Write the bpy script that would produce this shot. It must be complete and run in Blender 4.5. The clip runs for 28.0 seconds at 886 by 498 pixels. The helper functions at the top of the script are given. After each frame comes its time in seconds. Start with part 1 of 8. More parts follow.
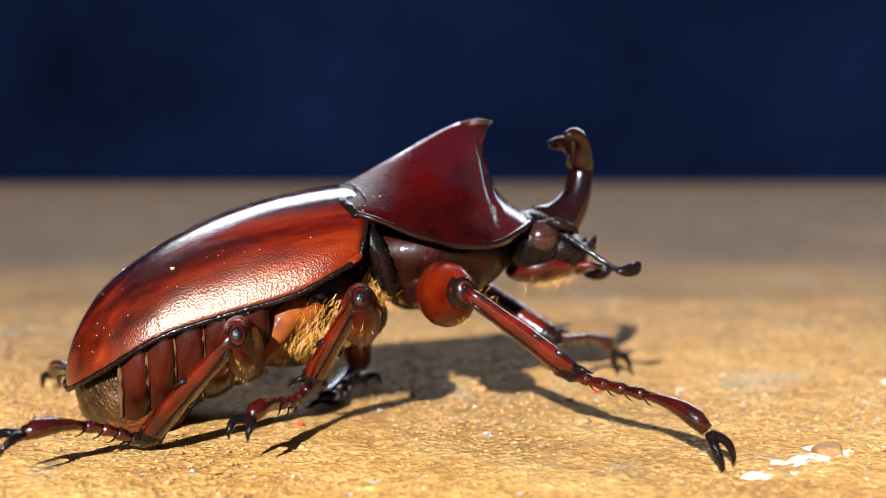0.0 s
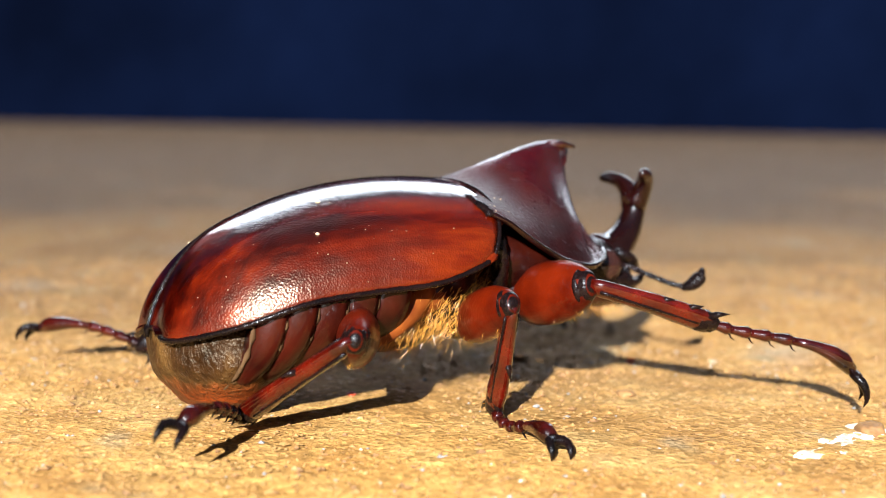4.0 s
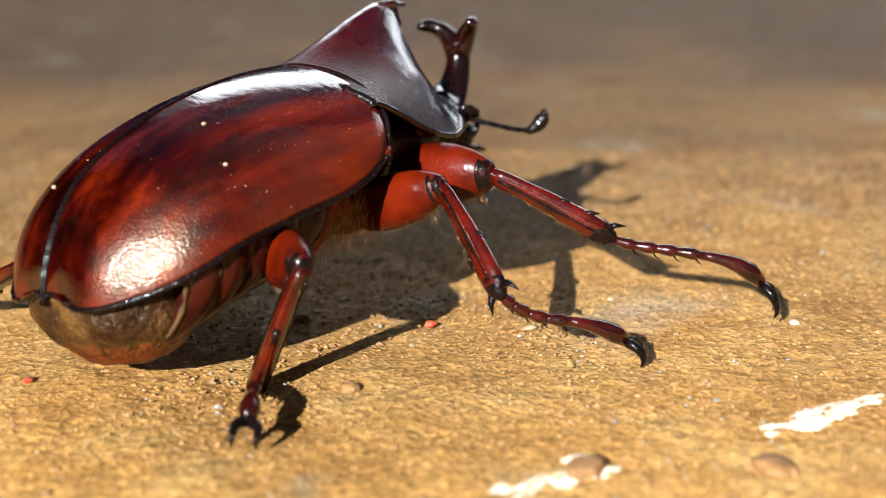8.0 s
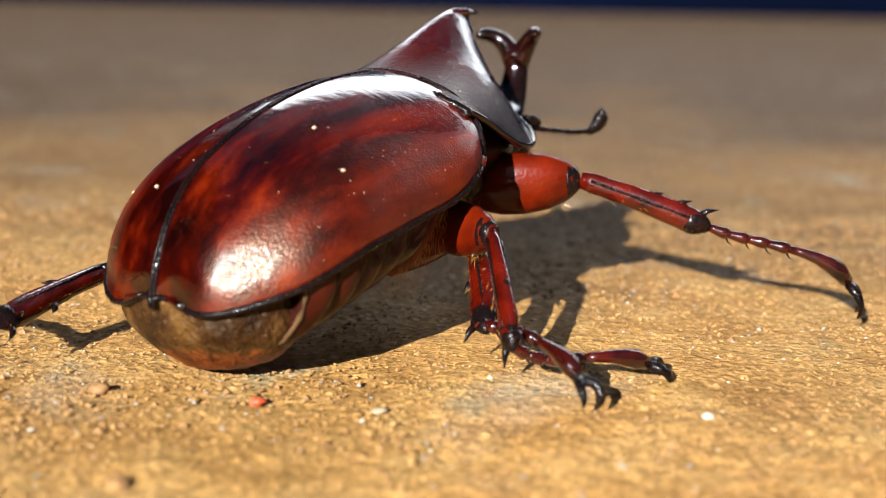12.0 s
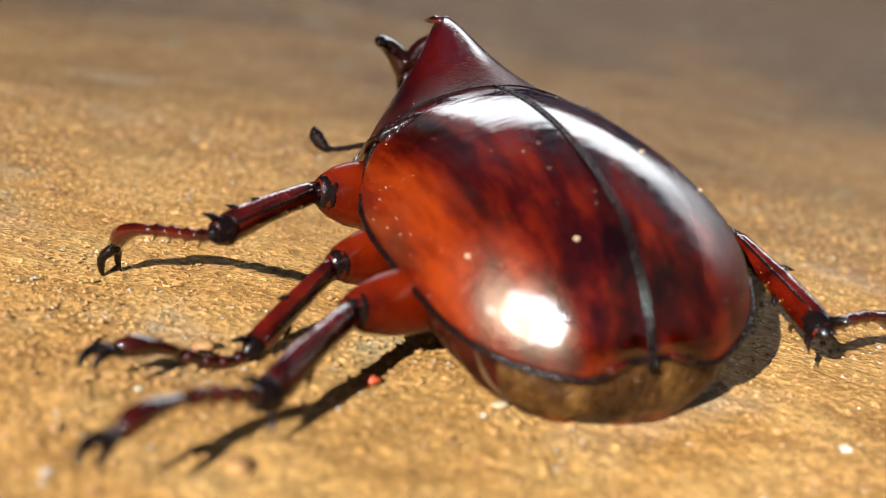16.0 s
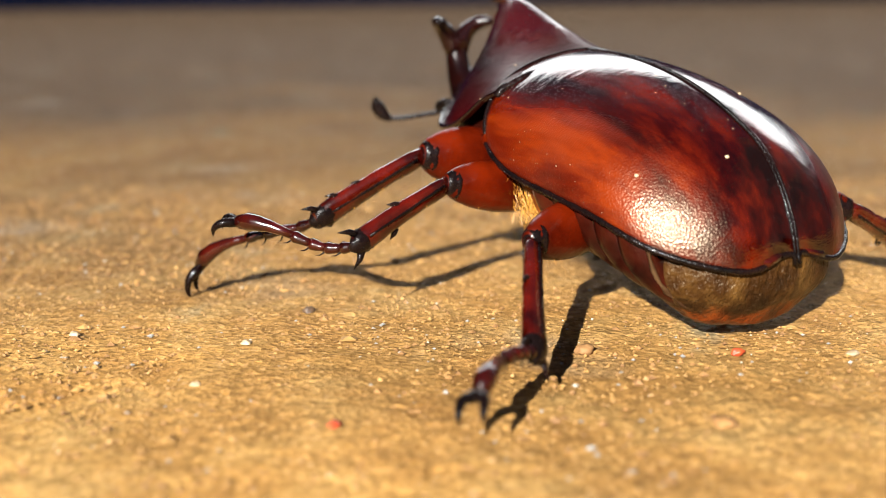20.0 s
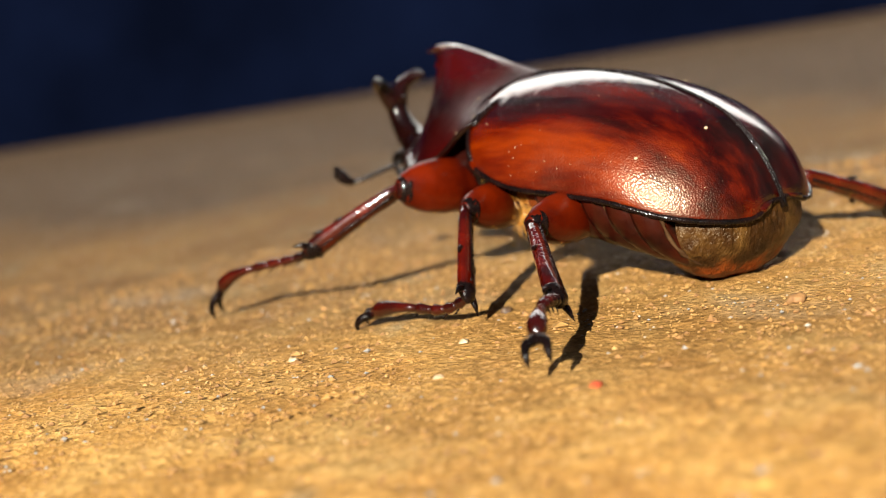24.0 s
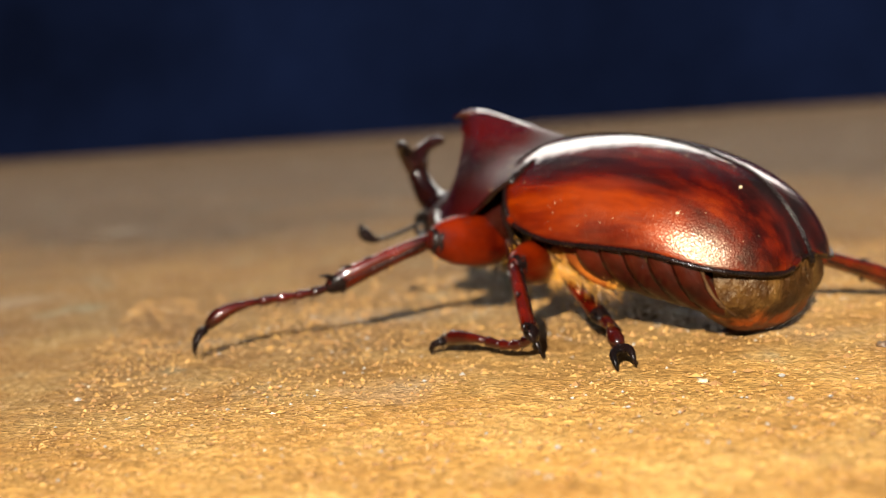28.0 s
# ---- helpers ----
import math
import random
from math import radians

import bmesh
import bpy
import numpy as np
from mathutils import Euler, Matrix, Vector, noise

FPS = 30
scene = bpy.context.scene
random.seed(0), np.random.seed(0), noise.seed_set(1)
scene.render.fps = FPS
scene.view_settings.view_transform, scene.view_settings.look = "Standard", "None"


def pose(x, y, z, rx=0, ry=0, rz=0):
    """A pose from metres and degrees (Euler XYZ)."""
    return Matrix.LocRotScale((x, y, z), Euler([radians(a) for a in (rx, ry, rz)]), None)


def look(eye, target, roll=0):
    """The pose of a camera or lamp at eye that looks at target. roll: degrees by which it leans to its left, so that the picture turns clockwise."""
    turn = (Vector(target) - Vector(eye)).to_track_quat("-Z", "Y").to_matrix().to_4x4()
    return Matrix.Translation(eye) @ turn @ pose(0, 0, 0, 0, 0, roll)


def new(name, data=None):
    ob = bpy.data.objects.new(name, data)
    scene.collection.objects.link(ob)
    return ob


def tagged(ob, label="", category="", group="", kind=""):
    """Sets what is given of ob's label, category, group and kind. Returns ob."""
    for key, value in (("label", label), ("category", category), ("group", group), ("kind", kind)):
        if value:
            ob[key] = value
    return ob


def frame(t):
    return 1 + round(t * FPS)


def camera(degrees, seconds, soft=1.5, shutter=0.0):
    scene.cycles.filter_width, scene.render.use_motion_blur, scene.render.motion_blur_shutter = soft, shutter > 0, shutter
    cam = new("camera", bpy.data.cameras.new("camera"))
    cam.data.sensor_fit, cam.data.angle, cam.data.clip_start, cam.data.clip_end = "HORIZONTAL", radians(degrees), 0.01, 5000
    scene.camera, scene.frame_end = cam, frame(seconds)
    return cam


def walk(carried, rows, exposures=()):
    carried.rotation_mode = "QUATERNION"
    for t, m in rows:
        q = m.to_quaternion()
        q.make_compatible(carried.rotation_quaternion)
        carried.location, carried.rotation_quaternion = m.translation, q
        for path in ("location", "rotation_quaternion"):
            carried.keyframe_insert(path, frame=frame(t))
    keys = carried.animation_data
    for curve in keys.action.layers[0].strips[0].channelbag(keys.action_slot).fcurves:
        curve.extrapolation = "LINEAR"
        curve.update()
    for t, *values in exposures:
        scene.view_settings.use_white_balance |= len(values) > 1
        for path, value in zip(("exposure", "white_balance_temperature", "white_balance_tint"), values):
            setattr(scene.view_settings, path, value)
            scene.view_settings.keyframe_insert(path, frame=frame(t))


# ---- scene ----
cam = camera(39.33, 28.0, 0.7)
cam.data.dof.use_dof = True
cam.data.dof.focus_distance, cam.data.dof.aperture_fstop = 0.095, 30.0
walk(cam, [
    (0, pose(-0.00799, -0.12815, 0.02151, 86.27, 0.04, -4.60)),
    (0.5, pose(-0.00817, -0.12884, 0.02281, 85.49, 0.03, -4.86)),
    (1, pose(-0.01022, -0.13095, 0.02280, 85.53, -1.13, -5.91)),
    (1.5, pose(-0.00970, -0.13126, 0.02262, 85.78, -1.05, -5.66)),
    (2, pose(-0.00961, -0.13096, 0.02239, 85.31, -0.87, -5.40)),
    (2.5, pose(-0.00877, -0.13015, 0.02207, 85.33, -0.87, -4.59)),
    (4.5, pose(-0.01622, -0.12851, 0.02532, 82.43, -1.41, -7.57)),
    (5, pose(-0.00804, -0.12427, 0.02586, 81.26, -1.42, -10.41)),
    (5.5, pose(-0.00286, -0.12110, 0.02523, 80.93, -1.01, -9.92)),
    (6, pose(0.00152, -0.11807, 0.02751, 79.44, -0.80, -6.69)),
    (6.5, pose(0.00773, -0.11725, 0.02686, 79.22, -0.35, -3.52)),
    (7, pose(0.01731, -0.11766, 0.02935, 76.98, 0.30, -0.61)),
    (7.5, pose(0.02351, -0.11322, 0.02785, 76.43, 0.72, 2.68)),
    (8, pose(0.02681, -0.10747, 0.03192, 75.33, 1.00, 5.30)),
    (8.5, pose(0.03141, -0.10334, 0.03302, 75.99, 1.15, 7.89)),
    (9, pose(0.03987, -0.10129, 0.03264, 74.43, 1.39, 10.24)),
    (9.5, pose(0.04607, -0.09733, 0.03259, 72.38, 1.86, 13.15)),
    (10, pose(0.05139, -0.09238, 0.02907, 71.62, 2.21, 16.01)),
    (10.5, pose(0.05020, -0.09171, 0.03089, 74.91, 1.78, 15.16)),
    (11, pose(0.04188, -0.08621, 0.02806, 77.97, 0.34, 11.26)),
    (11.5, pose(0.03953, -0.08539, 0.02556, 79.57, -0.30, 8.36)),
    (12, pose(0.03543, -0.08766, 0.02705, 78.18, -1.09, 5.46)),
    (12.5, pose(0.03349, -0.08556, 0.02890, 78.22, -1.99, 5.27)),
    (13, pose(0.03080, -0.08552, 0.03021, 77.21, -3.06, 6.21)),
    (13.5, pose(0.02980, -0.08425, 0.03192, 77.69, -3.33, 5.71)),
    (15.5, pose(0.02953, -0.08227, 0.03178, 76.10, -6.30, 5.37)),
    (16, pose(0.02666, -0.08273, 0.02905, 74.53, -7.03, 7.47)),
    (16.5, pose(0.02753, -0.08808, 0.03241, 74.72, -5.75, 8.61)),
    (17, pose(0.02664, -0.09191, 0.03167, 76.33, -2.68, 9.94)),
    (17.5, pose(0.02492, -0.09497, 0.03105, 75.76, -1.65, 9.75)),
    (18, pose(0.01888, -0.09929, 0.03171, 75.06, -1.24, 7.89)),
    (18.5, pose(0.00815, -0.09530, 0.03178, 75.52, -0.93, 6.21)),
    (19, pose(0.00710, -0.09890, 0.03015, 75.78, -0.71, 3.39)),
    (19.5, pose(0.00255, -0.09958, 0.02955, 76.90, -0.23, 1.26)),
    (20, pose(-0.00476, -0.09747, 0.02646, 77.98, 0.68, 0.06)),
    (20.5, pose(-0.00787, -0.09680, 0.02227, 78.04, 2.17, -0.58)),
    (22.5, pose(0.00150, -0.10050, 0.02238, 79.69, 8.32, 5.27)),
    (23, pose(-0.00750, -0.09870, 0.02186, 80.14, 9.34, 3.36)),
    (23.5, pose(-0.01351, -0.10046, 0.02088, 81.29, 9.26, 1.99)),
    (24, pose(-0.01779, -0.10170, 0.02140, 81.60, 9.00, 0.34)),
    (24.5, pose(-0.02392, -0.10254, 0.02095, 81.95, 8.96, -1.73)),
    (25, pose(-0.03533, -0.09963, 0.02086, 81.96, 8.58, -2.81)),
    (25.5, pose(-0.03790, -0.09919, 0.02060, 82.29, 7.98, -3.96)),
    (26, pose(-0.04706, -0.09603, 0.02087, 82.29, 7.70, -4.56)),
    (26.5, pose(-0.05988, -0.09389, 0.02129, 82.41, 6.04, -7.32)),
    (27, pose(-0.06030, -0.09200, 0.02018, 83.28, 5.45, -8.47)),
    (27.5, pose(-0.06368, -0.09319, 0.02074, 83.84, 4.76, -7.78)),
    (28, pose(-0.06439, -0.09375, 0.02149, 83.86, 3.91, -7.51)),
], exposures=((0, 2.30, 5300, 10), (1, 2.42, 5300, 10), (2, 2.47, 5300, 10), (5, 2.37, 5300, 10), (7, 2.25, 5433, 10), (8, 2.12, 5500, 10), (9, 2.17, 5520, 10), (10, 2.08, 5540, 10), (11, 2.16, 5560, 10), (12, 2.27, 5580, 10), (13, 2.23, 5600, 10), (19, 2.22, 5800, 10), (20.5, 2.18, 5900, 10), (22.5, 1.90, 6150, 10), (23, 1.94, 6200, 10), (25, 2.02, 6280, 10), (28, 2.17, 6400, 10)))

# ---- light ----
SUN_AZ, SUN_EL = 72.0, 23.0            # the way the shadows fall, and the sun's height
world = bpy.data.worlds.new("world")
scene.world = world
world.use_nodes = True
wn = world.node_tree
sky = wn.nodes.new("ShaderNodeTexSky")
sky.sky_type = "NISHITA"
sky.sun_disc = False
sky.sun_elevation = radians(SUN_EL)
sky.sun_rotation = radians(270.0 - SUN_AZ)
wn.links.new(sky.outputs[0], wn.nodes["Background"].inputs[0])
wn.nodes["Background"].inputs[1].default_value = 0.009
sun = new("sun", bpy.data.lights.new("sun", "SUN"))
sun.data.energy, sun.data.angle, sun.data.color = 5.0, radians(0.53), (1.0, 0.92, 0.78)
_a, _e = radians(SUN_AZ), radians(SUN_EL)
sun.matrix_world = look((-math.cos(_a) * math.cos(_e), -math.sin(_a) * math.cos(_e), math.sin(_e)), (0, 0, 0))


# ---- materials ----
def material(name):
    m = bpy.data.materials.new(name)
    m.use_nodes = True
    return m, m.node_tree.nodes, m.node_tree.links, m.node_tree.nodes["Principled BSDF"]


def coords(N, L, scale=(1, 1, 1)):
    tc = N.new("ShaderNodeTexCoord")
    mp = N.new("ShaderNodeMapping")
    mp.inputs["Scale"].default_value = scale
    L.new(tc.outputs["Object"], mp.inputs[0])
    return mp.outputs[0]


def noise_tex(N, L, co, scale, detail=4.0, rough=0.55):
    n = N.new("ShaderNodeTexNoise")
    n.inputs["Scale"].default_value, n.inputs["Detail"].default_value, n.inputs["Roughness"].default_value = scale, detail, rough
    L.new(co, n.inputs["Vector"])
    return n.outputs["Fac"]


def ramp(N, L, fac, stops):
    r = N.new("ShaderNodeValToRGB")
    els = r.color_ramp.elements
    while len(els) < len(stops):
        els.new(0.5)
    for e, (p, c) in zip(els, stops):
        e.position, e.color = p, (*c, 1.0)
    L.new(fac, r.inputs[0])
    return r.outputs[0]


def grey(a):
    return (a, a, a)


def mix(N, L, fac, a, b, mode="MIX"):
    m = N.new("ShaderNodeMix")
    m.data_type, m.blend_type = "RGBA", mode
    for sock, v in ((m.inputs[0], fac), (m.inputs[6], a), (m.inputs[7], b)):
        if isinstance(v, (int, float)):
            sock.default_value = v
        elif isinstance(v, tuple):
            sock.default_value = (*v, 1.0)
        else:
            L.new(v, sock)
    return m.outputs[2]


def bump(N, L, height, strength, distance, under=None):
    b = N.new("ShaderNodeBump")
    b.inputs["Strength"].default_value, b.inputs["Distance"].default_value = strength, distance
    L.new(height, b.inputs["Height"])
    if under is not None:
        L.new(under, b.inputs["Normal"])
    return b.outputs[0]


def chitin(name, dark, light, rough=0.28, scale=(1, 1, 1), streak=350.0, grain=2600.0, relief=0.25, coat=0.5, lift=0.0, shine=1.6):
    """Glossy insect shell: two tones in soft streaks, dirt specks, a fine pitted relief."""
    m, N, L, p = material(name)
    co = coords(N, L, scale)
    big = noise_tex(N, L, co, streak, 3.0, 0.5)
    col = ramp(N, L, big, [(0.32 - lift, dark), (0.68 - lift, light)])
    fine = noise_tex(N, L, coords(N, L), grain, 3.0, 0.6)
    col = mix(N, L, ramp(N, L, fine, [(0.64, grey(0)), (0.82, grey(0.16))]), col, (0.05, 0.0225, 0.01))
    L.new(col, p.inputs["Base Color"])
    L.new(ramp(N, L, fine, [(0.3, grey(rough - 0.06)), (0.75, grey(rough + 0.16))]), p.inputs["Roughness"])
    p.inputs["Coat Weight"].default_value = coat
    p.inputs["Coat Roughness"].default_value = 0.06
    p.inputs["Coat IOR"].default_value = shine
    p.inputs["Specular IOR Level"].default_value = 0.06
    dents = N.new("ShaderNodeTexVoronoi")
    dents.inputs["Scale"].default_value = grain * 1.2
    L.new(coords(N, L), dents.inputs["Vector"])
    L.new(bump(N, L, fine, relief * 0.4, 0.0002), p.inputs["Normal"])
    L.new(bump(N, L, fine, relief * 0.15, 0.0002, bump(N, L, dents.outputs["Distance"], relief * 0.22, 0.0001)), p.inputs["Coat Normal"])
    return m


def elytra_material():
    m, N, L, p = material("elytra_shell")
    base = coords(N, L)
    big = noise_tex(N, L, coords(N, L, (0.5, 3.4, 2.2)), 95.0, 4.0, 0.62)
    # the colour goes from near-black at the seam to red towards the sides
    sep = N.new("ShaderNodeSeparateXYZ")
    L.new(base, sep.inputs[0])
    ab = N.new("ShaderNodeMath")
    ab.operation = "ABSOLUTE"
    L.new(sep.outputs["Y"], ab.inputs[0])
    ma = N.new("ShaderNodeMath")
    ma.operation = "MULTIPLY_ADD"
    L.new(ab.outputs[0], ma.inputs[0])
    ma.inputs[1].default_value = 30.0
    L.new(ramp(N, L, big, [(0.32, grey(0.16)), (0.68, grey(0.72))]), ma.inputs[2])
    col = ramp(N, L, ma.outputs[0], [(0.34, (0.0026, 0.00012, 0.00008)), (0.53, (0.0135, 0.0005, 0.00004)), (0.74, (0.046, 0.0027, 0.00004)), (0.97, (0.100, 0.0105, 0.00010))])
    pits = N.new("ShaderNodeTexVoronoi")
    pits.inputs["Scale"].default_value = 6200.0
    L.new(base, pits.inputs["Vector"])
    fine = noise_tex(N, L, base, 3600.0, 3.0, 0.6)
    wave = noise_tex(N, L, coords(N, L, (1, 0.35, 0.5)), 1000.0, 3.0, 0.5)
    film = noise_tex(N, L, base, 170.0, 4.0, 0.6)
    dust = mix(N, L, 1.0, ramp(N, L, fine, [(0.58, grey(0)), (0.76, grey(0.3))]), ramp(N, L, film, [(0.48, grey(0.05)), (0.68, grey(1))]), "MULTIPLY")
    col = mix(N, L, dust, col, (0.075, 0.035, 0.015))
    L.new(col, p.inputs["Base Color"])
    L.new(ramp(N, L, film, [(0.35, grey(0.31)), (0.7, grey(0.42))]), p.inputs["Roughness"])
    p.inputs["Specular Tint"].default_value = (1.0, 0.78, 0.55, 1)
    p.inputs["Coat IOR"].default_value = 1.7
    p.inputs["Coat Roughness"].default_value = 0.05
    n1 = bump(N, L, wave, 0.12, 0.0004)
    L.new(bump(N, L, pits.outputs["Distance"], 0.22, 0.00016, n1), p.inputs["Normal"])
    # the pits deepen towards the sides and the tip
    slope = N.new("ShaderNodeMath")
    slope.operation = "MULTIPLY_ADD"
    L.new(sep.outputs["X"], slope.inputs[0])
    slope.inputs[1].default_value = -18.0
    side = N.new("ShaderNodeMath")
    side.operation = "MULTIPLY"
    L.new(ab.outputs[0], side.inputs[0])
    side.inputs[1].default_value = 66.0
    L.new(side.outputs[0], slope.inputs[2])
    deep = ramp(N, L, slope.outputs[0], [(0.5, grey(0.05)), (1.0, grey(0.55))])
    L.new(ramp(N, L, slope.outputs[0], [(0.58, grey(1.0)), (0.84, grey(0.16))]), p.inputs["Coat Weight"])
    L.new(mix(N, L, 1.0, ramp(N, L, slope.outputs[0], [(0.68, grey(0.02)), (0.94, grey(0.85))]), ramp(N, L, film, [(0.35, grey(0.6)), (0.7, grey(1.0))]), "MULTIPLY"), p.inputs["Specular IOR Level"])
    c1 = bump(N, L, wave, 0.09, 0.0004)
    pit = N.new("ShaderNodeBump")
    pit.inputs["Distance"].default_value = 0.00008
    L.new(deep, pit.inputs["Strength"])
    L.new(pits.outputs["Distance"], pit.inputs["Height"])
    L.new(c1, pit.inputs["Normal"])
    L.new(bump(N, L, fine, 0.04, 0.00014, pit.outputs[0]), p.inputs["Coat Normal"])
    return m


def ground_material():
    m, N, L, p = material("ochre_stone")
    co = coords(N, L)
    sep = N.new("ShaderNodeSeparateXYZ")
    L.new(co, sep.inputs[0])
    large = noise_tex(N, L, co, 14.0, 4.0, 0.55)
    mid = noise_tex(N, L, co, 95.0, 5.0, 0.6)
    fine = noise_tex(N, L, co, 1300.0, 5.0, 0.7)
    grains = N.new("ShaderNodeTexVoronoi")
    grains.inputs["Scale"].default_value = 2100.0
    L.new(co, grains.inputs["Vector"])
    ochre = ramp(N, L, mid, [(0.25, (0.300, 0.142, 0.032)), (0.5, (0.415, 0.221, 0.056)), (0.75, (0.470, 0.292, 0.094))])
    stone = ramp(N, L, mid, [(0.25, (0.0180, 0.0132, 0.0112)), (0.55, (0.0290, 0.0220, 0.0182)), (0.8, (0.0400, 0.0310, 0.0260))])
    # ochre gives way to dark grey-brown as y grows, broken up by noise
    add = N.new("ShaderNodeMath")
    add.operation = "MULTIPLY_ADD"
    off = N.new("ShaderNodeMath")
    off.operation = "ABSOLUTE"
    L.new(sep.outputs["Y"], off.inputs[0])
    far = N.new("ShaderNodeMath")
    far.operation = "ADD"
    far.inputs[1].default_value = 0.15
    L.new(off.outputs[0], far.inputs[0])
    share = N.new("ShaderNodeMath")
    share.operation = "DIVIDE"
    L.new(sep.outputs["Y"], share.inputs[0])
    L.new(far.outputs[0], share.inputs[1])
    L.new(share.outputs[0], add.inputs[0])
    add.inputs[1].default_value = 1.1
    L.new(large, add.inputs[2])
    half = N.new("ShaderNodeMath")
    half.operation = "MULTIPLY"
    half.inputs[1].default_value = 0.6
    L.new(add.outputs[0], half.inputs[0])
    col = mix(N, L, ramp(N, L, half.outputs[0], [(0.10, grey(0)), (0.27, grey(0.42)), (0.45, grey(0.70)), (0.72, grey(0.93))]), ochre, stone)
    pale = noise_tex(N, L, co, 42.0, 3.0, 0.5)
    col = mix(N, L, ramp(N, L, pale, [(0.60, grey(0)), (0.74, grey(0.35))]), col, (0.2184, 0.1976, 0.1664))
    mossy = noise_tex(N, L, coords(N, L, (1.3, 0.9, 1)), 70.0, 3.0, 0.55)
    col = mix(N, L, ramp(N, L, mossy, [(0.63, grey(0)), (0.72, grey(0.4))]), col, (0.104, 0.13, 0.104))
    tint = N.new("ShaderNodeTexWhiteNoise")
    L.new(grains.outputs["Position"], tint.inputs["Vector"])
    col = mix(N, L, 0.55, col, ramp(N, L, tint.outputs["Value"], [(0.0, grey(0.2)), (0.5, grey(0.53)), (0.9, grey(0.66)), (1.0, grey(1.0))]), "OVERLAY")
    col = mix(N, L, ramp(N, L, fine, [(0.28, grey(0.25)), (0.40, grey(0))]), col, (0.0572, 0.0286, 0.00936))
    L.new(col, p.inputs["Base Color"])
    L.new(ramp(N, L, tint.outputs["Value"], [(0.0, grey(0.8)), (0.85, grey(0.6)), (1.0, grey(0.25))]), p.inputs["Roughness"])
    p.inputs["Specular IOR Level"].default_value = 0.04
    n1 = bump(N, L, mid, 0.22, 0.0012)
    n2 = bump(N, L, grains.outputs["Distance"], 0.5, 0.0002, n1)
    n3 = bump(N, L, fine, 0.5, 0.0005, n2)
    L.new(n3, p.inputs["Normal"])
    return m


def plain_rough(name, a, b, scale, rough=0.8, relief=0.4, spec=0.4):
    m, N, L, p = material(name)
    co = coords(N, L)
    f = noise_tex(N, L, co, scale, 4.0, 0.6)
    L.new(ramp(N, L, f, [(0.3, a), (0.7, b)]), p.inputs["Base Color"])
    p.inputs["Roughness"].default_value = rough
    p.inputs["Specular IOR Level"].default_value = spec
    L.new(bump(N, L, f, relief, 0.4 / scale), p.inputs["Normal"])
    return m


M_ELY = elytra_material()
M_PRO = chitin("pronotum_shell", (0.0022, 0.00014, 0.00022), (0.023, 0.0005, 0.0002), 0.3, (1, 1, 1), 120.0, 3600.0, 0.8, 0.8, 0.0, 2.0)
def dull_back(m):
    """The back corners of the shield are crusted and dull, its crest and front polished."""
    N, L = m.node_tree.nodes, m.node_tree.links
    p = N["Principled BSDF"]
    co = coords(N, L)
    sep = N.new("ShaderNodeSeparateXYZ")
    L.new(co, sep.inputs[0])
    ad = N.new("ShaderNodeMath")
    ad.operation = "MULTIPLY_ADD"
    L.new(sep.outputs["X"], ad.inputs[0])
    ad.inputs[1].default_value = 70.0
    L.new(noise_tex(N, L, co, 420.0, 4.0, 0.6), ad.inputs[2])
    ab = N.new("ShaderNodeMath")
    ab.operation = "ABSOLUTE"
    L.new(sep.outputs["Y"], ab.inputs[0])
    low = N.new("ShaderNodeMath")
    low.operation = "MULTIPLY_ADD"
    L.new(ab.outputs[0], low.inputs[0])
    low.inputs[1].default_value = -60.0
    L.new(ad.outputs[0], low.inputs[2])
    L.new(ramp(N, L, low.outputs[0], [(0.76, grey(0.04)), (1.0, grey(1.0))]), p.inputs["Coat Weight"])


dull_back(M_PRO)
M_BLACK = chitin("black_shell", (0.00156, 0.00114, 0.00114), (0.0052, 0.00208, 0.00182), 0.24, (1, 1, 1), 400.0, 2600.0, 1.0, 0.35, 0.0, 1.5)
M_HORN = chitin("horn_shell", (0.0012, 0.0005, 0.0005), (0.006, 0.0009, 0.0006), 0.2, (1, 1, 1), 250.0, 2200.0, 0.4, 0.9, 0.0, 1.55)
M_LEG = chitin("leg_shell", (0.004, 0.0002, 0.0001), (0.044, 0.0020, 0.0002), 0.28, (1, 1, 1), 420.0, 2000.0, 0.6, 0.9, 0.0, 1.65)
M_FEMUR = chitin("femur_shell", (0.011, 0.0003, 0.0001), (0.066, 0.0046, 0.0001), 0.34, (1, 1, 1), 230.0, 2600.0, 0.6, 0.3, 0.0, 1.5)
M_TARSUS = chitin("tarsus_shell", (0.0028, 0.0006, 0.0005), (0.026, 0.0016, 0.0006), 0.24, (1, 1, 1), 500.0, 2600.0, 0.5, 0.9, 0.0, 1.65)
M_UNDER = chitin("underside_shell", (0.0026, 0.00052, 0.00042), (0.01352, 0.00156, 0.00052), 0.34, (1, 1, 1), 300.0, 2200.0, 0.5, 0.2)
M_SEG = chitin("abdomen_shell", (0.00468, 0.00062, 0.00036), (0.0286, 0.00338, 0.00104), 0.36, (1, 1, 1), 260.0, 1900.0, 0.5, 0.25)
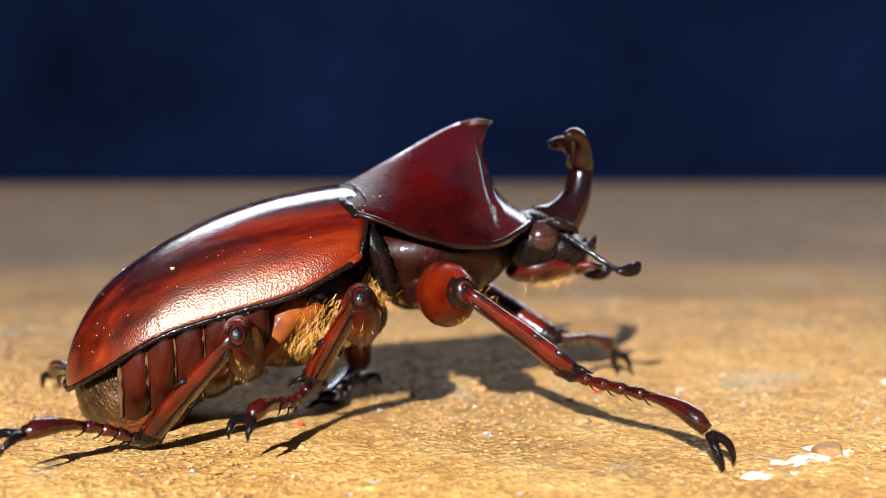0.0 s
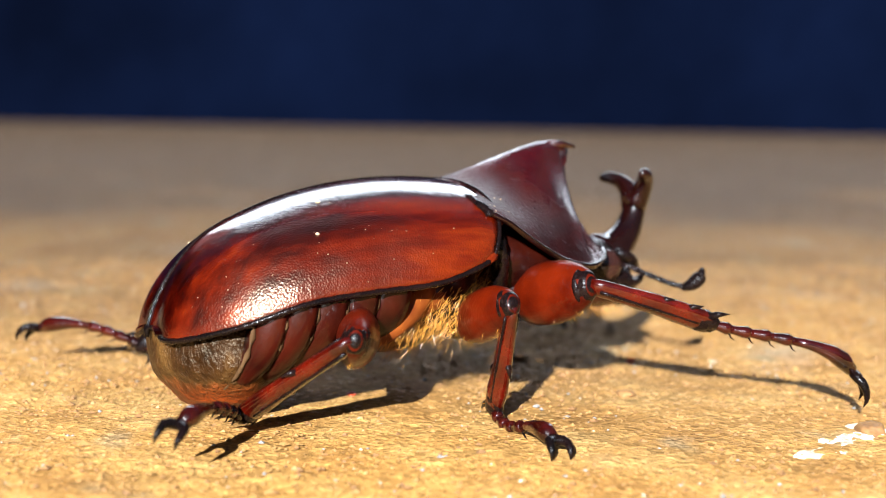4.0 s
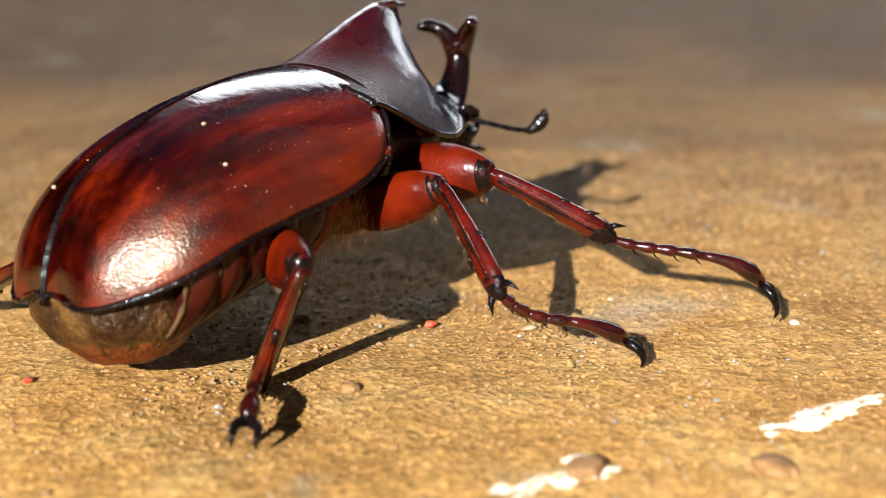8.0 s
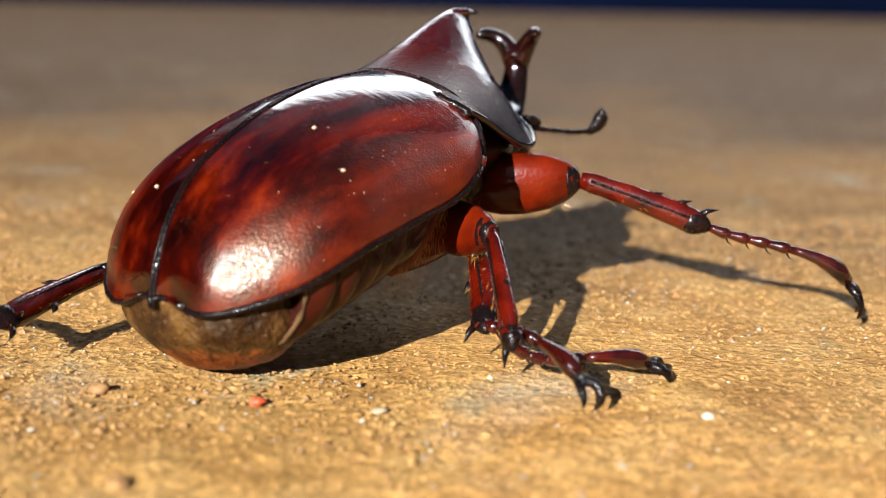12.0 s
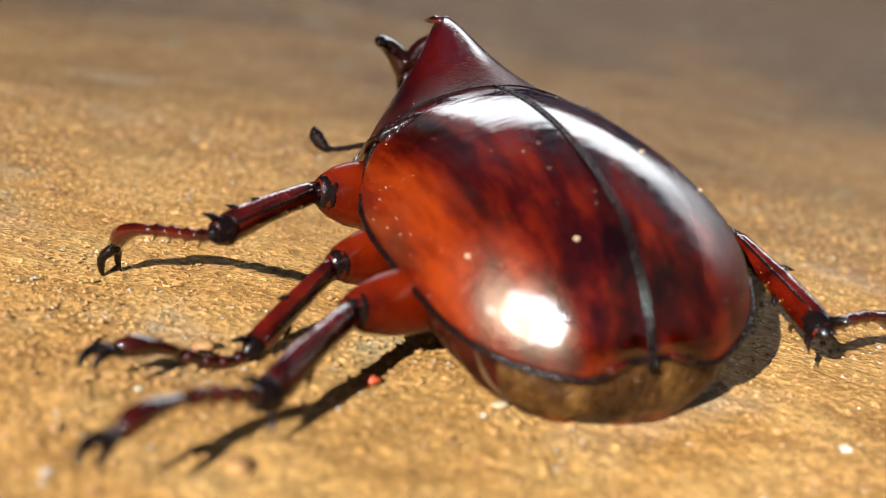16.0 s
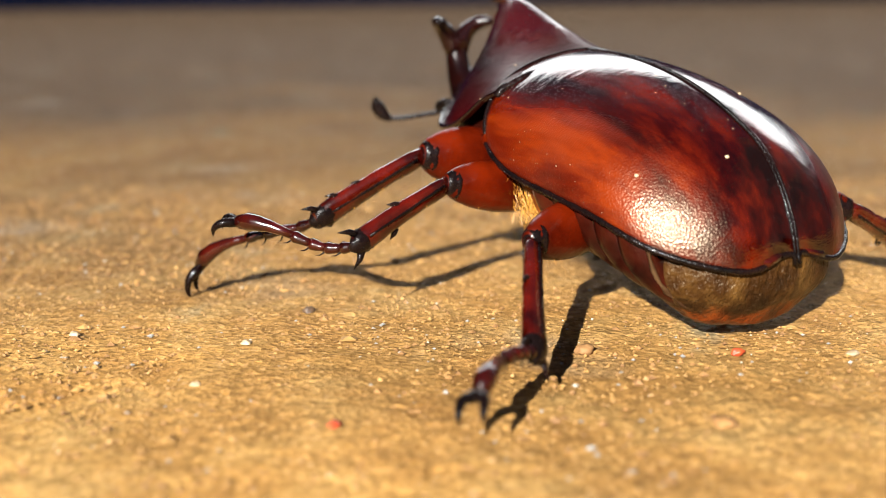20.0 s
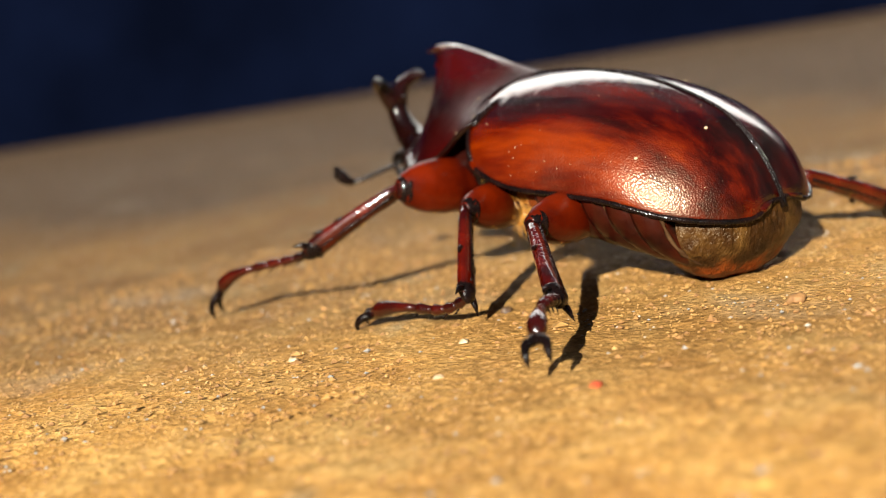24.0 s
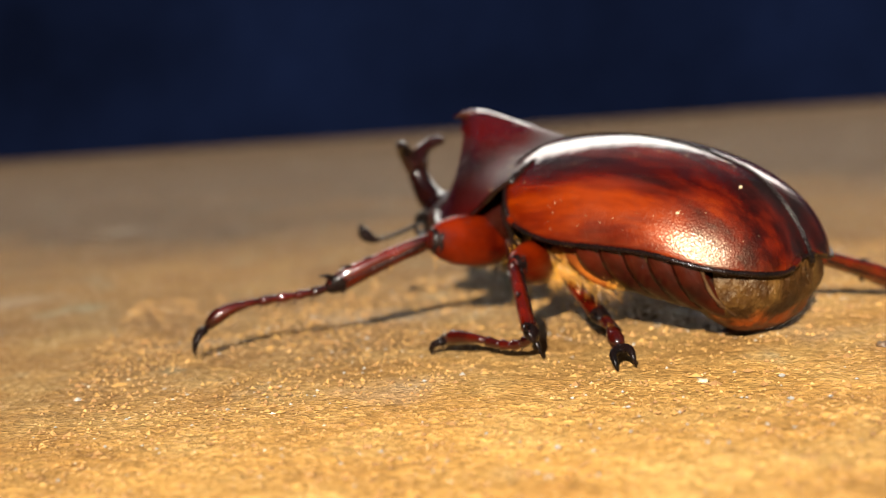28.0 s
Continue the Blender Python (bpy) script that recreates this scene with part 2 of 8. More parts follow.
def pygidium_material():
    m, N, L, p = material("pygidium_shell")
    co = coords(N, L)
    sep = N.new("ShaderNodeSeparateXYZ")
    L.new(co, sep.inputs[0])
    big = noise_tex(N, L, co, 260.0, 4.0, 0.6)
    fine = noise_tex(N, L, co, 2300.0, 3.0, 0.6)
    col = ramp(N, L, big, [(0.34, (0.004, 0.0013, 0.0004)), (0.5, (0.020, 0.0072, 0.0014)), (0.66, (0.060, 0.028, 0.006))])
    ad = N.new("ShaderNodeMath")
    ad.operation = "MULTIPLY_ADD"
    L.new(sep.outputs["Z"], ad.inputs[0])
    ad.inputs[1].default_value = -170.0
    L.new(big, ad.inputs[2])
    col = mix(N, L, ramp(N, L, ad.outputs[0], [(0.10, grey(0)), (0.38, grey(0.9))]), col, (0.15, 0.022, 0.0012))
    col = mix(N, L, ramp(N, L, fine, [(0.6, grey(0)), (0.8, grey(0.5))]), col, (0.0884, 0.052, 0.0234))
    L.new(col, p.inputs["Base Color"])
    p.inputs["Roughness"].default_value = 0.40
    p.inputs["Specular IOR Level"].default_value = 0.22
    p.inputs["Specular Tint"].default_value = (1.0, 0.85, 0.6, 1)
    crinkle = noise_tex(N, L, coords(N, L, (1, 1.6, 0.7)), 800.0, 4.0, 0.65)
    L.new(bump(N, L, big, 0.6, 0.0008, bump(N, L, crinkle, 0.8, 0.0007, bump(N, L, fine, 0.6, 0.0002))), p.inputs["Normal"])
    return m


M_ORANGE = chitin("orange_membrane", (0.052, 0.00884, 0.00156), (0.1664, 0.0442, 0.00468), 0.5, (1, 1, 1), 300.0, 1800.0, 0.4, 0.1)
M_PYG = pygidium_material()
M_RIM = chitin("ring_rim_shell", (0.014, 0.005, 0.002), (0.066, 0.036, 0.015), 0.45, (1, 1, 1), 600.0, 2000.0, 0.5, 0.2)
M_EYE = chitin("eye_shell", (0.00624, 0.0026, 0.00208), (0.0234, 0.0078, 0.00572), 0.2, (1, 1, 1), 300.0, 4000.0, 0.15, 0.7)
M_HAIR, _N, _L, _p = material("golden_hair")
_p.inputs["Base Color"].default_value = (0.34, 0.15, 0.014, 1)
_p.inputs["Roughness"].default_value = 0.4
M_GROUND = ground_material()
M_GRAIN = plain_rough("sand_grain", (0.156, 0.078, 0.0182), (0.3016, 0.1716, 0.052), 700.0, 0.6)
M_DARKGRAIN = plain_rough("dark_grit", (0.026, 0.013, 0.00624), (0.0832, 0.0468, 0.0208), 900.0, 0.6)
M_PALE = plain_rough("pale_grit", (0.26, 0.2236, 0.1664), (0.3848, 0.3588, 0.3016), 900.0, 0.4)
M_RED = plain_rough("red_grit", (0.234, 0.026, 0.0078), (0.338, 0.0624, 0.0156), 900.0, 0.5)
M_NAVY = plain_rough("navy_wall", (0.00055, 0.0009, 0.0028), (0.0011, 0.0020, 0.0068), 3.0, 0.95, 0.2, 0.0)

# white for the added panel that the shell reflects
M_REFLECTOR = plain_rough("reflector_white", (0.76, 0.80, 0.86), (0.82, 0.85, 0.90), 2.5, 0.85, 0.15, 0.2)
M_QUARTZ = plain_rough("quartz", (0.34, 0.22, 0.10), (0.72, 0.66, 0.54), 900.0, 0.35, 0.8)
# dull dark for the added panels that hold back sky light
M_BLOCKER = plain_rough("blocker_dark", (0.020, 0.022, 0.026), (0.045, 0.046, 0.050), 4.0, 0.9, 0.2, 0.15)
M_SPECK = plain_rough("dust_speck", (0.208, 0.1404, 0.0728), (0.3224, 0.2496, 0.156), 900.0, 0.6)
M_GREYGRIT = plain_rough("grey_grit", (0.1248, 0.1144, 0.0988), (0.2184, 0.208, 0.1924), 700.0, 0.4)
M_CRUMB = plain_rough("clay_crumb", (0.104, 0.0494, 0.0156), (0.2184, 0.1092, 0.0312), 800.0, 0.75)


# ---- mesh helpers (millimetres in, metres out) ----
MM = 0.001


def part(name, bm, mat, parent, label="", smooth=True):
    bmesh.ops.recalc_face_normals(bm, faces=bm.faces)
    me = bpy.data.meshes.new(name)
    for v in bm.verts:
        v.co *= MM
    bm.to_mesh(me)
    bm.free()
    if smooth:
        me.shade_smooth()
    me.materials.append(mat)
    ob = new(name, me)
    ob.parent = parent
    if label:
        ob["label"] = label
    return ob


def empty(name, m=None):
    ob = new(name)
    ob.empty_display_size = 0.01
    if m is not None:
        ob.matrix_world = m
    return ob


def lerp_table(x, table):
    """Smooth reading of a short table of (x, value)."""
    xs = [a for a, _ in table]
    if xs[0] > xs[-1]:
        table = table[::-1]
        xs = xs[::-1]
    if x <= xs[0]:
        return table[0][1]
    for (x0, y0), (x1, y1) in zip(table, table[1:]):
        if x <= x1:
            return y0 + (y1 - y0) * (x - x0) / (x1 - x0)
    return table[-1][1]


def spline(points, n):
    """n + 1 points along a Catmull-Rom curve through the given ones."""
    P = [Vector(p) for p in points]
    P = [2 * P[0] - P[1]] + P + [2 * P[-1] - P[-2]]
    out = []
    segs = len(P) - 3
    for k in range(n + 1):
        s = k / n * segs
        i = min(int(s), segs - 1)
        t = s - i
        a, b, c, d = P[i:i + 4]
        out.append(0.5 * (2 * b + (c - a) * t + (2 * a - 5 * b + 4 * c - d) * t * t + (3 * b - a - 3 * c + d) * t ** 3))
    return out


def tube(bm, pts, radii, n=10, squash=1.0, up=(0, 0, 1), wobble=0.0):
    """A closed tube through pts; squash flattens it across its side axis."""
    pts = [Vector(p) for p in pts]
    rings = []
    for i, p in enumerate(pts):
        t = (pts[min(i + 1, len(pts) - 1)] - pts[max(i - 1, 0)]).normalized()
        s = t.cross(Vector(up))
        if s.length < 1e-4:
            s = t.cross(Vector((1, 0, 0)))
        s.normalize()
        u = s.cross(t)
        r = radii[i] if i < len(radii) else radii[-1]
        ring = []
        for k in range(n):
            a = 2 * math.pi * k / n
            rr = r * (1 + wobble * noise.noise(Vector((p.x * 1.7 + k * 3.1, p.y * 1.7, p.z * 1.7))))
            ring.append(bm.verts.new(p + s * (math.cos(a) * rr * squash) + u * (math.sin(a) * rr)))
        rings.append(ring)
    for a, b in zip(rings, rings[1:]):
        for k in range(n):
            bm.faces.new((a[k], a[(k + 1) % n], b[(k + 1) % n], b[k]))
    bm.faces.new(rings[0])
    bm.faces.new(rings[-1])
    return bm


def ball(bm, c, r, m=None, seg=16, rows=10):
    """An ellipsoid with radii r about c, turned by m."""
    mat = Matrix.Translation(c) @ (m or Matrix.Identity(4)) @ Matrix.Diagonal((*r, 1))
    bmesh.ops.create_uvsphere(bm, u_segments=seg, v_segments=rows, radius=1.0, matrix=mat)
    return bm


def grid_faces(bm, g, closed=False):
    for a, b in zip(g, g[1:]):
        n = len(a)
        for k in range(n if closed else n - 1):
            q = [a[k], a[(k + 1) % n], b[(k + 1) % n], b[k]]
            if len(set(q)) == 4:
                bm.faces.new(q)


def shell(bm, outer, depth):
    """A sheet of points given row by row, thickened inwards (towards the axis below it)."""
    go = [[bm.verts.new(p) for p in row] for row in outer]
    gi = []
    R, C = len(outer), len(outer[0])
    for i, row in enumerate(outer):
        r2 = []
        for j, p in enumerate(row):
            du = outer[min(i + 1, R - 1)][j] - outer[max(i - 1, 0)][j]
            dv = outer[i][min(j + 1, C - 1)] - outer[i][max(j - 1, 0)]
            nn = du.cross(dv)
            nn = nn.normalized() if nn.length > 1e-9 else Vector((0, 0, 1))
            if nn.z < 0 and abs(nn.z) > 0.05 or (abs(nn.z) <= 0.05 and nn.y * p.y < 0):
                nn = -nn
            r2.append(bm.verts.new(p - nn * depth))
        gi.append(r2)
    grid_faces(bm, go)
    grid_faces(bm, gi)
    for a, b in ((go[0], gi[0]), (go[-1], gi[-1]), ([r[0] for r in go], [r[0] for r in gi]), ([r[-1] for r in go], [r[-1] for r in gi])):
        for k in range(len(a) - 1):
            bm.faces.new((a[k], a[k + 1], b[k + 1], b[k]))


# ---- ground and distance ----
def axis_steps(lo, hi, step, far):
    inner = list(np.arange(lo, hi + step / 2, step))
    out, s = [], step
    x = inner[-1]
    while x < far:
        s *= 1.22
        x += s
        out.append(min(x, far))
    neg, s, x = [], step, inner[0]
    while x > -far:
        s *= 1.22
        x -= s
        neg.append(max(x, -far))
    return neg[::-1] + inner + out


def build_ground():
    xs = axis_steps(-0.085, 0.085, 0.00045, 2.4)
    ys = [y for y in axis_steps(-0.08, 0.075, 0.00045, 2.4) if y < 1.55] + [1.6]
    verts, faces = [], []
    for y in ys:
        for x in xs:
            d = max(0.0, math.hypot(x, y) - 0.12)
            z = 0.0
            if d < 0.25:
                fade = 1 / (1 + d * 20)
                z = 0.00022 * noise.noise(Vector((x * 70, y * 70, 0.3))) + 0.00016 * noise.noise(Vector((x * 330, y * 330, 1.7))) + 0.00013 * noise.noise(Vector((x * 780, y * 780, 4.1)))
                z *= fade
            verts.append((x, y, z))
    nx = len(xs)
    for j in range(len(ys) - 1):
        for i in range(nx - 1):
            a = j * nx + i
            faces.append((a, a + 1, a + 1 + nx, a + nx))
    me = bpy.data.meshes.new("ground")
    me.from_pydata(verts, [], faces)
    me.shade_smooth()
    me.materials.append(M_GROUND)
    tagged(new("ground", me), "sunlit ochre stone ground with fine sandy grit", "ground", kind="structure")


build_ground()

bm = bmesh.new()
bmesh.ops.create_cube(bm, size=1.0, matrix=Matrix.Translation((0, 1640, 310)) @ Matrix.Diagonal((5200, 80, 660, 1)))
tagged(part("backdrop", bm, M_NAVY, None, smooth=False), "dark navy wall beyond the far edge of the ground", "wall", kind="structure")


# unseen pale panel added so that the shell mirrors a bright white sheen
bm = bmesh.new()
bmesh.ops.create_cube(bm, size=1.0, matrix=Matrix.Translation((475, 1720, 1010)) @ Matrix.Diagonal((2450, 80, 740, 1)))
tagged(part("sheen_reflector", bm, M_REFLECTOR, None, smooth=False), "unseen pale panel added to reflect a white sheen in the shell", "wall", kind="structure")


# unseen dark panels added around to cut sky fill and darken the shell's reflections
for _n, _c, _d in (("sky_blocker_west", (-2440, -400, 2230), (80, 4160, 4500)), ("sky_blocker_east", (2440, -400, 2230), (80, 4160, 4500)), ("sky_blocker_south", (0, -2440, 380), (4800, 80, 800)), ("sky_blocker_northwest", (-1575, 1720, 1010), (1650, 80, 740)), ("sky_blocker_northeast", (2050, 1720, 1010), (700, 80, 740))):
    bm = bmesh.new()
    bmesh.ops.create_cube(bm, size=1.0, matrix=Matrix.Translation(_c) @ Matrix.Diagonal((*_d, 1)))
    tagged(part(_n, bm, M_BLOCKER, None, smooth=False), "unseen plain dark panel added to cut sky fill and reflections", "wall", kind="structure")


def grit(name, count, mat, size, seed, label, area, flat=0.6):
    """Loose grains as one sheet of small faceted stones."""
    rnd = random.Random(seed)
    verts, faces = [], []
    base = [(1, 0, 0), (-1, 0, 0), (0, 1, 0), (0, -1, 0), (0, 0, 1), (0, 0, -1)]
    tri = [(0, 2, 4), (2, 1, 4), (1, 3, 4), (3, 0, 4), (2, 0, 5), (1, 2, 5), (3, 1, 5), (0, 3, 5)]
    for _ in range(count):
        x, y = rnd.uniform(area[0], area[2]), rnd.uniform(area[1], area[3])
        r = rnd.uniform(size[0], size[1]) * (1 if rnd.random() < 0.92 else 1.7)
        a = rnd.uniform(0, 6.28)
        k = len(verts)
        for bx, by, bz in base:
            q = r * rnd.uniform(0.7, 1.25)
            px, py = bx * math.cos(a) - by * math.sin(a), bx * math.sin(a) + by * math.cos(a)
            verts.append((x + px * q, y + py * q * 0.8, r * flat * 0.25 + bz * q * flat))
        faces += [(k + i, k + j, k + l) for i, j, l in tri]
    me = bpy.data.meshes.new(name)
    me.from_pydata(verts, [], faces)
    me.materials.append(mat)
    return tagged(new(name, me), label, "grit", kind="stuff")


AREA = (-0.085, -0.075, 0.085, 0.07)
grit("sand_grains", 26000, M_GRAIN, (0.00006, 0.00020), 3, "ochre sand grains scattered on the stone", AREA)
grit("dark_grains", 8000, M_CRUMB, (0.00008, 0.00030), 4, "dark brown clay crumbs scattered on the stone", AREA)
grit("clay_lumps", 700, M_GRAIN, (0.00020, 0.00050), 14, "low ochre clay lumps on the stone", AREA, 0.4)
grit("pale_grains", 520, M_PALE, (0.00006, 0.00016), 5, "pale quartz grit scattered on the stone", AREA)
grit("grey_grains", 1500, M_GREYGRIT, (0.00006, 0.00022), 6, "grey stone grit scattered on the clay", AREA)


def stone_lump(name, x, y, size, mat, label, seed, flat=0.6, category="pebble", group=""):
    """A small uneven stone lying on the ground at (x, y) millimetres."""
    bm = bmesh.new()
    bmesh.ops.create_icosphere(bm, subdivisions=3, radius=1.0)
    off = Vector((seed * 3.7, seed * 1.3, 0.4))
    for v in bm.verts:
        k = 1 + 0.34 * noise.noise(v.co * 1.3 + off) + 0.16 * noise.noise(v.co * 3.4 + off)
        v.co = Vector((v.co.x * k * size[0], v.co.y * k * size[1], v.co.z * k * size[0] * flat))
    ob = part(name, bm, mat, None, smooth=True)
    ob.location = (x * MM, y * MM, size[0] * flat * (0.1 if size[0] > 1 else 0.35) * MM)
    ob.rotation_euler = (0, 0, seed * 1.1)
    return tagged(ob, label, category, group)


def pale_flake(x, y, size, turn, seed):
    """A bare patch of pale stone: low ragged scabs close together whose rims sink into the clay."""
    rnd = random.Random(int(seed * 10))
    lobes = [(0.0, 0.0, 0.62)] + [(rnd.uniform(-0.95, 0.95), rnd.uniform(-0.9, 0.9), rnd.uniform(0.12, 0.42)) for _ in range(11)]
    core = None
    for lx, ly, k in lobes:
        bm = bmesh.new()
        n = 30
        cx, cy = lx * size[0], ly * size[1]
        top = bm.verts.new((cx, cy, 0.14 * k + 0.05))
        prev = None
        for f, h in ((0.3, 0.13), (0.55, 0.11), (0.8, 0.05), (1.0, -0.06), (1.12, -0.25)):
            row = []
            for i in range(n):
                a = 2 * math.pi * i / n
                c, d = math.cos(a), math.sin(a)
                w = f * k * (1 + 0.6 * noise.noise(Vector((c * 1.8 + lx * 9, d * 1.8, seed))) + 0.4 * noise.noise(Vector((c * 5, d * 5 + ly * 9, seed + 7))))
                z = h + 0.14 * noise.noise(Vector((c * w * 4.0, d * w * 4.0, seed + 3 + lx)))
                row.append(bm.verts.new((cx + c * w * size[0], cy + d * w * size[1] * 1.15, z if f < 1.1 else h)))
            for i in range(n):
                if prev is None:
                    bm.faces.new((top, row[i], row[(i + 1) % n]))
                else:
                    bm.faces.new((prev[i], row[i], row[(i + 1) % n], prev[(i + 1) % n]))
            prev = row
        bm.faces.new(prev[::-1])
        if core is None:
            core = part("quartz_patch", bm, M_QUARTZ, None)
            core.location = (x * MM, y * MM, 0.0)
            core.rotation_euler = (0, 0, radians(turn))
            tagged(core, "shiny white quartz patch bare of clay in the stone", "stone", "white quartz patches")
        else:
            part("scab", bm, M_QUARTZ, core)


pale_flake(25.6, -40.2, (4.2, 1.5), 42, 1.0)
pale_flake(21.4, -44.6, (2.0, 1.1), 30, 2.4)
pale_flake(45.2, -27.6, (4.4, 1.2), 34, 3.3)
pale_flake(41.8, -30.6, (2.0, 0.9), 30, 4.2)
pale_flake(49.6, -33.4, (1.2, 0.9), 10, 5.1)
pale_flake(52.4, -29.8, (1.5, 0.8), 60, 6.6)
stone_lump("pebble", 28.4, -38.2, (1.6, 1.2), M_CRUMB, "brown clay pebble beside the white quartz patch", 1, 0.40)
stone_lump("pebble", 39.7, -37.2, (1.5, 1.1), M_CRUMB, "dark brown clay pebble on the ground", 2, 0.4)
stone_lump("pebble", 5.2, -10.1, (0.75, 0.6), M_CRUMB, "small brown clay pebble on the ground", 3)
stone_lump("pebble", -16.3, 2.2, (0.62, 0.5), M_DARKGRAIN, "tiny dark brown pebble on the ground", 4)
stone_lump("pebble", 12.1, -25.6, (0.8, 0.6), M_CRUMB, "small brown clay pebble on the ground", 5, 0.45)
stone_lump("stone_chip", -20.1, -7.1, (0.4, 0.34), M_SPECK, "small buff angular stone chip", 6, 0.7, "stone chip")
stone_lump("stone_chip", 45.8, -9.5, (0.45, 0.4), M_PALE, "small white angular stone chip", 7, 0.7, "stone chip")
stone_lump("stone_chip", -22.0, -17.0, (0.4, 0.3), M_SPECK, "small buff stone chip among the sand", 8, 0.6, "stone chip")
stone_lump("stone_chip", -34.0, -4.0, (0.45, 0.32), M_SPECK, "small buff stone chip among the sand", 11, 0.5, "stone chip")
stone_lump("stone_chip", 24.5, -11.3, (0.55, 0.35), M_SPECK, "small buff stone chip among the sand", 12, 0.4, "stone chip")
stone_lump("brick_crumb", 16.3, -10.8, (0.55, 0.4), M_RED, "small red brick crumb on the ground", 9, 0.5, "crumb", "red crumbs")
stone_lump("brick_crumb", -11.8, -25.4, (0.6, 0.45), M_RED, "small red brick crumb on the ground", 10, 0.5, "crumb", "red crumbs")

# ---- the beetle: nose to +x, its left to +y, millimetres above the ground ----
beetle = tagged(empty("beetle"), "glossy red-brown rhinoceros beetle with a forked head horn", "beetle")

# wing case: sections along x from the shoulder to the tip
TIP_X = -25.9
LOW = [(-25.9, 4.5), (-20, 6.7), (-15, 8.8), (-10, 9.8), (-4, 10.8), (1, 12.8)]


def closing(x, x0, p, q):
    u = min(1.0, max(0.0, (x0 - x) / (x0 - TIP_X)))
    return max(0.0, 1 - u ** p) ** (1 / q)


def elytron_top(x):
    return 3.37 + 16.37 * closing(x, 1.0, 2.09, 1.84)


def elytron_width(x):
    g = min(1.0, max(0.0, (x + 5.68) / 6.68))
    return 11.56 * closing(x, -5.68, 4.71, 0.79) - 0.43 * g * g - 0.75 * g ** 5


def elytron_low(x):
    """Height of the lower edge, on a smooth curve through the table."""
    n = len(LOW)
    i = min(max(sum(1 for q in LOW if q[0] < x) - 1, 0), n - 2)
    (x0, y0), (x1, y1) = LOW[i], LOW[i + 1]

    def slope(k):
        lo, hi = LOW[max(k - 1, 0)], LOW[min(k + 1, n - 1)]
        return (hi[1] - lo[1]) / (hi[0] - lo[0])
    h = x1 - x0
    t = min(1.0, max(0.0, (x - x0) / h))
    return (2 * t ** 3 - 3 * t * t + 1) * y0 + (t ** 3 - 2 * t * t + t) * h * slope(i) + (3 * t * t - 2 * t ** 3) * y1 + (t ** 3 - t * t) * h * slope(i + 1)


def elytron_point(x, a, side, grow=0.0):
    w, zt = elytron_width(x) + grow, elytron_top(x) + grow
    zl = min(elytron_low(x), zt)
    y = max(w * math.sin(a) ** 1.15, 0.10)
    z = zl + (zt - zl) * max(math.cos(a), 0.0) ** 0.99
    shoulder = 1.09 * math.sin(2 * a) * max(0.0, 1 + x / 4)
    # the two tips part at the seam
    f = min(1.0, max(0.0, (-16 - x) / (-16 - TIP_X)))
    f = f * f * (3 - 2 * f) * math.exp(-(y / 3.0) ** 2)
    return Vector((x + shoulder + 2.2 * f, side * y, z + 1.85 * f))


def build_elytron(side):
    nu, nv = 60, 30
    rows = []
    for i in range(nu + 1):
        s = i / nu
        x = 1.0 - 26.88 * (1 - (1 - s) ** 1.5)
        rows.append([elytron_point(x, (j / nv) * math.pi / 2, side) for j in range(nv + 1)])
    bm = bmesh.new()
    shell(bm, rows, 0.35)
    ob = part("elytron", bm, M_ELY, beetle, "glossy translucent red-brown wing case")
    bm = bmesh.new()
    edge = [r[-1] + Vector((0, side * 0.05, -0.02)) for r in rows]
    tube(bm, edge, [0.23 + 0.03 * math.sin(k * 2.3) for k in range(len(edge))], 8)
    part("margin_bead", bm, M_BLACK, ob, "black rim along the lower edge")
    bm = bmesh.new()
    seam = [r[0] + Vector((0, side * 0.06, 0.02)) for r in rows]
    tube(bm, seam, [0.11] * len(seam), 6)
    part("seam_bead", bm, M_BLACK, ob, "dark raised seam edge")
    bm = bmesh.new()
    tube(bm, [p + Vector((0.05, 0, 0)) for p in rows[0]], [0.2] * (nv + 1), 6)
    part("front_bead", bm, M_BLACK, ob, "black front edge")
    rnd = random.Random(20 + side)
    spots = {-1: [(-13.5, 0.92), (-12.0, 0.51)], 1: [(-16.7, 1.04), (-19.8, 0.42)]}[side]
    spots = [(x, a, 0.19) for x, a in spots] + [(rnd.uniform(-22, -1), rnd.uniform(0.1, 1.3), rnd.uniform(0.03, 0.065)) for _ in range(14)] + [(rnd.uniform(-22.5, -4), rnd.uniform(0.95, 1.5), rnd.uniform(0.03, 0.06)) for _ in range(24)]
    for x, a, r in spots:
        bm = bmesh.new()
        ball(bm, elytron_point(x, a, side), (r, r, r * 0.7), None, 7, 5)
        part("dirt_speck", bm, M_SPECK, ob)
    return ob


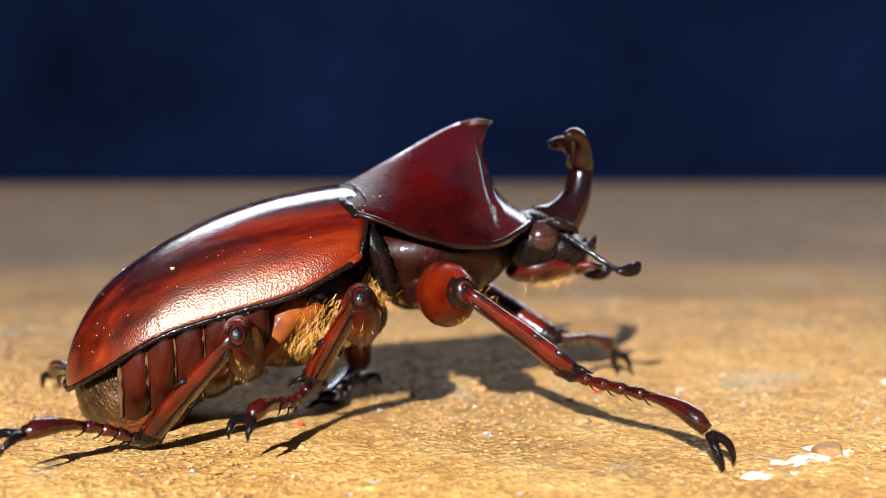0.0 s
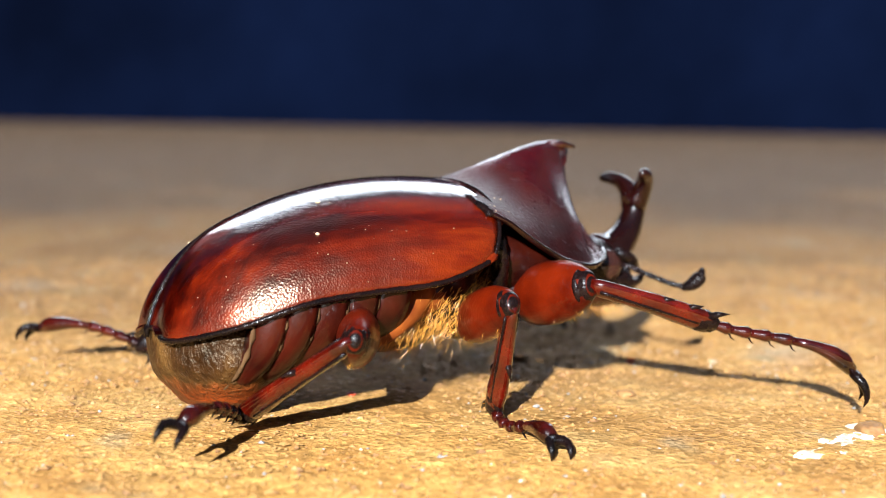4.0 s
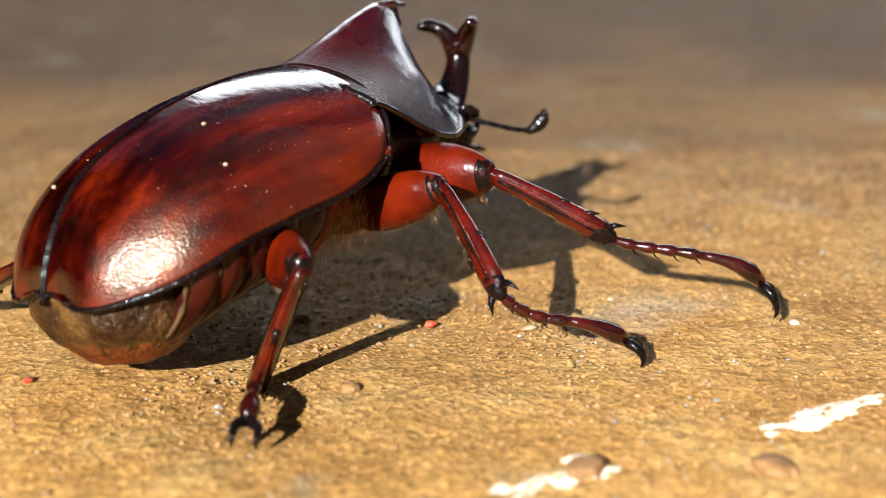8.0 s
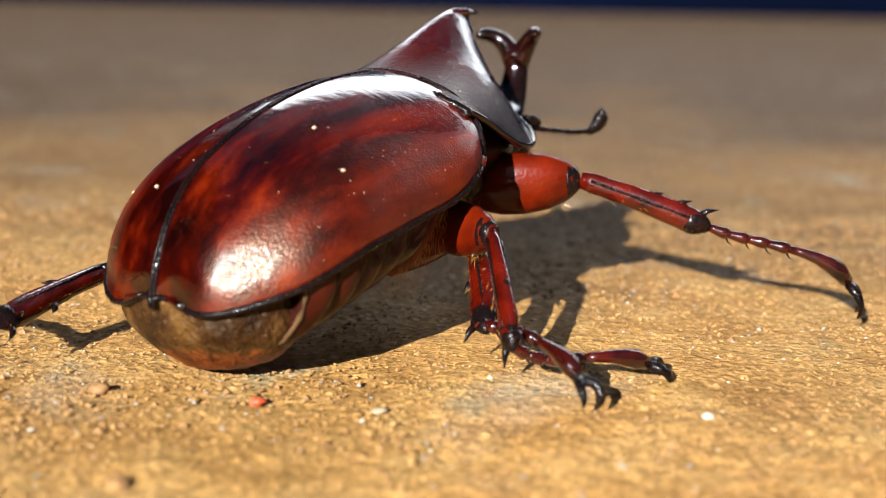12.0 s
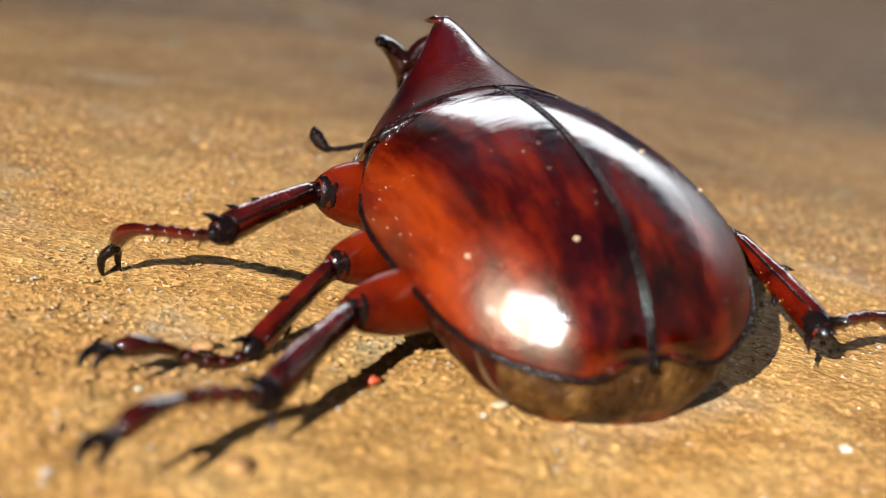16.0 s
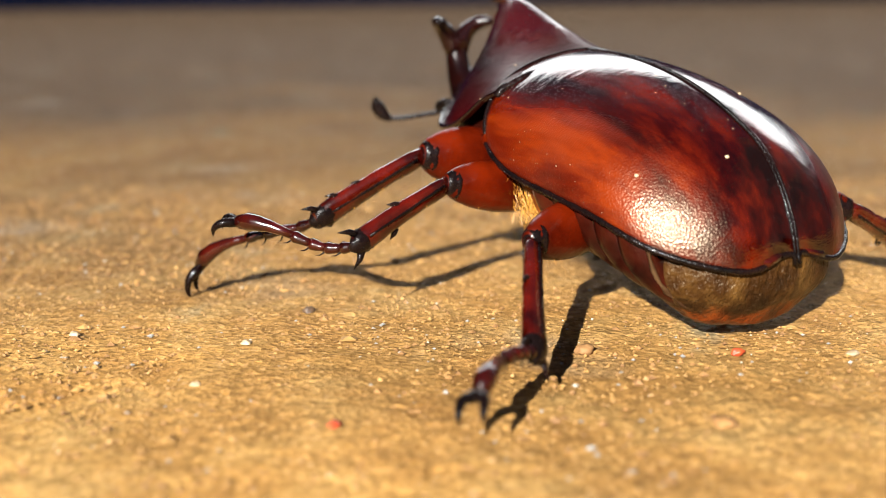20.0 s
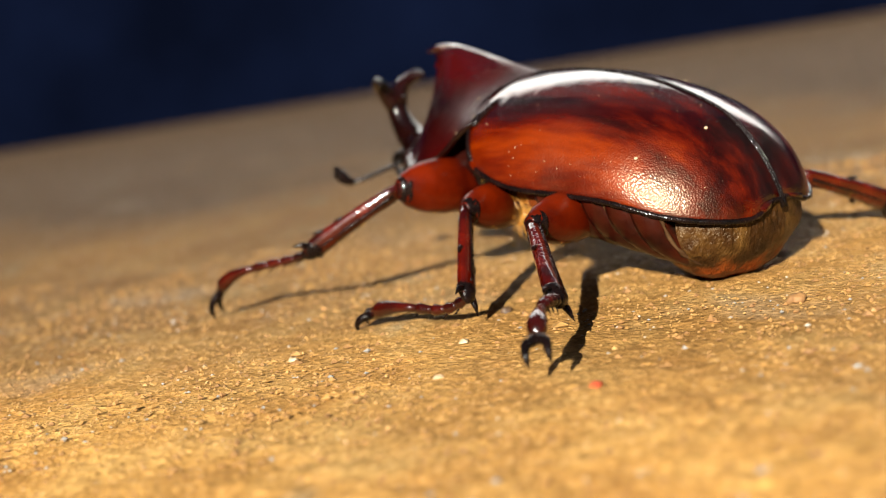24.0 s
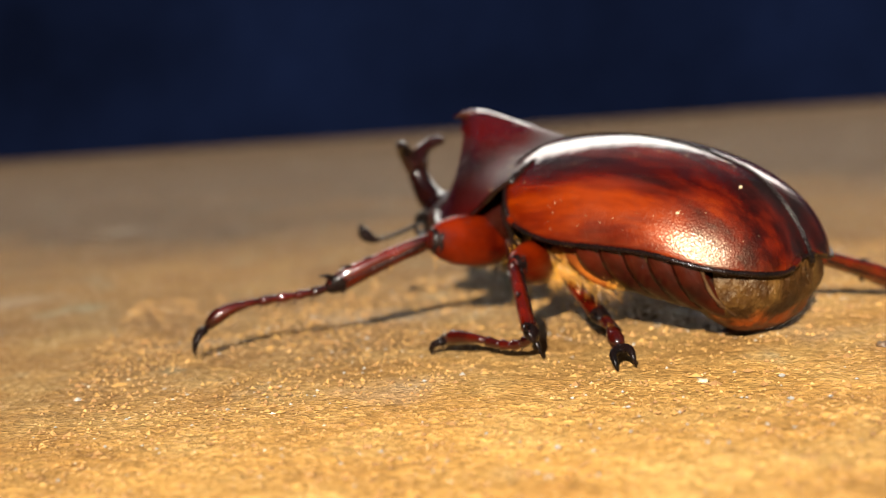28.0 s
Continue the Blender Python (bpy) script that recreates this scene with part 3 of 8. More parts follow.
def build_pronotum():
    crest = spline([(-0.4, 0, 19.3), (3, 0, 20.5), (6.5, 0, 22.0), (9.6, 0, 23.3), (12.0, 0, 24.1), (13.8, 0, 24.15), (15.0, 0, 23.9)], 34)
    face = spline([(15.0, 0, 23.9), (14.2, 0, 23.2), (13.6, 0, 22.0), (13.6, 0, 20.6), (14.1, 0, 19.0), (15.0, 0, 17.5), (16.1, 0, 16.2), (17.0, 0, 15.3)], 32)
    flank = spline([(1.2, 9.0, 16.6), (2.9, 9.5, 15.8), (5.6, 9.3, 14.4), (8.4, 9.0, 13.2), (11.0, 8.5, 12.7), (12.8, 7.8, 12.8), (14.1, 6.9, 13.2)], 34)
    brow = spline([(14.1, 6.9, 13.2), (14.9, 6.2, 13.5), (15.6, 5.4, 13.8), (16.2, 4.5, 14.1), (16.7, 3.6, 14.4)], 32)
    rows = []
    for i, (m, l) in enumerate(list(zip(crest, flank)) + list(zip(face, brow))[1:]):
        s = i / 66
        k = lerp_table(s, [(0, 0.58), (0.1, 0.72), (0.22, 0.86), (0.34, 1.02), (0.44, 1.25), (0.52, 1.4), (0.62, 1.25), (0.8, 0.95), (1, 0.7)])
        pinch = lerp_table(s, [(0, 0.0), (0.3, 0.0), (0.44, 0.10), (0.52, 0.14), (0.62, 0.08), (0.75, 0.0), (1, 0.0)])
        half = []
        for j in range(0, 23):
            f = math.sin(j / 22 * math.pi / 2)
            g = (math.sqrt(f * f + 0.0144) - 0.12) / (math.sqrt(1.0144) - 0.12)
            h = max(0.0, 1 - g) ** k
            h -= pinch * math.sin(math.pi * min(1.0, g * 1.6)) if g < 0.625 else 0.0
            # the beak stands out over the hollow front face
            mx = m.x - max(0.0, m.x - 13.3) * (1 - math.exp(-(f / 0.12) ** 2)) if 0.3 < s < 0.64 else m.x
            half.append(Vector((mx + (l.x - mx) * (f ** 3 if s < 0.5 else f ** 1.8), l.y * f, l.z + (m.z - l.z) * h)))
        rows.append([Vector((p.x, -p.y, p.z)) for p in half[:0:-1]] + half)
    bm = bmesh.new()
    shell(bm, rows, 0.4)
    ob = part("pronotum", bm, M_PRO, beetle, "dark maroon pitted thorax shield with a forward horn")
    for side in (0, -1):
        bm = bmesh.new()
        e = [r[side] for r in rows]
        tube(bm, e, [0.26] * len(e), 8)
        part("side_bead", bm, M_HORN, ob, "black side edge")
    bm = bmesh.new()
    tube(bm, rows[-1], [0.3] * len(rows[-1]), 8)
    part("front_bead", bm, M_BLACK, ob, "black front edge")
    for s in (-1, 1):
        bm = bmesh.new()
        tube(bm, [(12.4, 0.2 * s, 23.8), (14.0, 0.45 * s, 23.9), (15.2, 0.8 * s, 23.75)], [0.35, 0.38, 0.12], 8)
        part("horn_prong", bm, M_PRO, ob)
    rnd = random.Random(31)
    for _ in range(16):
        i, j = rnd.randint(1, 9), rnd.choice([rnd.randint(2, 14), rnd.randint(30, 42)])
        r = rnd.uniform(0.04, 0.10)
        bm = bmesh.new()
        ball(bm, rows[i][j], (r, r, r * 0.8), None, 6, 4)
        part("dirt_speck", bm, M_SPECK, ob)
    # dark crust and dirt band along the back edge
    bm = bmesh.new()
    back = [p + Vector((-0.1, 0, -0.25)) for p in rows[1]]
    tube(bm, back, [0.42] * len(back), 8, wobble=0.5)
    part("back_rim", bm, M_BLACK, ob, "black crusted back edge")
    bm = bmesh.new()
    collar = spline([(3.4, -7.0, 10.6), (2.9, -8.3, 12.8), (2.2, -8.2, 15.0), (1.3, -5.4, 17.6), (0.8, 0, 18.6), (1.3, 5.4, 17.6), (2.2, 8.2, 15.0), (2.9, 8.3, 12.8), (3.4, 7.0, 10.6)], 40)
    tube(bm, collar, [0.8] * 41, 12, wobble=0.35)
    part("neck_collar", bm, M_BLACK, beetle, "black crusted neck joint")
    return ob


def build_scutellum():
    bm = bmesh.new()
    ball(bm, (0.0, 0, 19.2), (1.7, 1.4, 0.5), Matrix.Rotation(radians(-8), 4, "Y"))
    part("scutellum", bm, M_BLACK, beetle, "small dark triangular plate between the wing cases")


ANTENNAE = {}


def build_head():
    bm = bmesh.new()
    ball(bm, (17.2, 0, 12.8), (3.3, 3.8, 2.9), None, 28, 18)
    ball(bm, (19.8, 0, 11.7), (2.7, 2.9, 2.0), Matrix.Rotation(radians(25), 4, "Y"), 24, 14)
    for v in bm.verts:
        v.co += v.co.normalized() * (0.22 * noise.noise(v.co * 0.9) + 0.10 * noise.noise(v.co * 2.6))
    head = part("head", bm, M_BLACK, beetle, "black rugged head")
    stem = spline([(19.0, 0, 13.6), (20.4, 0, 14.4), (21.8, 0, 15.9), (22.6, 0, 17.6), (22.9, 0, 19.0), (22.9, 0, 20.0)], 16)
    bm = bmesh.new()
    tube(bm, stem, [2.5, 2.4, 2.2, 2.0, 1.8, 1.62, 1.48, 1.36, 1.27, 1.2, 1.15, 1.12, 1.12, 1.16, 1.22, 1.28, 1.2], 16, 1.0, (1, 0, 0))
    for s in (-1, 1):
        prong = spline([(22.8, 0.2 * s, 18.9), (22.9, 1.0 * s, 20.3), (22.6, 1.9 * s, 21.2), (21.9, 2.7 * s, 21.6), (21.0, 3.2 * s, 21.5)], 12)
        tube(bm, prong, [1.1, 1.06, 1.0, 0.94, 0.88, 0.82, 0.76, 0.7, 0.66, 0.62, 0.56, 0.44, 0.2], 12)
    part("horn", bm, M_HORN, head, "polished dark horn forked at the tip")
    bm = bmesh.new()
    tube(bm, spline([(19.8, -2.4, 11.2), (21.8, -2.0, 11.6), (22.8, 0, 11.5), (21.8, 2.0, 11.6), (19.8, 2.4, 11.2)], 16), [0.42] * 17, 8, wobble=0.3)
    part("lip_plate", bm, M_BLACK, head)
    for s in (-1, 1):
        bm = bmesh.new()
        tube(bm, spline([(21.6, 1.5 * s, 11.4), (22.5, 1.7 * s, 11.9), (22.9, 1.6 * s, 12.6)], 5), [0.5, 0.48, 0.42, 0.34, 0.22, 0.08], 8)
        part("lip_tooth", bm, M_BLACK, head, "small upturned black tooth")
    bm = bmesh.new()
    ball(bm, (18.2, 0, 10.4), (3.5, 2.6, 1.4), None, 20, 12)
    part("jaw", bm, M_LEG, head, "dark red mouthparts")
    bm = bmesh.new()
    ball(bm, (21.3, 0, 10.2), (1.2, 1.6, 0.9), Matrix.Rotation(radians(20), 4, "Y"), 16, 10)
    part("mouth", bm, M_LEG, head, "dark red chewing plate")
    for s in (-1, 1):
        bm = bmesh.new()
        ball(bm, (17.7, 2.9 * s, 13.0), (1.55, 1.2, 1.45), None, 20, 14)
        part("eye", bm, M_EYE, head, "brown glossy bulging eye")
        bm = bmesh.new()
        tube(bm, spline([(18.2, 3.6 * s, 14.2), (19.6, 3.9 * s, 13.7), (20.9, 3.3 * s, 13.0)], 8), [0.3, 0.42, 0.5, 0.52, 0.5, 0.46, 0.4, 0.3, 0.15], 8, wobble=0.3)
        part("brow_ridge", bm, M_BLACK, head)
        bm = bmesh.new()
        tube(bm, spline([(20.6, 1.4 * s, 10.2), (21.9, 1.9 * s, 10.0), (23.1, 2.1 * s, 9.7)], 6), [0.26, 0.32, 0.34, 0.34, 0.32, 0.28, 0.1], 8)
        part("palp", bm, M_LEG, head)
        root = Vector((19.4, 3.0 * s, 13.2))
        st = [p - root for p in spline([(19.4, 3.0 * s, 13.2), (20.8, 4.6 * s, 12.7), (22.4, 6.3 * s, 12.2), (23.5, 7.4 * s, 12.1)], 12)]
        bm = bmesh.new()
        tube(bm, st, [0.42, 0.3, 0.24, 0.3, 0.22, 0.28, 0.22, 0.28, 0.22, 0.28, 0.22, 0.28, 0.25], 8)
        ant = part("antenna", bm, M_BLACK, beetle, "thin black jointed antenna")
        ant.location = root * MM
        bm = bmesh.new()
        tube(bm, [p - root for p in spline([(23.3, 7.2 * s, 11.9), (24.0, 7.9 * s, 12.6), (24.3, 8.3 * s, 13.5), (24.1, 8.4 * s, 14.1)], 8)], [0.25, 0.45, 0.6, 0.68, 0.7, 0.66, 0.56, 0.4, 0.12], 10, 0.7)
        part("club", bm, M_BLACK, ant, "dark brown antenna club")
        ANTENNAE[s] = (ant, root * MM)


def hairs(bm, spots, rnd, length, down, width=0.035):
    for c, spread, n in spots:
        for _ in range(n):
            p = Vector(c) + Vector([rnd.gauss(0, q) for q in spread])
            d = (Vector(down) + Vector((rnd.gauss(0, 0.35), rnd.gauss(0, 0.35), rnd.gauss(0, 0.3)))).normalized()
            l = rnd.uniform(0.6, 1.3) * length
            s = d.cross(Vector((rnd.uniform(-1, 1), rnd.uniform(-1, 1), rnd.uniform(-1, 1)))).normalized() * width
            u = d.cross(s)
            a, b, c2 = bm.verts.new(p + s), bm.verts.new(p - s * 0.5 + u * 0.8), bm.verts.new(p - s * 0.5 - u * 0.8)
            t = bm.verts.new(p + d * l)
            for q in ((a, b, t), (b, c2, t), (c2, a, t)):
                bm.faces.new(q)


def build_underside():
    bm = bmesh.new()
    ball(bm, (7.0, 0, 12.8), (8.2, 7.9, 4.2), Matrix.Rotation(radians(6), 4, "Y"), 28, 18)
    part("prothorax", bm, M_UNDER, beetle, "dark red-brown thorax side")
    bm = bmesh.new()
    ball(bm, (-3.6, 0, 10.4), (7.6, 9.3, 5.6), Matrix.Rotation(radians(-14), 4, "Y"), 32, 18)
    part("metathorax", bm, M_UNDER, beetle, "brown breast plate under the wing cases")
    for s in (-1, 1):
        bm = bmesh.new()
        ball(bm, (-4.2, 7.6 * s, 9.3), (4.6, 1.8, 1.5), Matrix.Rotation(radians(-20), 4, "Y") @ Matrix.Rotation(radians(-6 * s), 4, "Z"), 20, 12)
        part("side_plate", bm, M_ORANGE, beetle, "orange-brown hairy side plate")
        bm = bmesh.new()
        tube(bm, spline([(-3.6, 9.0 * s, 10.6), (-5.4, 9.25 * s, 8.9), (-7.2, 9.0 * s, 7.2), (-8.8, 8.3 * s, 5.9)], 8), [0.5, 0.85, 1.05, 1.15, 1.15, 1.1, 1.0, 0.85, 0.5], 14, 0.6, wobble=0.12)
        part("hip_plate", bm, M_ORANGE, beetle, "bright orange hip plate with golden hair")
        bm = bmesh.new()
        ball(bm, (2.2, 8.3 * s, 16.0), (1.0, 0.5, 0.7) if s < 0 else (0.7, 0.3, 0.4), None, 14, 10)
        part("corner_membrane", bm, M_ORANGE, beetle, "pale yellow membrane at the shield corner")
    # belly rings
    cuts = [-6.5, -9.2, -11.7, -14.0, -16.2, -18.4]
    bot = [(-4, 5.2), (-8, 4.2), (-12, 3.0), (-16, 1.7), (-19, 0.9), (-22, 1.4)]
    for x0, x1 in zip(cuts, cuts[1:]):
        rows = []
        for i in range(6):
            x = x0 + (x1 - x0) * i / 5
            w = elytron_width(x) - 0.7
            zt, zb = elytron_low(x) + 0.8, lerp_table(x, bot)
            puff = 0.45 * math.sin(math.pi * (0.2 + 0.8 * i / 5))
            rows.append([Vector((x - 0.18 * (zt - zb) * math.cos(a) ** 2, (w + puff) * math.sin(a), zt - (zt - zb + puff) * max(math.cos(a), 0) ** 0.8)) for a in [(-1 + 2 * k / 32) * math.pi / 2 for k in range(33)]])
        bm = bmesh.new()
        go = [[bm.verts.new(p) for p in r] for r in rows]
        top = [[bm.verts.new(Vector((r[k].x, r[k].y * 0.9, r[k].z + 1.0))) for k in range(33)] for r in rows]
        grid_faces(bm, go)
        grid_faces(bm, top)
        for a, b in ((go[0], top[0]), (go[-1], top[-1]), ([r[0] for r in go], [r[0] for r in top]), ([r[-1] for r in go], [r[-1] for r in top])):
            for k in range(len(a) - 1):
                bm.faces.new((a[k], a[k + 1], b[k + 1], b[k]))
        ring = part("belly_ring", bm, M_SEG, beetle, "red-brown belly ring")
        bm = bmesh.new()
        tube(bm, [p + Vector((0, 0.06 if p.y > 0 else -0.06, -0.05)) for p in rows[-1]], [0.17 + 0.07 * math.sin(3.7 * k) for k in range(33)], 6, wobble=0.6)
        part("ring_rim", bm, M_RIM, ring, "dull buff rim of the belly ring")
    bm = bmesh.new()
    ball(bm, (-18.1, 0, 5.3), (5.0, 7.9, 5.3), Matrix.Rotation(radians(-30), 4, "Y"), 64, 40)
    mid_rump = Vector((-18.1, 0, 5.3))
    for v in bm.verts:
        d = (v.co - mid_rump).normalized()
        ridge = math.sin(v.co.z * 2.1 + 1.2 * noise.noise(v.co * 0.5))
        v.co += d * (0.22 * noise.noise(v.co * 0.55) + 0.12 * noise.noise(v.co * 1.6) + 0.05 * ridge)
    part("pygidium", bm, M_PYG, beetle, "dull olive-brown rump plate under the wing tips")
    rnd = random.Random(8)
    bm = bmesh.new()
    spots = []
    for s in (-1, 1):
        spots += [((-2.8, 8.0 * s, 8.0), (2.0, 0.5, 0.9), 520), ((1.0, 7.2 * s, 9.2), (1.0, 0.5, 0.9), 260), ((2.0, 6.6 * s, 10.4), (0.7, 0.7, 1.0), 90), ((-6.5, 7.4 * s, 7.2), (1.4, 0.5, 0.7), 260), ((-4.2, 8.9 * s, 9.6), (1.8, 0.3, 0.6), 260), ((-7.6, 9.0 * s, 7.0), (1.2, 0.3, 1.0), 150), ((18.5, 1.2 * s, 9.2), (1.2, 0.6, 0.2), 40), ((9.5, 5.0 * s, 9.0), (1.6, 1.0, 0.4), 60)]
    hairs(bm, [(c, sp, n * 2) for c, sp, n in spots], rnd, 0.95, (-0.55, 0, -1), 0.017)
    tagged(part("hair", bm, M_HAIR, beetle, "golden hair on the breast", smooth=False), kind="stuff")


LEGS = {}
HIP = {1: (7.0, 4.6, 10.0), 2: (1.0, 5.5, 8.0), 3: (-8.5, 6.0, 7.0)}
BONES = {1: (9.2, 10.8, 14.0), 2: (9.5, 9.8, 12.0), 3: (10.5, 12.0, 12.5)}


def build_leg(row, side):
    lf, lt, ls = BONES[row]
    rnd = random.Random(row * 2 + side)
    hx, hy, hz = HIP[row]
    bm = bmesh.new()
    ball(bm, (hx - 0.3, side * (hy - 0.6), hz + 0.4), (2.6, 2.8, 2.3), None, 18, 12)
    part("coxa", bm, M_UNDER, beetle, "dark red hip joint")
    # femur along +x from the hip
    bm = bmesh.new()
    fat = {1: 2.6, 2: 2.1, 3: 2.2}[row]
    prof = [(0.0, 0.5), (0.12, 0.82), (0.3, 1.0), (0.5, 1.03), (0.7, 0.93), (0.86, 0.72), (0.95, 0.52), (1.0, 0.32)]
    pts = [(lf * i / 14 * 1.04, 0, 0) for i in range(15)]
    tube(bm, pts, [fat * lerp_table(i / 14, prof) for i in range(15)], 18, 0.72)
    fem = part("femur", bm, M_FEMUR, beetle, "glossy orange-red thigh")
    bm = bmesh.new()
    kn = [0.925, 0.935, 0.95, 0.965, 0.98, 1.005, 1.03, 1.05]
    tube(bm, [(lf * u, 0, 0) for u in kn], [fat * q for q in (0.55, 0.60, 0.58, 0.53, 0.49, 0.45, 0.37, 0.14)], 18, 0.80, wobble=0.12)
    part("knee", bm, M_BLACK, fem, "black knee")
    bm = bmesh.new()
    hairs(bm, [((lf * 0.45, 0, -fat * 0.75), (lf * 0.22, 0.35, 0.12), 80)], rnd, 0.7, (0.1, 0, -1), 0.018)
    tagged(part("thigh_hair", bm, M_HAIR, fem, "sparse golden bristles", smooth=False), kind="stuff")
    # shin
    bm = bmesh.new()
    pts = [(lt * i / 10, 0, 0.18 * math.sin(math.pi * i / 10)) for i in range(11)]
    wide = {1: 1.15, 2: 1.05, 3: 1.15}[row]
    rad = [lerp_table(i / 10, [(0, 0.62), (0.1, 0.74), (0.3, 0.78), (0.6, 0.88), (0.88, 0.98), (1.0, 0.7)]) * wide for i in range(11)]
    tube(bm, pts, rad, 14, 0.68, wobble=0.10)
    tib = part("tibia", bm, M_LEG, beetle, "dark red ridged shin")
    bm = bmesh.new()
    tube(bm, [(lt * (0.08 + 0.08 * i), 0.55 * wide, 0.28) for i in range(11)], [0.13] * 11, 6, wobble=0.4)
    part("ridge", bm, M_BLACK, tib)
    bm = bmesh.new()
    tube(bm, [(lt * (0.08 + 0.08 * i), -0.55 * wide, 0.28) for i in range(11)], [0.13] * 11, 6, wobble=0.4)
    part("ridge", bm, M_BLACK, tib)
    teeth = {1: [(0.55, 1, 0.9), (0.75, 1, 1.2), (0.95, 1, 1.3)], 2: [(0.5, 1, 1.1), (0.62, -1, 0.8), (0.95, 1, 1.5), (0.97, -1, 1.3)], 3: [(0.42, 1, 1.2), (0.6, -1, 0.8), (0.95, 1, 1.6), (0.96, -1, 1.4), (0.98, 0.3, 1.3)]}[row]
    for u, dz, l in teeth:
        bm = bmesh.new()
        b = Vector((lt * u, 0, dz * wide * 0.6))
        tube(bm, [b, b + Vector((0.35 * l, 0, dz * 0.45 * l)), b + Vector((0.95 * l, 0, dz * 0.75 * l))], [0.36, 0.24, 0.03], 7)
        part("spine", bm, M_BLACK, tib)
    bm = bmesh.new()
    tube(bm, [(lt * u, 0, 0.02) for u in (0.84, 0.88, 0.92, 0.96, 1.0, 1.03, 1.06)], [wide * q for q in (0.80, 0.90, 0.93, 0.86, 0.7, 0.5, 0.2)], 12, 0.72, wobble=0.3)
    part("ankle", bm, M_BLACK, tib, "black ankle joint")
    bm = bmesh.new()
    hairs(bm, [((lt * 0.6, 0, -0.5), (lt * 0.25, 0.4, 0.3), 50)], rnd, 0.5, (0.6, 0, -0.7), 0.016)
    tagged(part("shin_hair", bm, M_HAIR, tib, "short golden bristles", smooth=False), kind="stuff")
    # foot: five joints bowed upwards, two hooked claws
    foot = empty("tarsus")
    foot.parent = beetle
    cuts = [0.0, 0.11, 0.22, 0.33, 0.45, 0.84]
    arch = {1: [(0, 0), (0.12, 0.025), (0.25, 0.07), (0.4, 0.12), (0.55, 0.165), (0.68, 0.185), (0.8, 0.17), (0.9, 0.11), (1, 0)],
            2: [(0, 0), (0.1, -0.03), (0.22, -0.04), (0.35, -0.01), (0.5, 0.05), (0.65, 0.09), (0.8, 0.10), (0.9, 0.07), (1, 0)],
            3: [(0, 0), (0.12, 0.04), (0.25, 0.085), (0.4, 0.12), (0.55, 0.14), (0.7, 0.14), (0.82, 0.115), (0.92, 0.065), (1, 0)]}[row]

    def at(u):
        return Vector((ls * u, 0, ls * sum(lerp_table(min(u, 1.0) + d, arch) for d in (-0.05, 0, 0.05)) / 3))
    for k in range(5):
        u0, u1 = cuts[k], cuts[k + 1]
        r = 0.44 if k < 4 else 0.42
        pr = [0.8, 0.85, 0.95, 1.08, 1.18, 0.85] if k < 4 else [0.8, 0.95, 1.2, 1.55, 1.75, 1.25]
        bm = bmesh.new()
        tube(bm, [at(u0 + (u1 - u0) * i / 5) for i in range(6)], [r * q for q in pr], 10)
        j = part("foot_joint", bm, M_TARSUS, foot, "dark red bead-like foot joint" if k < 4 else "long dark red last foot joint")
        if k < 4:
            bm = bmesh.new()
            b = at(u1) + Vector((-0.1, 0, -0.3))
            tube(bm, [b, b + Vector((0.5, 0.1, -0.35)), b + Vector((0.9, 0.15, -0.4))], [0.10, 0.06, 0.02], 5)
            part("bristle", bm, M_BLACK, j)
    for s in (-1, 1):
        bm = bmesh.new()
        b = at(0.86)
        e = Vector((ls, 0.75 * s, 0.0))
        tube(bm, spline([b, b.lerp(e, 0.45) + Vector((0.1, 0.35 * s, 0.55)), b.lerp(e, 0.8) + Vector((0.25, 0.15 * s, 0.35)), e + Vector((0, 0, -0.1))], 8), [0.42, 0.42, 0.38, 0.34, 0.3, 0.25, 0.18, 0.1, 0.02], 8)
        part("claw", bm, M_BLACK, foot, "black hooked claw")
    LEGS[("L" if side > 0 else "R") + str(row)] = (fem, tib, foot)


build_underside()
build_elytron(1)
build_elytron(-1)
build_pronotum()
build_scutellum()
build_head()
for _row in (1, 2, 3):
    for _side in (-1, 1):
        build_leg(_row, _side)


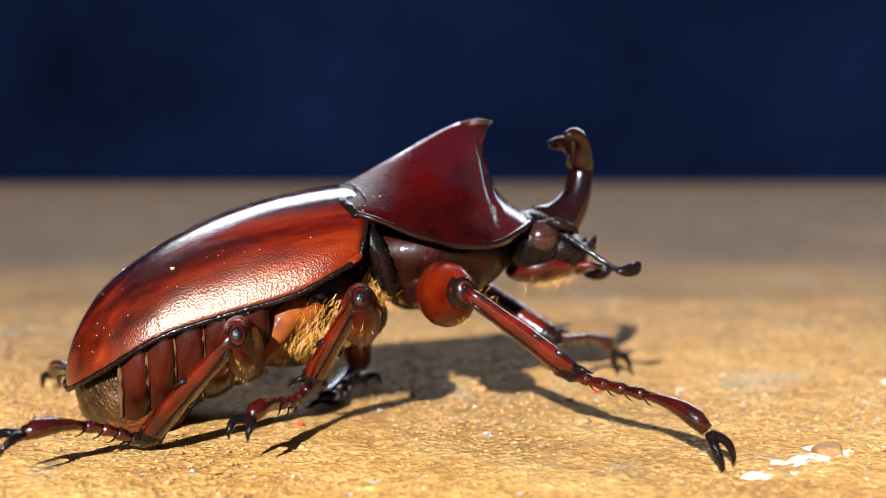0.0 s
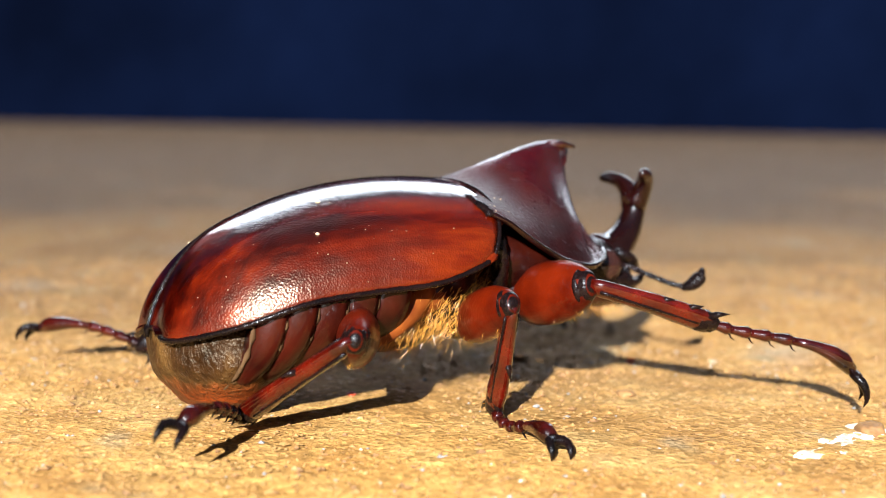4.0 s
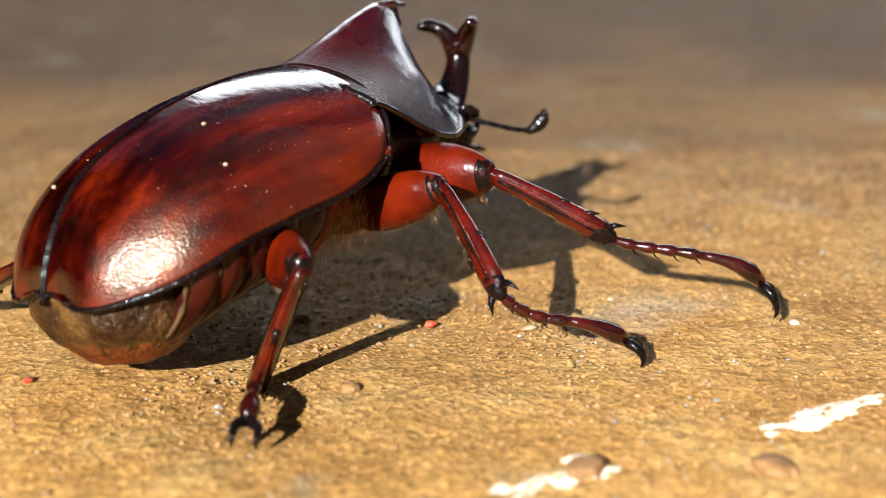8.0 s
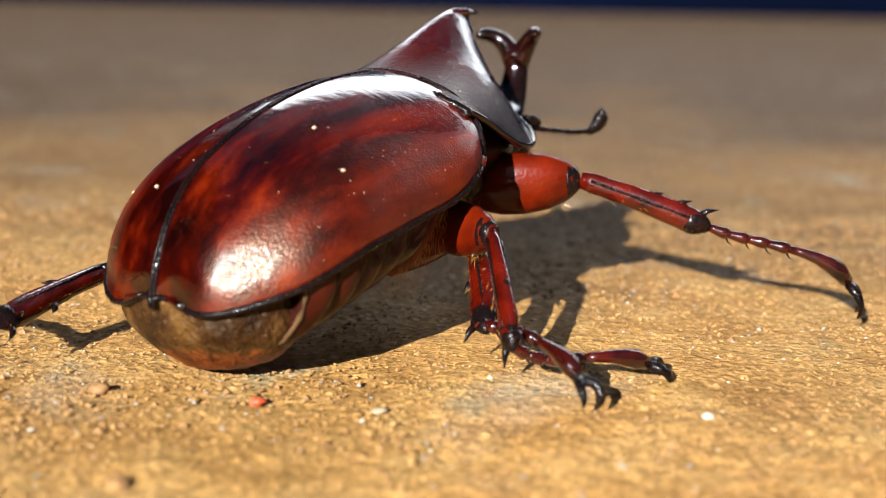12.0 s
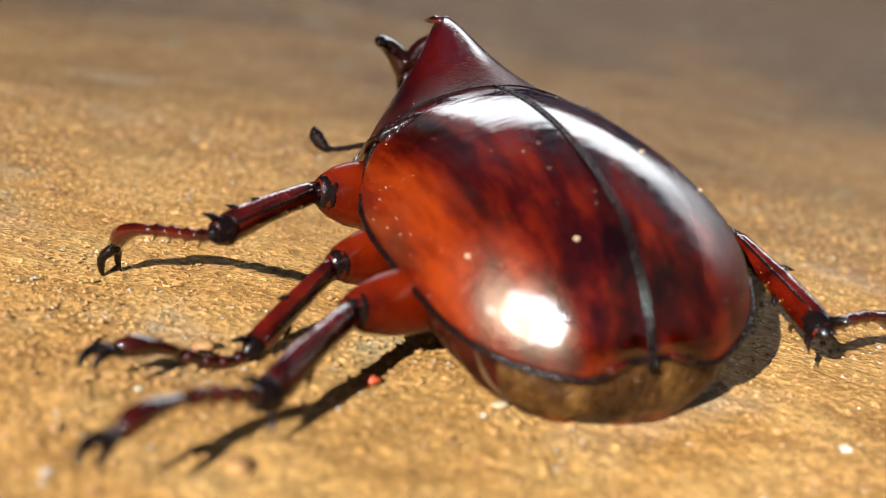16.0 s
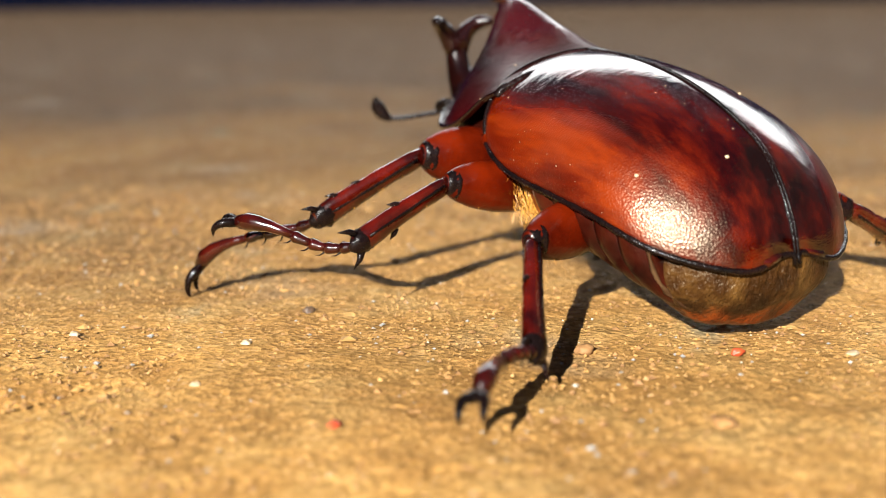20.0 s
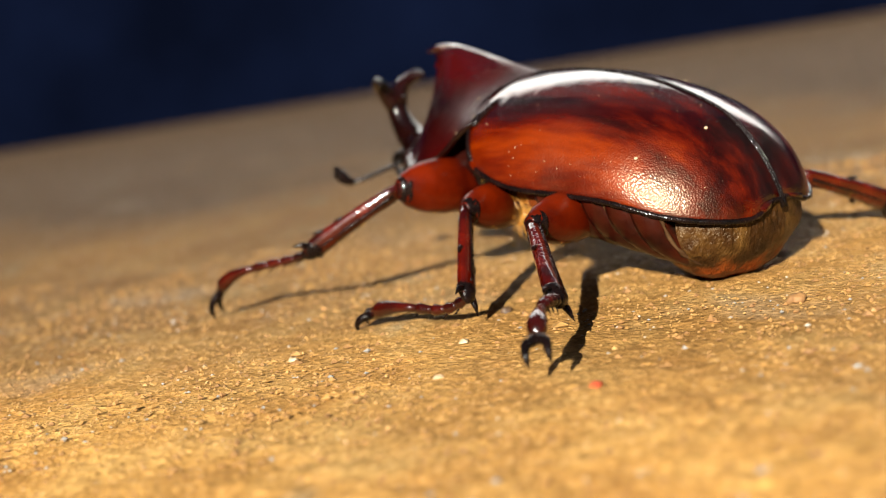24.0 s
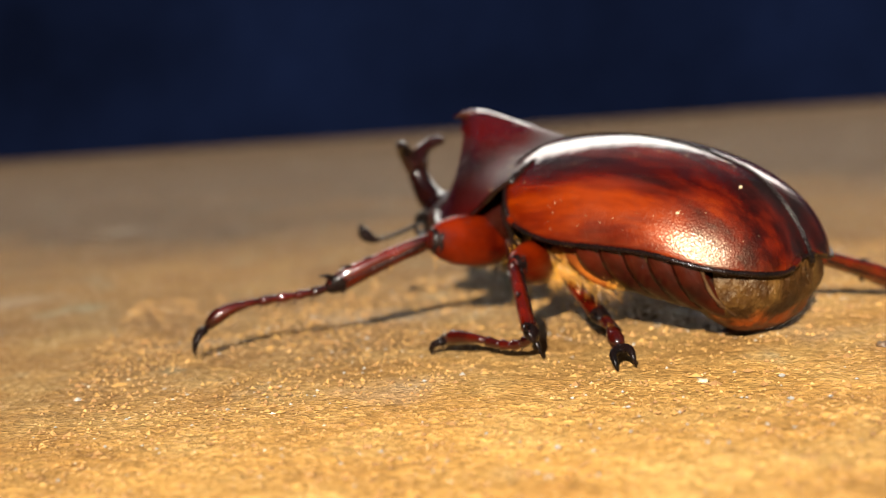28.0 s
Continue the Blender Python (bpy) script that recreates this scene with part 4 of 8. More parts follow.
# ---- what moves ----
def motions():
    walk(beetle, [
        (0, pose(-0.00692, -0.02127, 0.00035, -6.73, -6.57, 4.81)),
        (0.5, pose(-0.00510, -0.02093, -0.00018, -7.39, -4.03, 8.32)),
        (1, pose(-0.00236, -0.02202, 0.00007, -7.19, -3.22, 12.05)),
        (1.5, pose(-0.00090, -0.02149, -0.00004, -7.66, -2.60, 13.37)),
        (2, pose(0.00112, -0.01855, 0.00086, -4.28, -1.81, 15.44)),
        (2.5, pose(0.00309, -0.01565, 0.00102, -4.21, -5.27, 21.54)),
        (3, pose(0.00175, -0.01674, 0.00071, -4.52, -4.32, 23.75)),
        (3.5, pose(-0.00248, -0.02106, -0.00011, -5.34, 0.26, 23.79)),
        (4, pose(-0.00634, -0.02498, -0.00101, -6.41, 4.86, 22.75)),
        (4.5, pose(-0.00661, -0.02489, -0.00157, -7.47, 5.83, 21.71)),
        (5, pose(-0.00225, -0.01937, -0.00197, -9.09, 2.42, 20.61)),
        (5.5, pose(0.00191, -0.01826, -0.00076, -10.47, -0.28, 24.25)),
        (6, pose(0.00443, -0.01519, -0.00130, -8.52, 3.65, 25.28)),
        (6.5, pose(0.00442, -0.01415, -0.00119, -4.84, 3.12, 33.21)),
        (7, pose(0.00376, -0.01464, -0.00061, -6.34, 2.97, 42.49)),
        (7.5, pose(0.00422, -0.01289, 0.00051, -7.75, -0.90, 48.50)),
        (8, pose(0.00555, -0.00991, 0.00142, -5.46, 0.02, 55.05)),
        (8.5, pose(0.00788, -0.00731, 0.00007, -5.21, 5.05, 57.78)),
        (9, pose(0.01004, -0.00554, -0.00006, -4.94, 4.33, 56.55)),
        (9.5, pose(0.01097, -0.00221, 0.00011, -4.42, 2.57, 63.29)),
        (10, pose(0.01100, -0.00073, 0.00064, -1.79, 0.75, 66.51)),
        (10.5, pose(0.01318, 0.00401, 0.00210, -0.95, -0.45, 66.86)),
        (11, pose(0.01711, 0.00796, 0.00155, -5.44, -2.41, 61.04)),
        (11.5, pose(0.01984, 0.00929, 0.00146, -3.00, 0.70, 58.68)),
        (12, pose(0.02094, 0.01119, 0.00086, -2.95, -1.82, 60.01)),
        (12.5, pose(0.02392, 0.00880, 0.00107, -2.74, -1.76, 61.74)),
        (13, pose(0.02557, 0.00731, 0.00049, -3.61, 1.31, 67.86)),
        (13.5, pose(0.02524, 0.01174, -0.00021, -2.57, -1.91, 76.38)),
        (14, pose(0.02492, 0.01306, -0.00084, -0.92, -2.70, 84.21)),
        (14.5, pose(0.02445, 0.01242, -0.00166, 1.46, -1.79, 95.09)),
        (15, pose(0.02398, 0.01091, -0.00240, 2.60, -0.08, 105.44)),
        (15.5, pose(0.02366, 0.00959, -0.00274, 0.53, 1.52, 111.67)),
        (16, pose(0.02335, 0.00816, -0.00282, -6.71, 3.61, 116.62)),
        (16.5, pose(0.02099, 0.00294, -0.00044, -3.74, 3.93, 123.84)),
        (17, pose(0.01838, 0.00116, -0.00045, -2.56, 3.30, 128.96)),
        (17.5, pose(0.01848, -0.00004, 0.00016, -4.15, 2.13, 127.52)),
        (18, pose(0.01756, -0.00139, 0.00123, -3.34, 0.39, 127.25)),
        (18.5, pose(0.01351, 0.00334, 0.00059, -2.27, -1.33, 121.36)),
        (19, pose(0.01100, 0.00416, 0.00138, -1.88, -3.89, 118.86)),
        (19.5, pose(0.01019, 0.00555, 0.00143, -0.76, 1.55, 118.18)),
        (20, pose(0.00798, 0.00891, 0.00118, 0.02, -0.28, 120.70)),
        (20.5, pose(0.00568, 0.01056, 0.00064, 0.03, -0.71, 121.41)),
        (21, pose(0.00401, 0.01089, 0.00049, 1.32, -0.97, 122.68)),
        (21.5, pose(0.00191, 0.01048, 0.00054, 4.00, -1.25, 124.72)),
        (22, pose(-0.00034, 0.01026, 0.00066, 6.27, -1.56, 126.15)),
        (22.5, pose(-0.00249, 0.01113, 0.00067, 6.35, -1.93, 125.59)),
        (23, pose(-0.00584, 0.01399, 0.00050, 3.67, -2.59, 122.23)),
        (23.5, pose(-0.00599, 0.01543, 0.00042, -1.71, 0.09, 127.66)),
        (24, pose(-0.00834, 0.01677, -0.00037, -1.37, 1.15, 132.28)),
        (24.5, pose(-0.01048, 0.01585, 0.00057, -1.21, -0.91, 133.38)),
        (25, pose(-0.01613, 0.01687, 0.00138, -0.90, 0.31, 131.90)),
        (25.5, pose(-0.01858, 0.01853, 0.00122, -3.62, -2.33, 130.72)),
        (26, pose(-0.02228, 0.01934, -0.00143, -1.38, 7.64, 125.88)),
        (26.5, pose(-0.02328, 0.01906, -0.00116, -1.92, 6.42, 122.07)),
        (27, pose(-0.02572, 0.02268, -0.00158, -0.24, 5.93, 122.51)),
        (27.5, pose(-0.03041, 0.02375, -0.00028, -0.38, 4.90, 124.29)),
        (28, pose(-0.03370, 0.02651, -0.00108, -2.20, 4.86, 128.63))])
    # the feelers lie folded under the head at first, then spread
    for side, turns in ((-1, [(0, 55, 46), (1, 55, 46), (1.5, 38, 24), (2, 16, 2), (5, 12, 0), (7, 10, 0), (8, 9, -2), (9, 0, -2), (12, -6, 0), (13, 0, 0), (28, 0, 0)]),
                        (1, [(0, 55, -46), (1, 55, -46), (1.5, 38, -24), (2, 16, -2), (8, 8, 0), (13, 0, 0), (17, 0, 3), (20, -4, 3), (24, 2, 4), (28, 2, 4)])):
        feeler, root = ANTENNAE[side]
        walk(feeler, [(t, pose(root.x, root.y, root.z, 0, pitch, turn)) for t, pitch, turn in turns])
    femur, tibia, tarsus = LEGS["R1"]
    walk(femur, [
        (0, pose(0.00678, -0.00621, 0.00922, 1.8, 0.5, -81.0)), (0.5, pose(0.00669, -0.00590, 0.00933, 4.5, -1.2, -73.3)), (1, pose(0.00659, -0.00559, 0.00944, 7.2, -0.8, -66.2)),
        (1.5, pose(0.00656, -0.00560, 0.00942, 2.3, -6.5, -75.6)), (2, pose(0.00652, -0.00561, 0.00940, -1.2, -7.0, -92.8)), (2.5, pose(0.00661, -0.00553, 0.00945, 1.1, -2.1, -108.7)),
        (3, pose(0.00669, -0.00545, 0.00950, 0.7, -8.0, -91.5)), (3.5, pose(0.00677, -0.00537, 0.00955, 1.5, -8.6, -89.0)), (4, pose(0.00686, -0.00529, 0.00959, 2.0, -8.8, -85.7)),
        (4.5, pose(0.00695, -0.00521, 0.00964, 2.6, -8.7, -82.5)), (5, pose(0.00703, -0.00513, 0.00969, 3.5, -8.5, -81.4)), (5.5, pose(0.00675, -0.00547, 0.00959, 2.9, 0.1, -86.1)),
        (6, pose(0.00647, -0.00580, 0.00948, 1.9, -7.0, -84.7)), (6.5, pose(0.00640, -0.00572, 0.00962, 7.4, -15.1, -70.0)), (7, pose(0.00633, -0.00564, 0.00976, 12.0, -2.5, -44.6)),
        (7.5, pose(0.00686, -0.00528, 0.00980, 8.4, 9.0, -55.9)), (8, pose(0.00738, -0.00491, 0.00984, 3.4, -0.3, -82.5)), (8.5, pose(0.00732, -0.00456, 0.00977, 2.9, -4.6, -86.6)),
        (9, pose(0.00726, -0.00420, 0.00969, 1.9, -9.3, -84.3)), (9.5, pose(0.00720, -0.00457, 0.00964, 4.0, 0.3, -79.2)), (10, pose(0.00714, -0.00493, 0.00959, 6.6, -0.2, -65.2)),
        (10.5, pose(0.00692, -0.00501, 0.00966, 1.2, 5.4, -83.7)), (11, pose(0.00670, -0.00508, 0.00974, -2.9, -8.0, -101.6)), (11.5, pose(0.00710, -0.00466, 0.00962, 2.3, -14.3, -84.2)),
        (12, pose(0.00750, -0.00423, 0.00949, 7.6, -2.5, -61.2)), (12.5, pose(0.00826, -0.00382, 0.00941, 7.0, 5.1, -57.5)), (13, pose(0.00902, -0.00341, 0.00934, 6.0, -1.6, -67.1)),
        (13.5, pose(0.00852, -0.00352, 0.00943, 6.3, 4.9, -66.7)), (14, pose(0.00802, -0.00363, 0.00952, 6.5, -2.9, -64.9)), (14.5, pose(0.00751, -0.00374, 0.00961, 7.1, -10.3, -66.8)),
        (15, pose(0.00701, -0.00385, 0.00971, 7.8, -13.2, -68.6)), (15.5, pose(0.00651, -0.00396, 0.00980, 8.4, -14.6, -69.0)), (16, pose(0.00601, -0.00407, 0.00989, 7.7, -9.8, -63.9)),
        (16.5, pose(0.00657, -0.00433, 0.00989, 6.3, -1.2, -57.6)), (17, pose(0.00714, -0.00460, 0.00990, 6.2, -11.1, -63.9)), (17.5, pose(0.00730, -0.00469, 0.00974, 5.8, -11.5, -61.5)),
        (18, pose(0.00745, -0.00478, 0.00958, 6.4, -9.7, -63.8)), (18.5, pose(0.00729, -0.00474, 0.00928, 7.9, -18.8, -73.9)), (19, pose(0.00713, -0.00470, 0.00899, 4.4, -9.7, -63.5)),
        (19.5, pose(0.00706, -0.00475, 0.00936, 3.6, -14.2, -57.9)), (20, pose(0.00700, -0.00480, 0.00973, 5.3, -11.3, -64.3)), (20.5, pose(0.00686, -0.00479, 0.00979, 5.0, -11.3, -64.0)),
        (21, pose(0.00671, -0.00477, 0.00985, 4.8, -11.8, -64.2)), (21.5, pose(0.00657, -0.00476, 0.00991, 4.7, -12.6, -64.7)), (22, pose(0.00643, -0.00475, 0.00996, 4.6, -13.4, -65.2)),
        (22.5, pose(0.00628, -0.00473, 0.01002, 4.4, -13.8, -65.5)), (23, pose(0.00614, -0.00472, 0.01008, 4.0, -13.4, -64.9)), (23.5, pose(0.00640, -0.00449, 0.01009, 4.7, -8.7, -62.2)),
        (24, pose(0.00667, -0.00426, 0.01011, 6.2, -12.0, -63.6)), (24.5, pose(0.00676, -0.00432, 0.01014, 3.8, -6.8, -51.6)), (25, pose(0.00686, -0.00439, 0.01017, 5.5, -12.2, -64.2)),
        (25.5, pose(0.00653, -0.00402, 0.01018, 5.3, 5.3, -59.2)), (26, pose(0.00619, -0.00365, 0.01019, 5.8, -13.9, -65.0)), (26.5, pose(0.00643, -0.00393, 0.01023, 3.4, -5.5, -50.4)),
        (27, pose(0.00667, -0.00421, 0.01027, 5.8, -13.6, -63.8)), (27.5, pose(0.00688, -0.00441, 0.01015, 5.7, -5.0, -60.4)), (28, pose(0.00708, -0.00462, 0.01003, 6.7, -12.5, -63.6))])
    walk(tibia, [
        (0, pose(0.00822, -0.01532, 0.00914, 64.7, 43.8, 3.6)), (0.5, pose(0.00933, -0.01471, 0.00953, 48.3, 33.3, -15.1)), (1, pose(0.01032, -0.01400, 0.00957, 39.5, 26.3, -23.5)),
        (1.5, pose(0.00882, -0.01446, 0.01046, 50.0, 32.1, -12.4)), (2, pose(0.00608, -0.01474, 0.01052, 54.6, 33.2, -13.2)), (2.5, pose(0.00365, -0.01424, 0.00979, 40.0, 32.7, -39.9)),
        (3, pose(0.00645, -0.01456, 0.01078, 52.0, 26.8, -15.5)), (3.5, pose(0.00693, -0.01447, 0.01092, 50.6, 20.8, -17.1)), (4, pose(0.00755, -0.01436, 0.01100, 49.3, 14.7, -18.9)),
        (4.5, pose(0.00813, -0.01423, 0.01103, 48.2, 10.0, -20.6)), (5, pose(0.00838, -0.01412, 0.01104, 47.3, 8.0, -21.6)), (5.5, pose(0.00738, -0.01464, 0.00957, 47.5, 24.4, -19.5)),
        (6, pose(0.00730, -0.01488, 0.01060, 42.1, 30.4, -30.5)), (6.5, pose(0.00944, -0.01407, 0.01202, 23.6, 25.7, -32.9)), (7, pose(0.01336, -0.01259, 0.01020, 1.7, 14.5, -45.5)),
        (7.5, pose(0.01195, -0.01280, 0.00836, 13.1, 22.6, -52.0)), (8, pose(0.00859, -0.01404, 0.00988, 24.3, 32.1, -57.0)), (8.5, pose(0.00786, -0.01371, 0.01050, 25.3, 18.1, -60.4)),
        (9, pose(0.00817, -0.01324, 0.01119, 30.6, 15.2, -50.6)), (9.5, pose(0.00893, -0.01360, 0.00960, 16.7, 17.5, -60.6)), (10, pose(0.01108, -0.01343, 0.00961, 5.6, 23.2, -60.8)),
        (10.5, pose(0.00793, -0.01411, 0.00879, 14.6, 22.7, -69.8)), (11, pose(0.00487, -0.01403, 0.01102, 31.1, 37.0, -62.1)), (11.5, pose(0.00800, -0.01352, 0.01189, 18.5, 34.3, -55.4)),
        (12, pose(0.01215, -0.01270, 0.00990, -2.5, 21.7, -64.9)), (12.5, pose(0.01318, -0.01155, 0.00860, -3.3, 19.9, -66.5)), (13, pose(0.01275, -0.01223, 0.00960, -6.1, 22.0, -73.9)),
        (13.5, pose(0.01214, -0.01194, 0.00865, -3.5, 18.6, -70.0)), (14, pose(0.01191, -0.01195, 0.00999, 0.2, 29.1, -64.6)), (14.5, pose(0.01109, -0.01206, 0.01127, 8.6, 40.4, -51.8)),
        (15, pose(0.01029, -0.01219, 0.01180, 20.8, 46.0, -35.7)), (15.5, pose(0.00970, -0.01227, 0.01212, 31.7, 47.0, -22.3)), (16, pose(0.00998, -0.01219, 0.01146, 35.3, 49.4, -18.9)),
        (16.5, pose(0.01150, -0.01210, 0.01009, 28.1, 43.9, -28.0)), (17, pose(0.01110, -0.01269, 0.01168, 32.5, 49.0, -21.1)), (17.5, pose(0.01160, -0.01261, 0.01158, 35.3, 48.3, -17.7)),
        (18, pose(0.01144, -0.01289, 0.01113, 34.0, 46.2, -19.8)), (18.5, pose(0.00971, -0.01310, 0.01226, 39.5, 49.5, -11.8)), (19, pose(0.01116, -0.01279, 0.01052, 31.5, 46.2, -21.9)),
        (19.5, pose(0.01181, -0.01230, 0.01161, 33.0, 42.5, -19.9)), (20, pose(0.01090, -0.01290, 0.01153, 31.2, 46.3, -22.5)), (20.5, pose(0.01082, -0.01289, 0.01160, 30.9, 46.3, -22.7)),
        (21, pose(0.01064, -0.01288, 0.01173, 30.3, 46.2, -23.2)), (21.5, pose(0.01040, -0.01288, 0.01191, 29.6, 46.0, -23.9)), (22, pose(0.01017, -0.01287, 0.01209, 29.0, 45.9, -24.6)),
        (22.5, pose(0.00999, -0.01286, 0.01222, 28.4, 45.7, -25.2)), (23, pose(0.00993, -0.01280, 0.01221, 27.8, 45.4, -25.7)), (23.5, pose(0.01064, -0.01254, 0.01149, 33.4, 48.0, -18.5)),
        (24, pose(0.01066, -0.01230, 0.01201, 31.7, 46.6, -21.2)), (24.5, pose(0.01244, -0.01149, 0.01123, 27.7, 43.3, -26.9)), (25, pose(0.01076, -0.01246, 0.01211, 30.2, 43.5, -23.3)),
        (25.5, pose(0.01121, -0.01189, 0.00932, 28.2, 52.5, -26.2)), (26, pose(0.00994, -0.01171, 0.01241, 30.2, 48.9, -23.8)), (26.5, pose(0.01226, -0.01099, 0.01111, 27.2, 42.2, -27.4)),
        (27, pose(0.01061, -0.01220, 0.01243, 29.4, 48.9, -23.6)), (27.5, pose(0.01140, -0.01238, 0.01096, 27.7, 45.8, -26.3)), (28, pose(0.01107, -0.01264, 0.01201, 31.5, 48.3, -21.5))])
    walk(tarsus, [
        (0, pose(0.01590, -0.01482, 0.00174, 15.2, 32.1, -47.8)), (0.5, pose(0.01804, -0.01707, 0.00359, 20.4, 35.4, -31.4)), (1, pose(0.01935, -0.01794, 0.00470, 26.0, 36.2, -15.1)),
        (1.5, pose(0.01776, -0.01643, 0.00472, 24.8, 35.6, -15.8)), (2, pose(0.01483, -0.01681, 0.00465, 21.8, 33.7, -19.7)), (2.5, pose(0.01063, -0.02007, 0.00395, 17.8, 36.4, -27.1)),
        (3, pose(0.01574, -0.01714, 0.00592, 21.2, 33.4, -21.0)), (3.5, pose(0.01658, -0.01744, 0.00709, 20.6, 28.0, -22.5)), (4, pose(0.01743, -0.01774, 0.00826, 20.1, 25.2, -23.7)),
        (4.5, pose(0.01808, -0.01798, 0.00917, 19.8, 23.1, -24.6)), (5, pose(0.01834, -0.01807, 0.00953, 19.7, 22.2, -25.0)), (5.5, pose(0.01666, -0.01792, 0.00511, 17.5, 27.7, -34.8)),
        (6, pose(0.01535, -0.01962, 0.00514, 15.9, 25.3, -42.8)), (6.5, pose(0.01760, -0.01936, 0.00734, 16.2, 25.6, -42.0)), (7, pose(0.02107, -0.02043, 0.00737, 16.9, 28.6, -40.3)),
        (7.5, pose(0.01809, -0.02066, 0.00422, 15.2, 31.3, -47.0)), (8, pose(0.01382, -0.02210, 0.00383, 13.7, 29.8, -53.3)), (8.5, pose(0.01293, -0.02264, 0.00714, 12.6, 28.5, -55.0)),
        (9, pose(0.01512, -0.02168, 0.00821, 12.4, 30.2, -54.7)), (9.5, pose(0.01399, -0.02257, 0.00635, 10.4, 27.4, -59.3)), (10, pose(0.01615, -0.02252, 0.00515, 10.0, 22.3, -60.7)),
        (10.5, pose(0.01138, -0.02346, 0.00463, 9.0, 25.8, -64.0)), (11, pose(0.00913, -0.02209, 0.00414, 11.2, 34.3, -60.3)), (11.5, pose(0.01307, -0.02087, 0.00581, 11.9, 30.8, -58.4)),
        (12, pose(0.01663, -0.02227, 0.00571, 9.6, 32.3, -62.3)), (12.5, pose(0.01722, -0.02087, 0.00492, 17.0, 29.7, -39.0)), (13, pose(0.01574, -0.02258, 0.00526, 19.8, 20.7, -21.7)),
        (13.5, pose(0.01564, -0.02156, 0.00521, 19.4, 19.3, -22.9)), (14, pose(0.01596, -0.02048, 0.00475, 20.0, 16.0, -20.9)), (14.5, pose(0.01617, -0.01852, 0.00427, 20.1, 11.5, -20.2)),
        (15, pose(0.01638, -0.01656, 0.00403, 20.2, 2.6, -19.2)), (15.5, pose(0.01652, -0.01506, 0.00422, 20.1, 1.7, -18.9)), (16, pose(0.01660, -0.01447, 0.00328, 20.1, 2.3, -18.7)),
        (16.5, pose(0.01837, -0.01576, 0.00260, 19.1, 4.5, -19.3)), (17, pose(0.01769, -0.01523, 0.00355, 18.4, 7.9, -17.8)), (17.5, pose(0.01844, -0.01479, 0.00351, 19.4, 14.6, -16.2)),
        (18, pose(0.01845, -0.01542, 0.00334, 20.0, 21.3, -16.4)), (18.5, pose(0.01657, -0.01454, 0.00404, 20.0, 23.6, -15.1)), (19, pose(0.01807, -0.01557, 0.00274, 18.6, 26.9, -17.3)),
        (19.5, pose(0.01930, -0.01501, 0.00431, 18.9, 19.7, -15.7)), (20, pose(0.01778, -0.01574, 0.00373, 17.9, 19.6, -17.8)), (20.5, pose(0.01770, -0.01577, 0.00379, 17.5, 19.6, -17.9)),
        (21, pose(0.01751, -0.01583, 0.00394, 17.1, 18.3, -18.3)), (21.5, pose(0.01726, -0.01591, 0.00414, 16.7, 16.2, -18.5)), (22, pose(0.01701, -0.01600, 0.00434, 16.3, 14.8, -18.6)),
        (22.5, pose(0.01682, -0.01606, 0.00449, 15.8, 16.0, -19.1)), (23, pose(0.01674, -0.01609, 0.00455, 15.3, 19.4, -19.7)), (23.5, pose(0.01749, -0.01483, 0.00346, 16.8, 16.8, -17.6)),
        (24, pose(0.01757, -0.01498, 0.00420, 17.9, 13.8, -16.9)), (24.5, pose(0.01945, -0.01505, 0.00383, 17.2, 20.7, -18.9)), (25, pose(0.01795, -0.01554, 0.00470, 17.3, 24.3, -18.2)),
        (25.5, pose(0.01711, -0.01479, 0.00076, 16.7, 17.3, -20.4)), (26, pose(0.01641, -0.01457, 0.00429, 16.9, -3.4, -19.9)), (26.5, pose(0.01937, -0.01467, 0.00386, 16.6, -2.2, -17.2)),
        (27, pose(0.01710, -0.01505, 0.00431, 16.5, -2.2, -18.6)), (27.5, pose(0.01815, -0.01571, 0.00321, 17.1, 0.7, -17.0)), (28, pose(0.01774, -0.01527, 0.00397, 17.7, 3.2, -17.9))])
    femur, tibia, tarsus = LEGS["R2"]
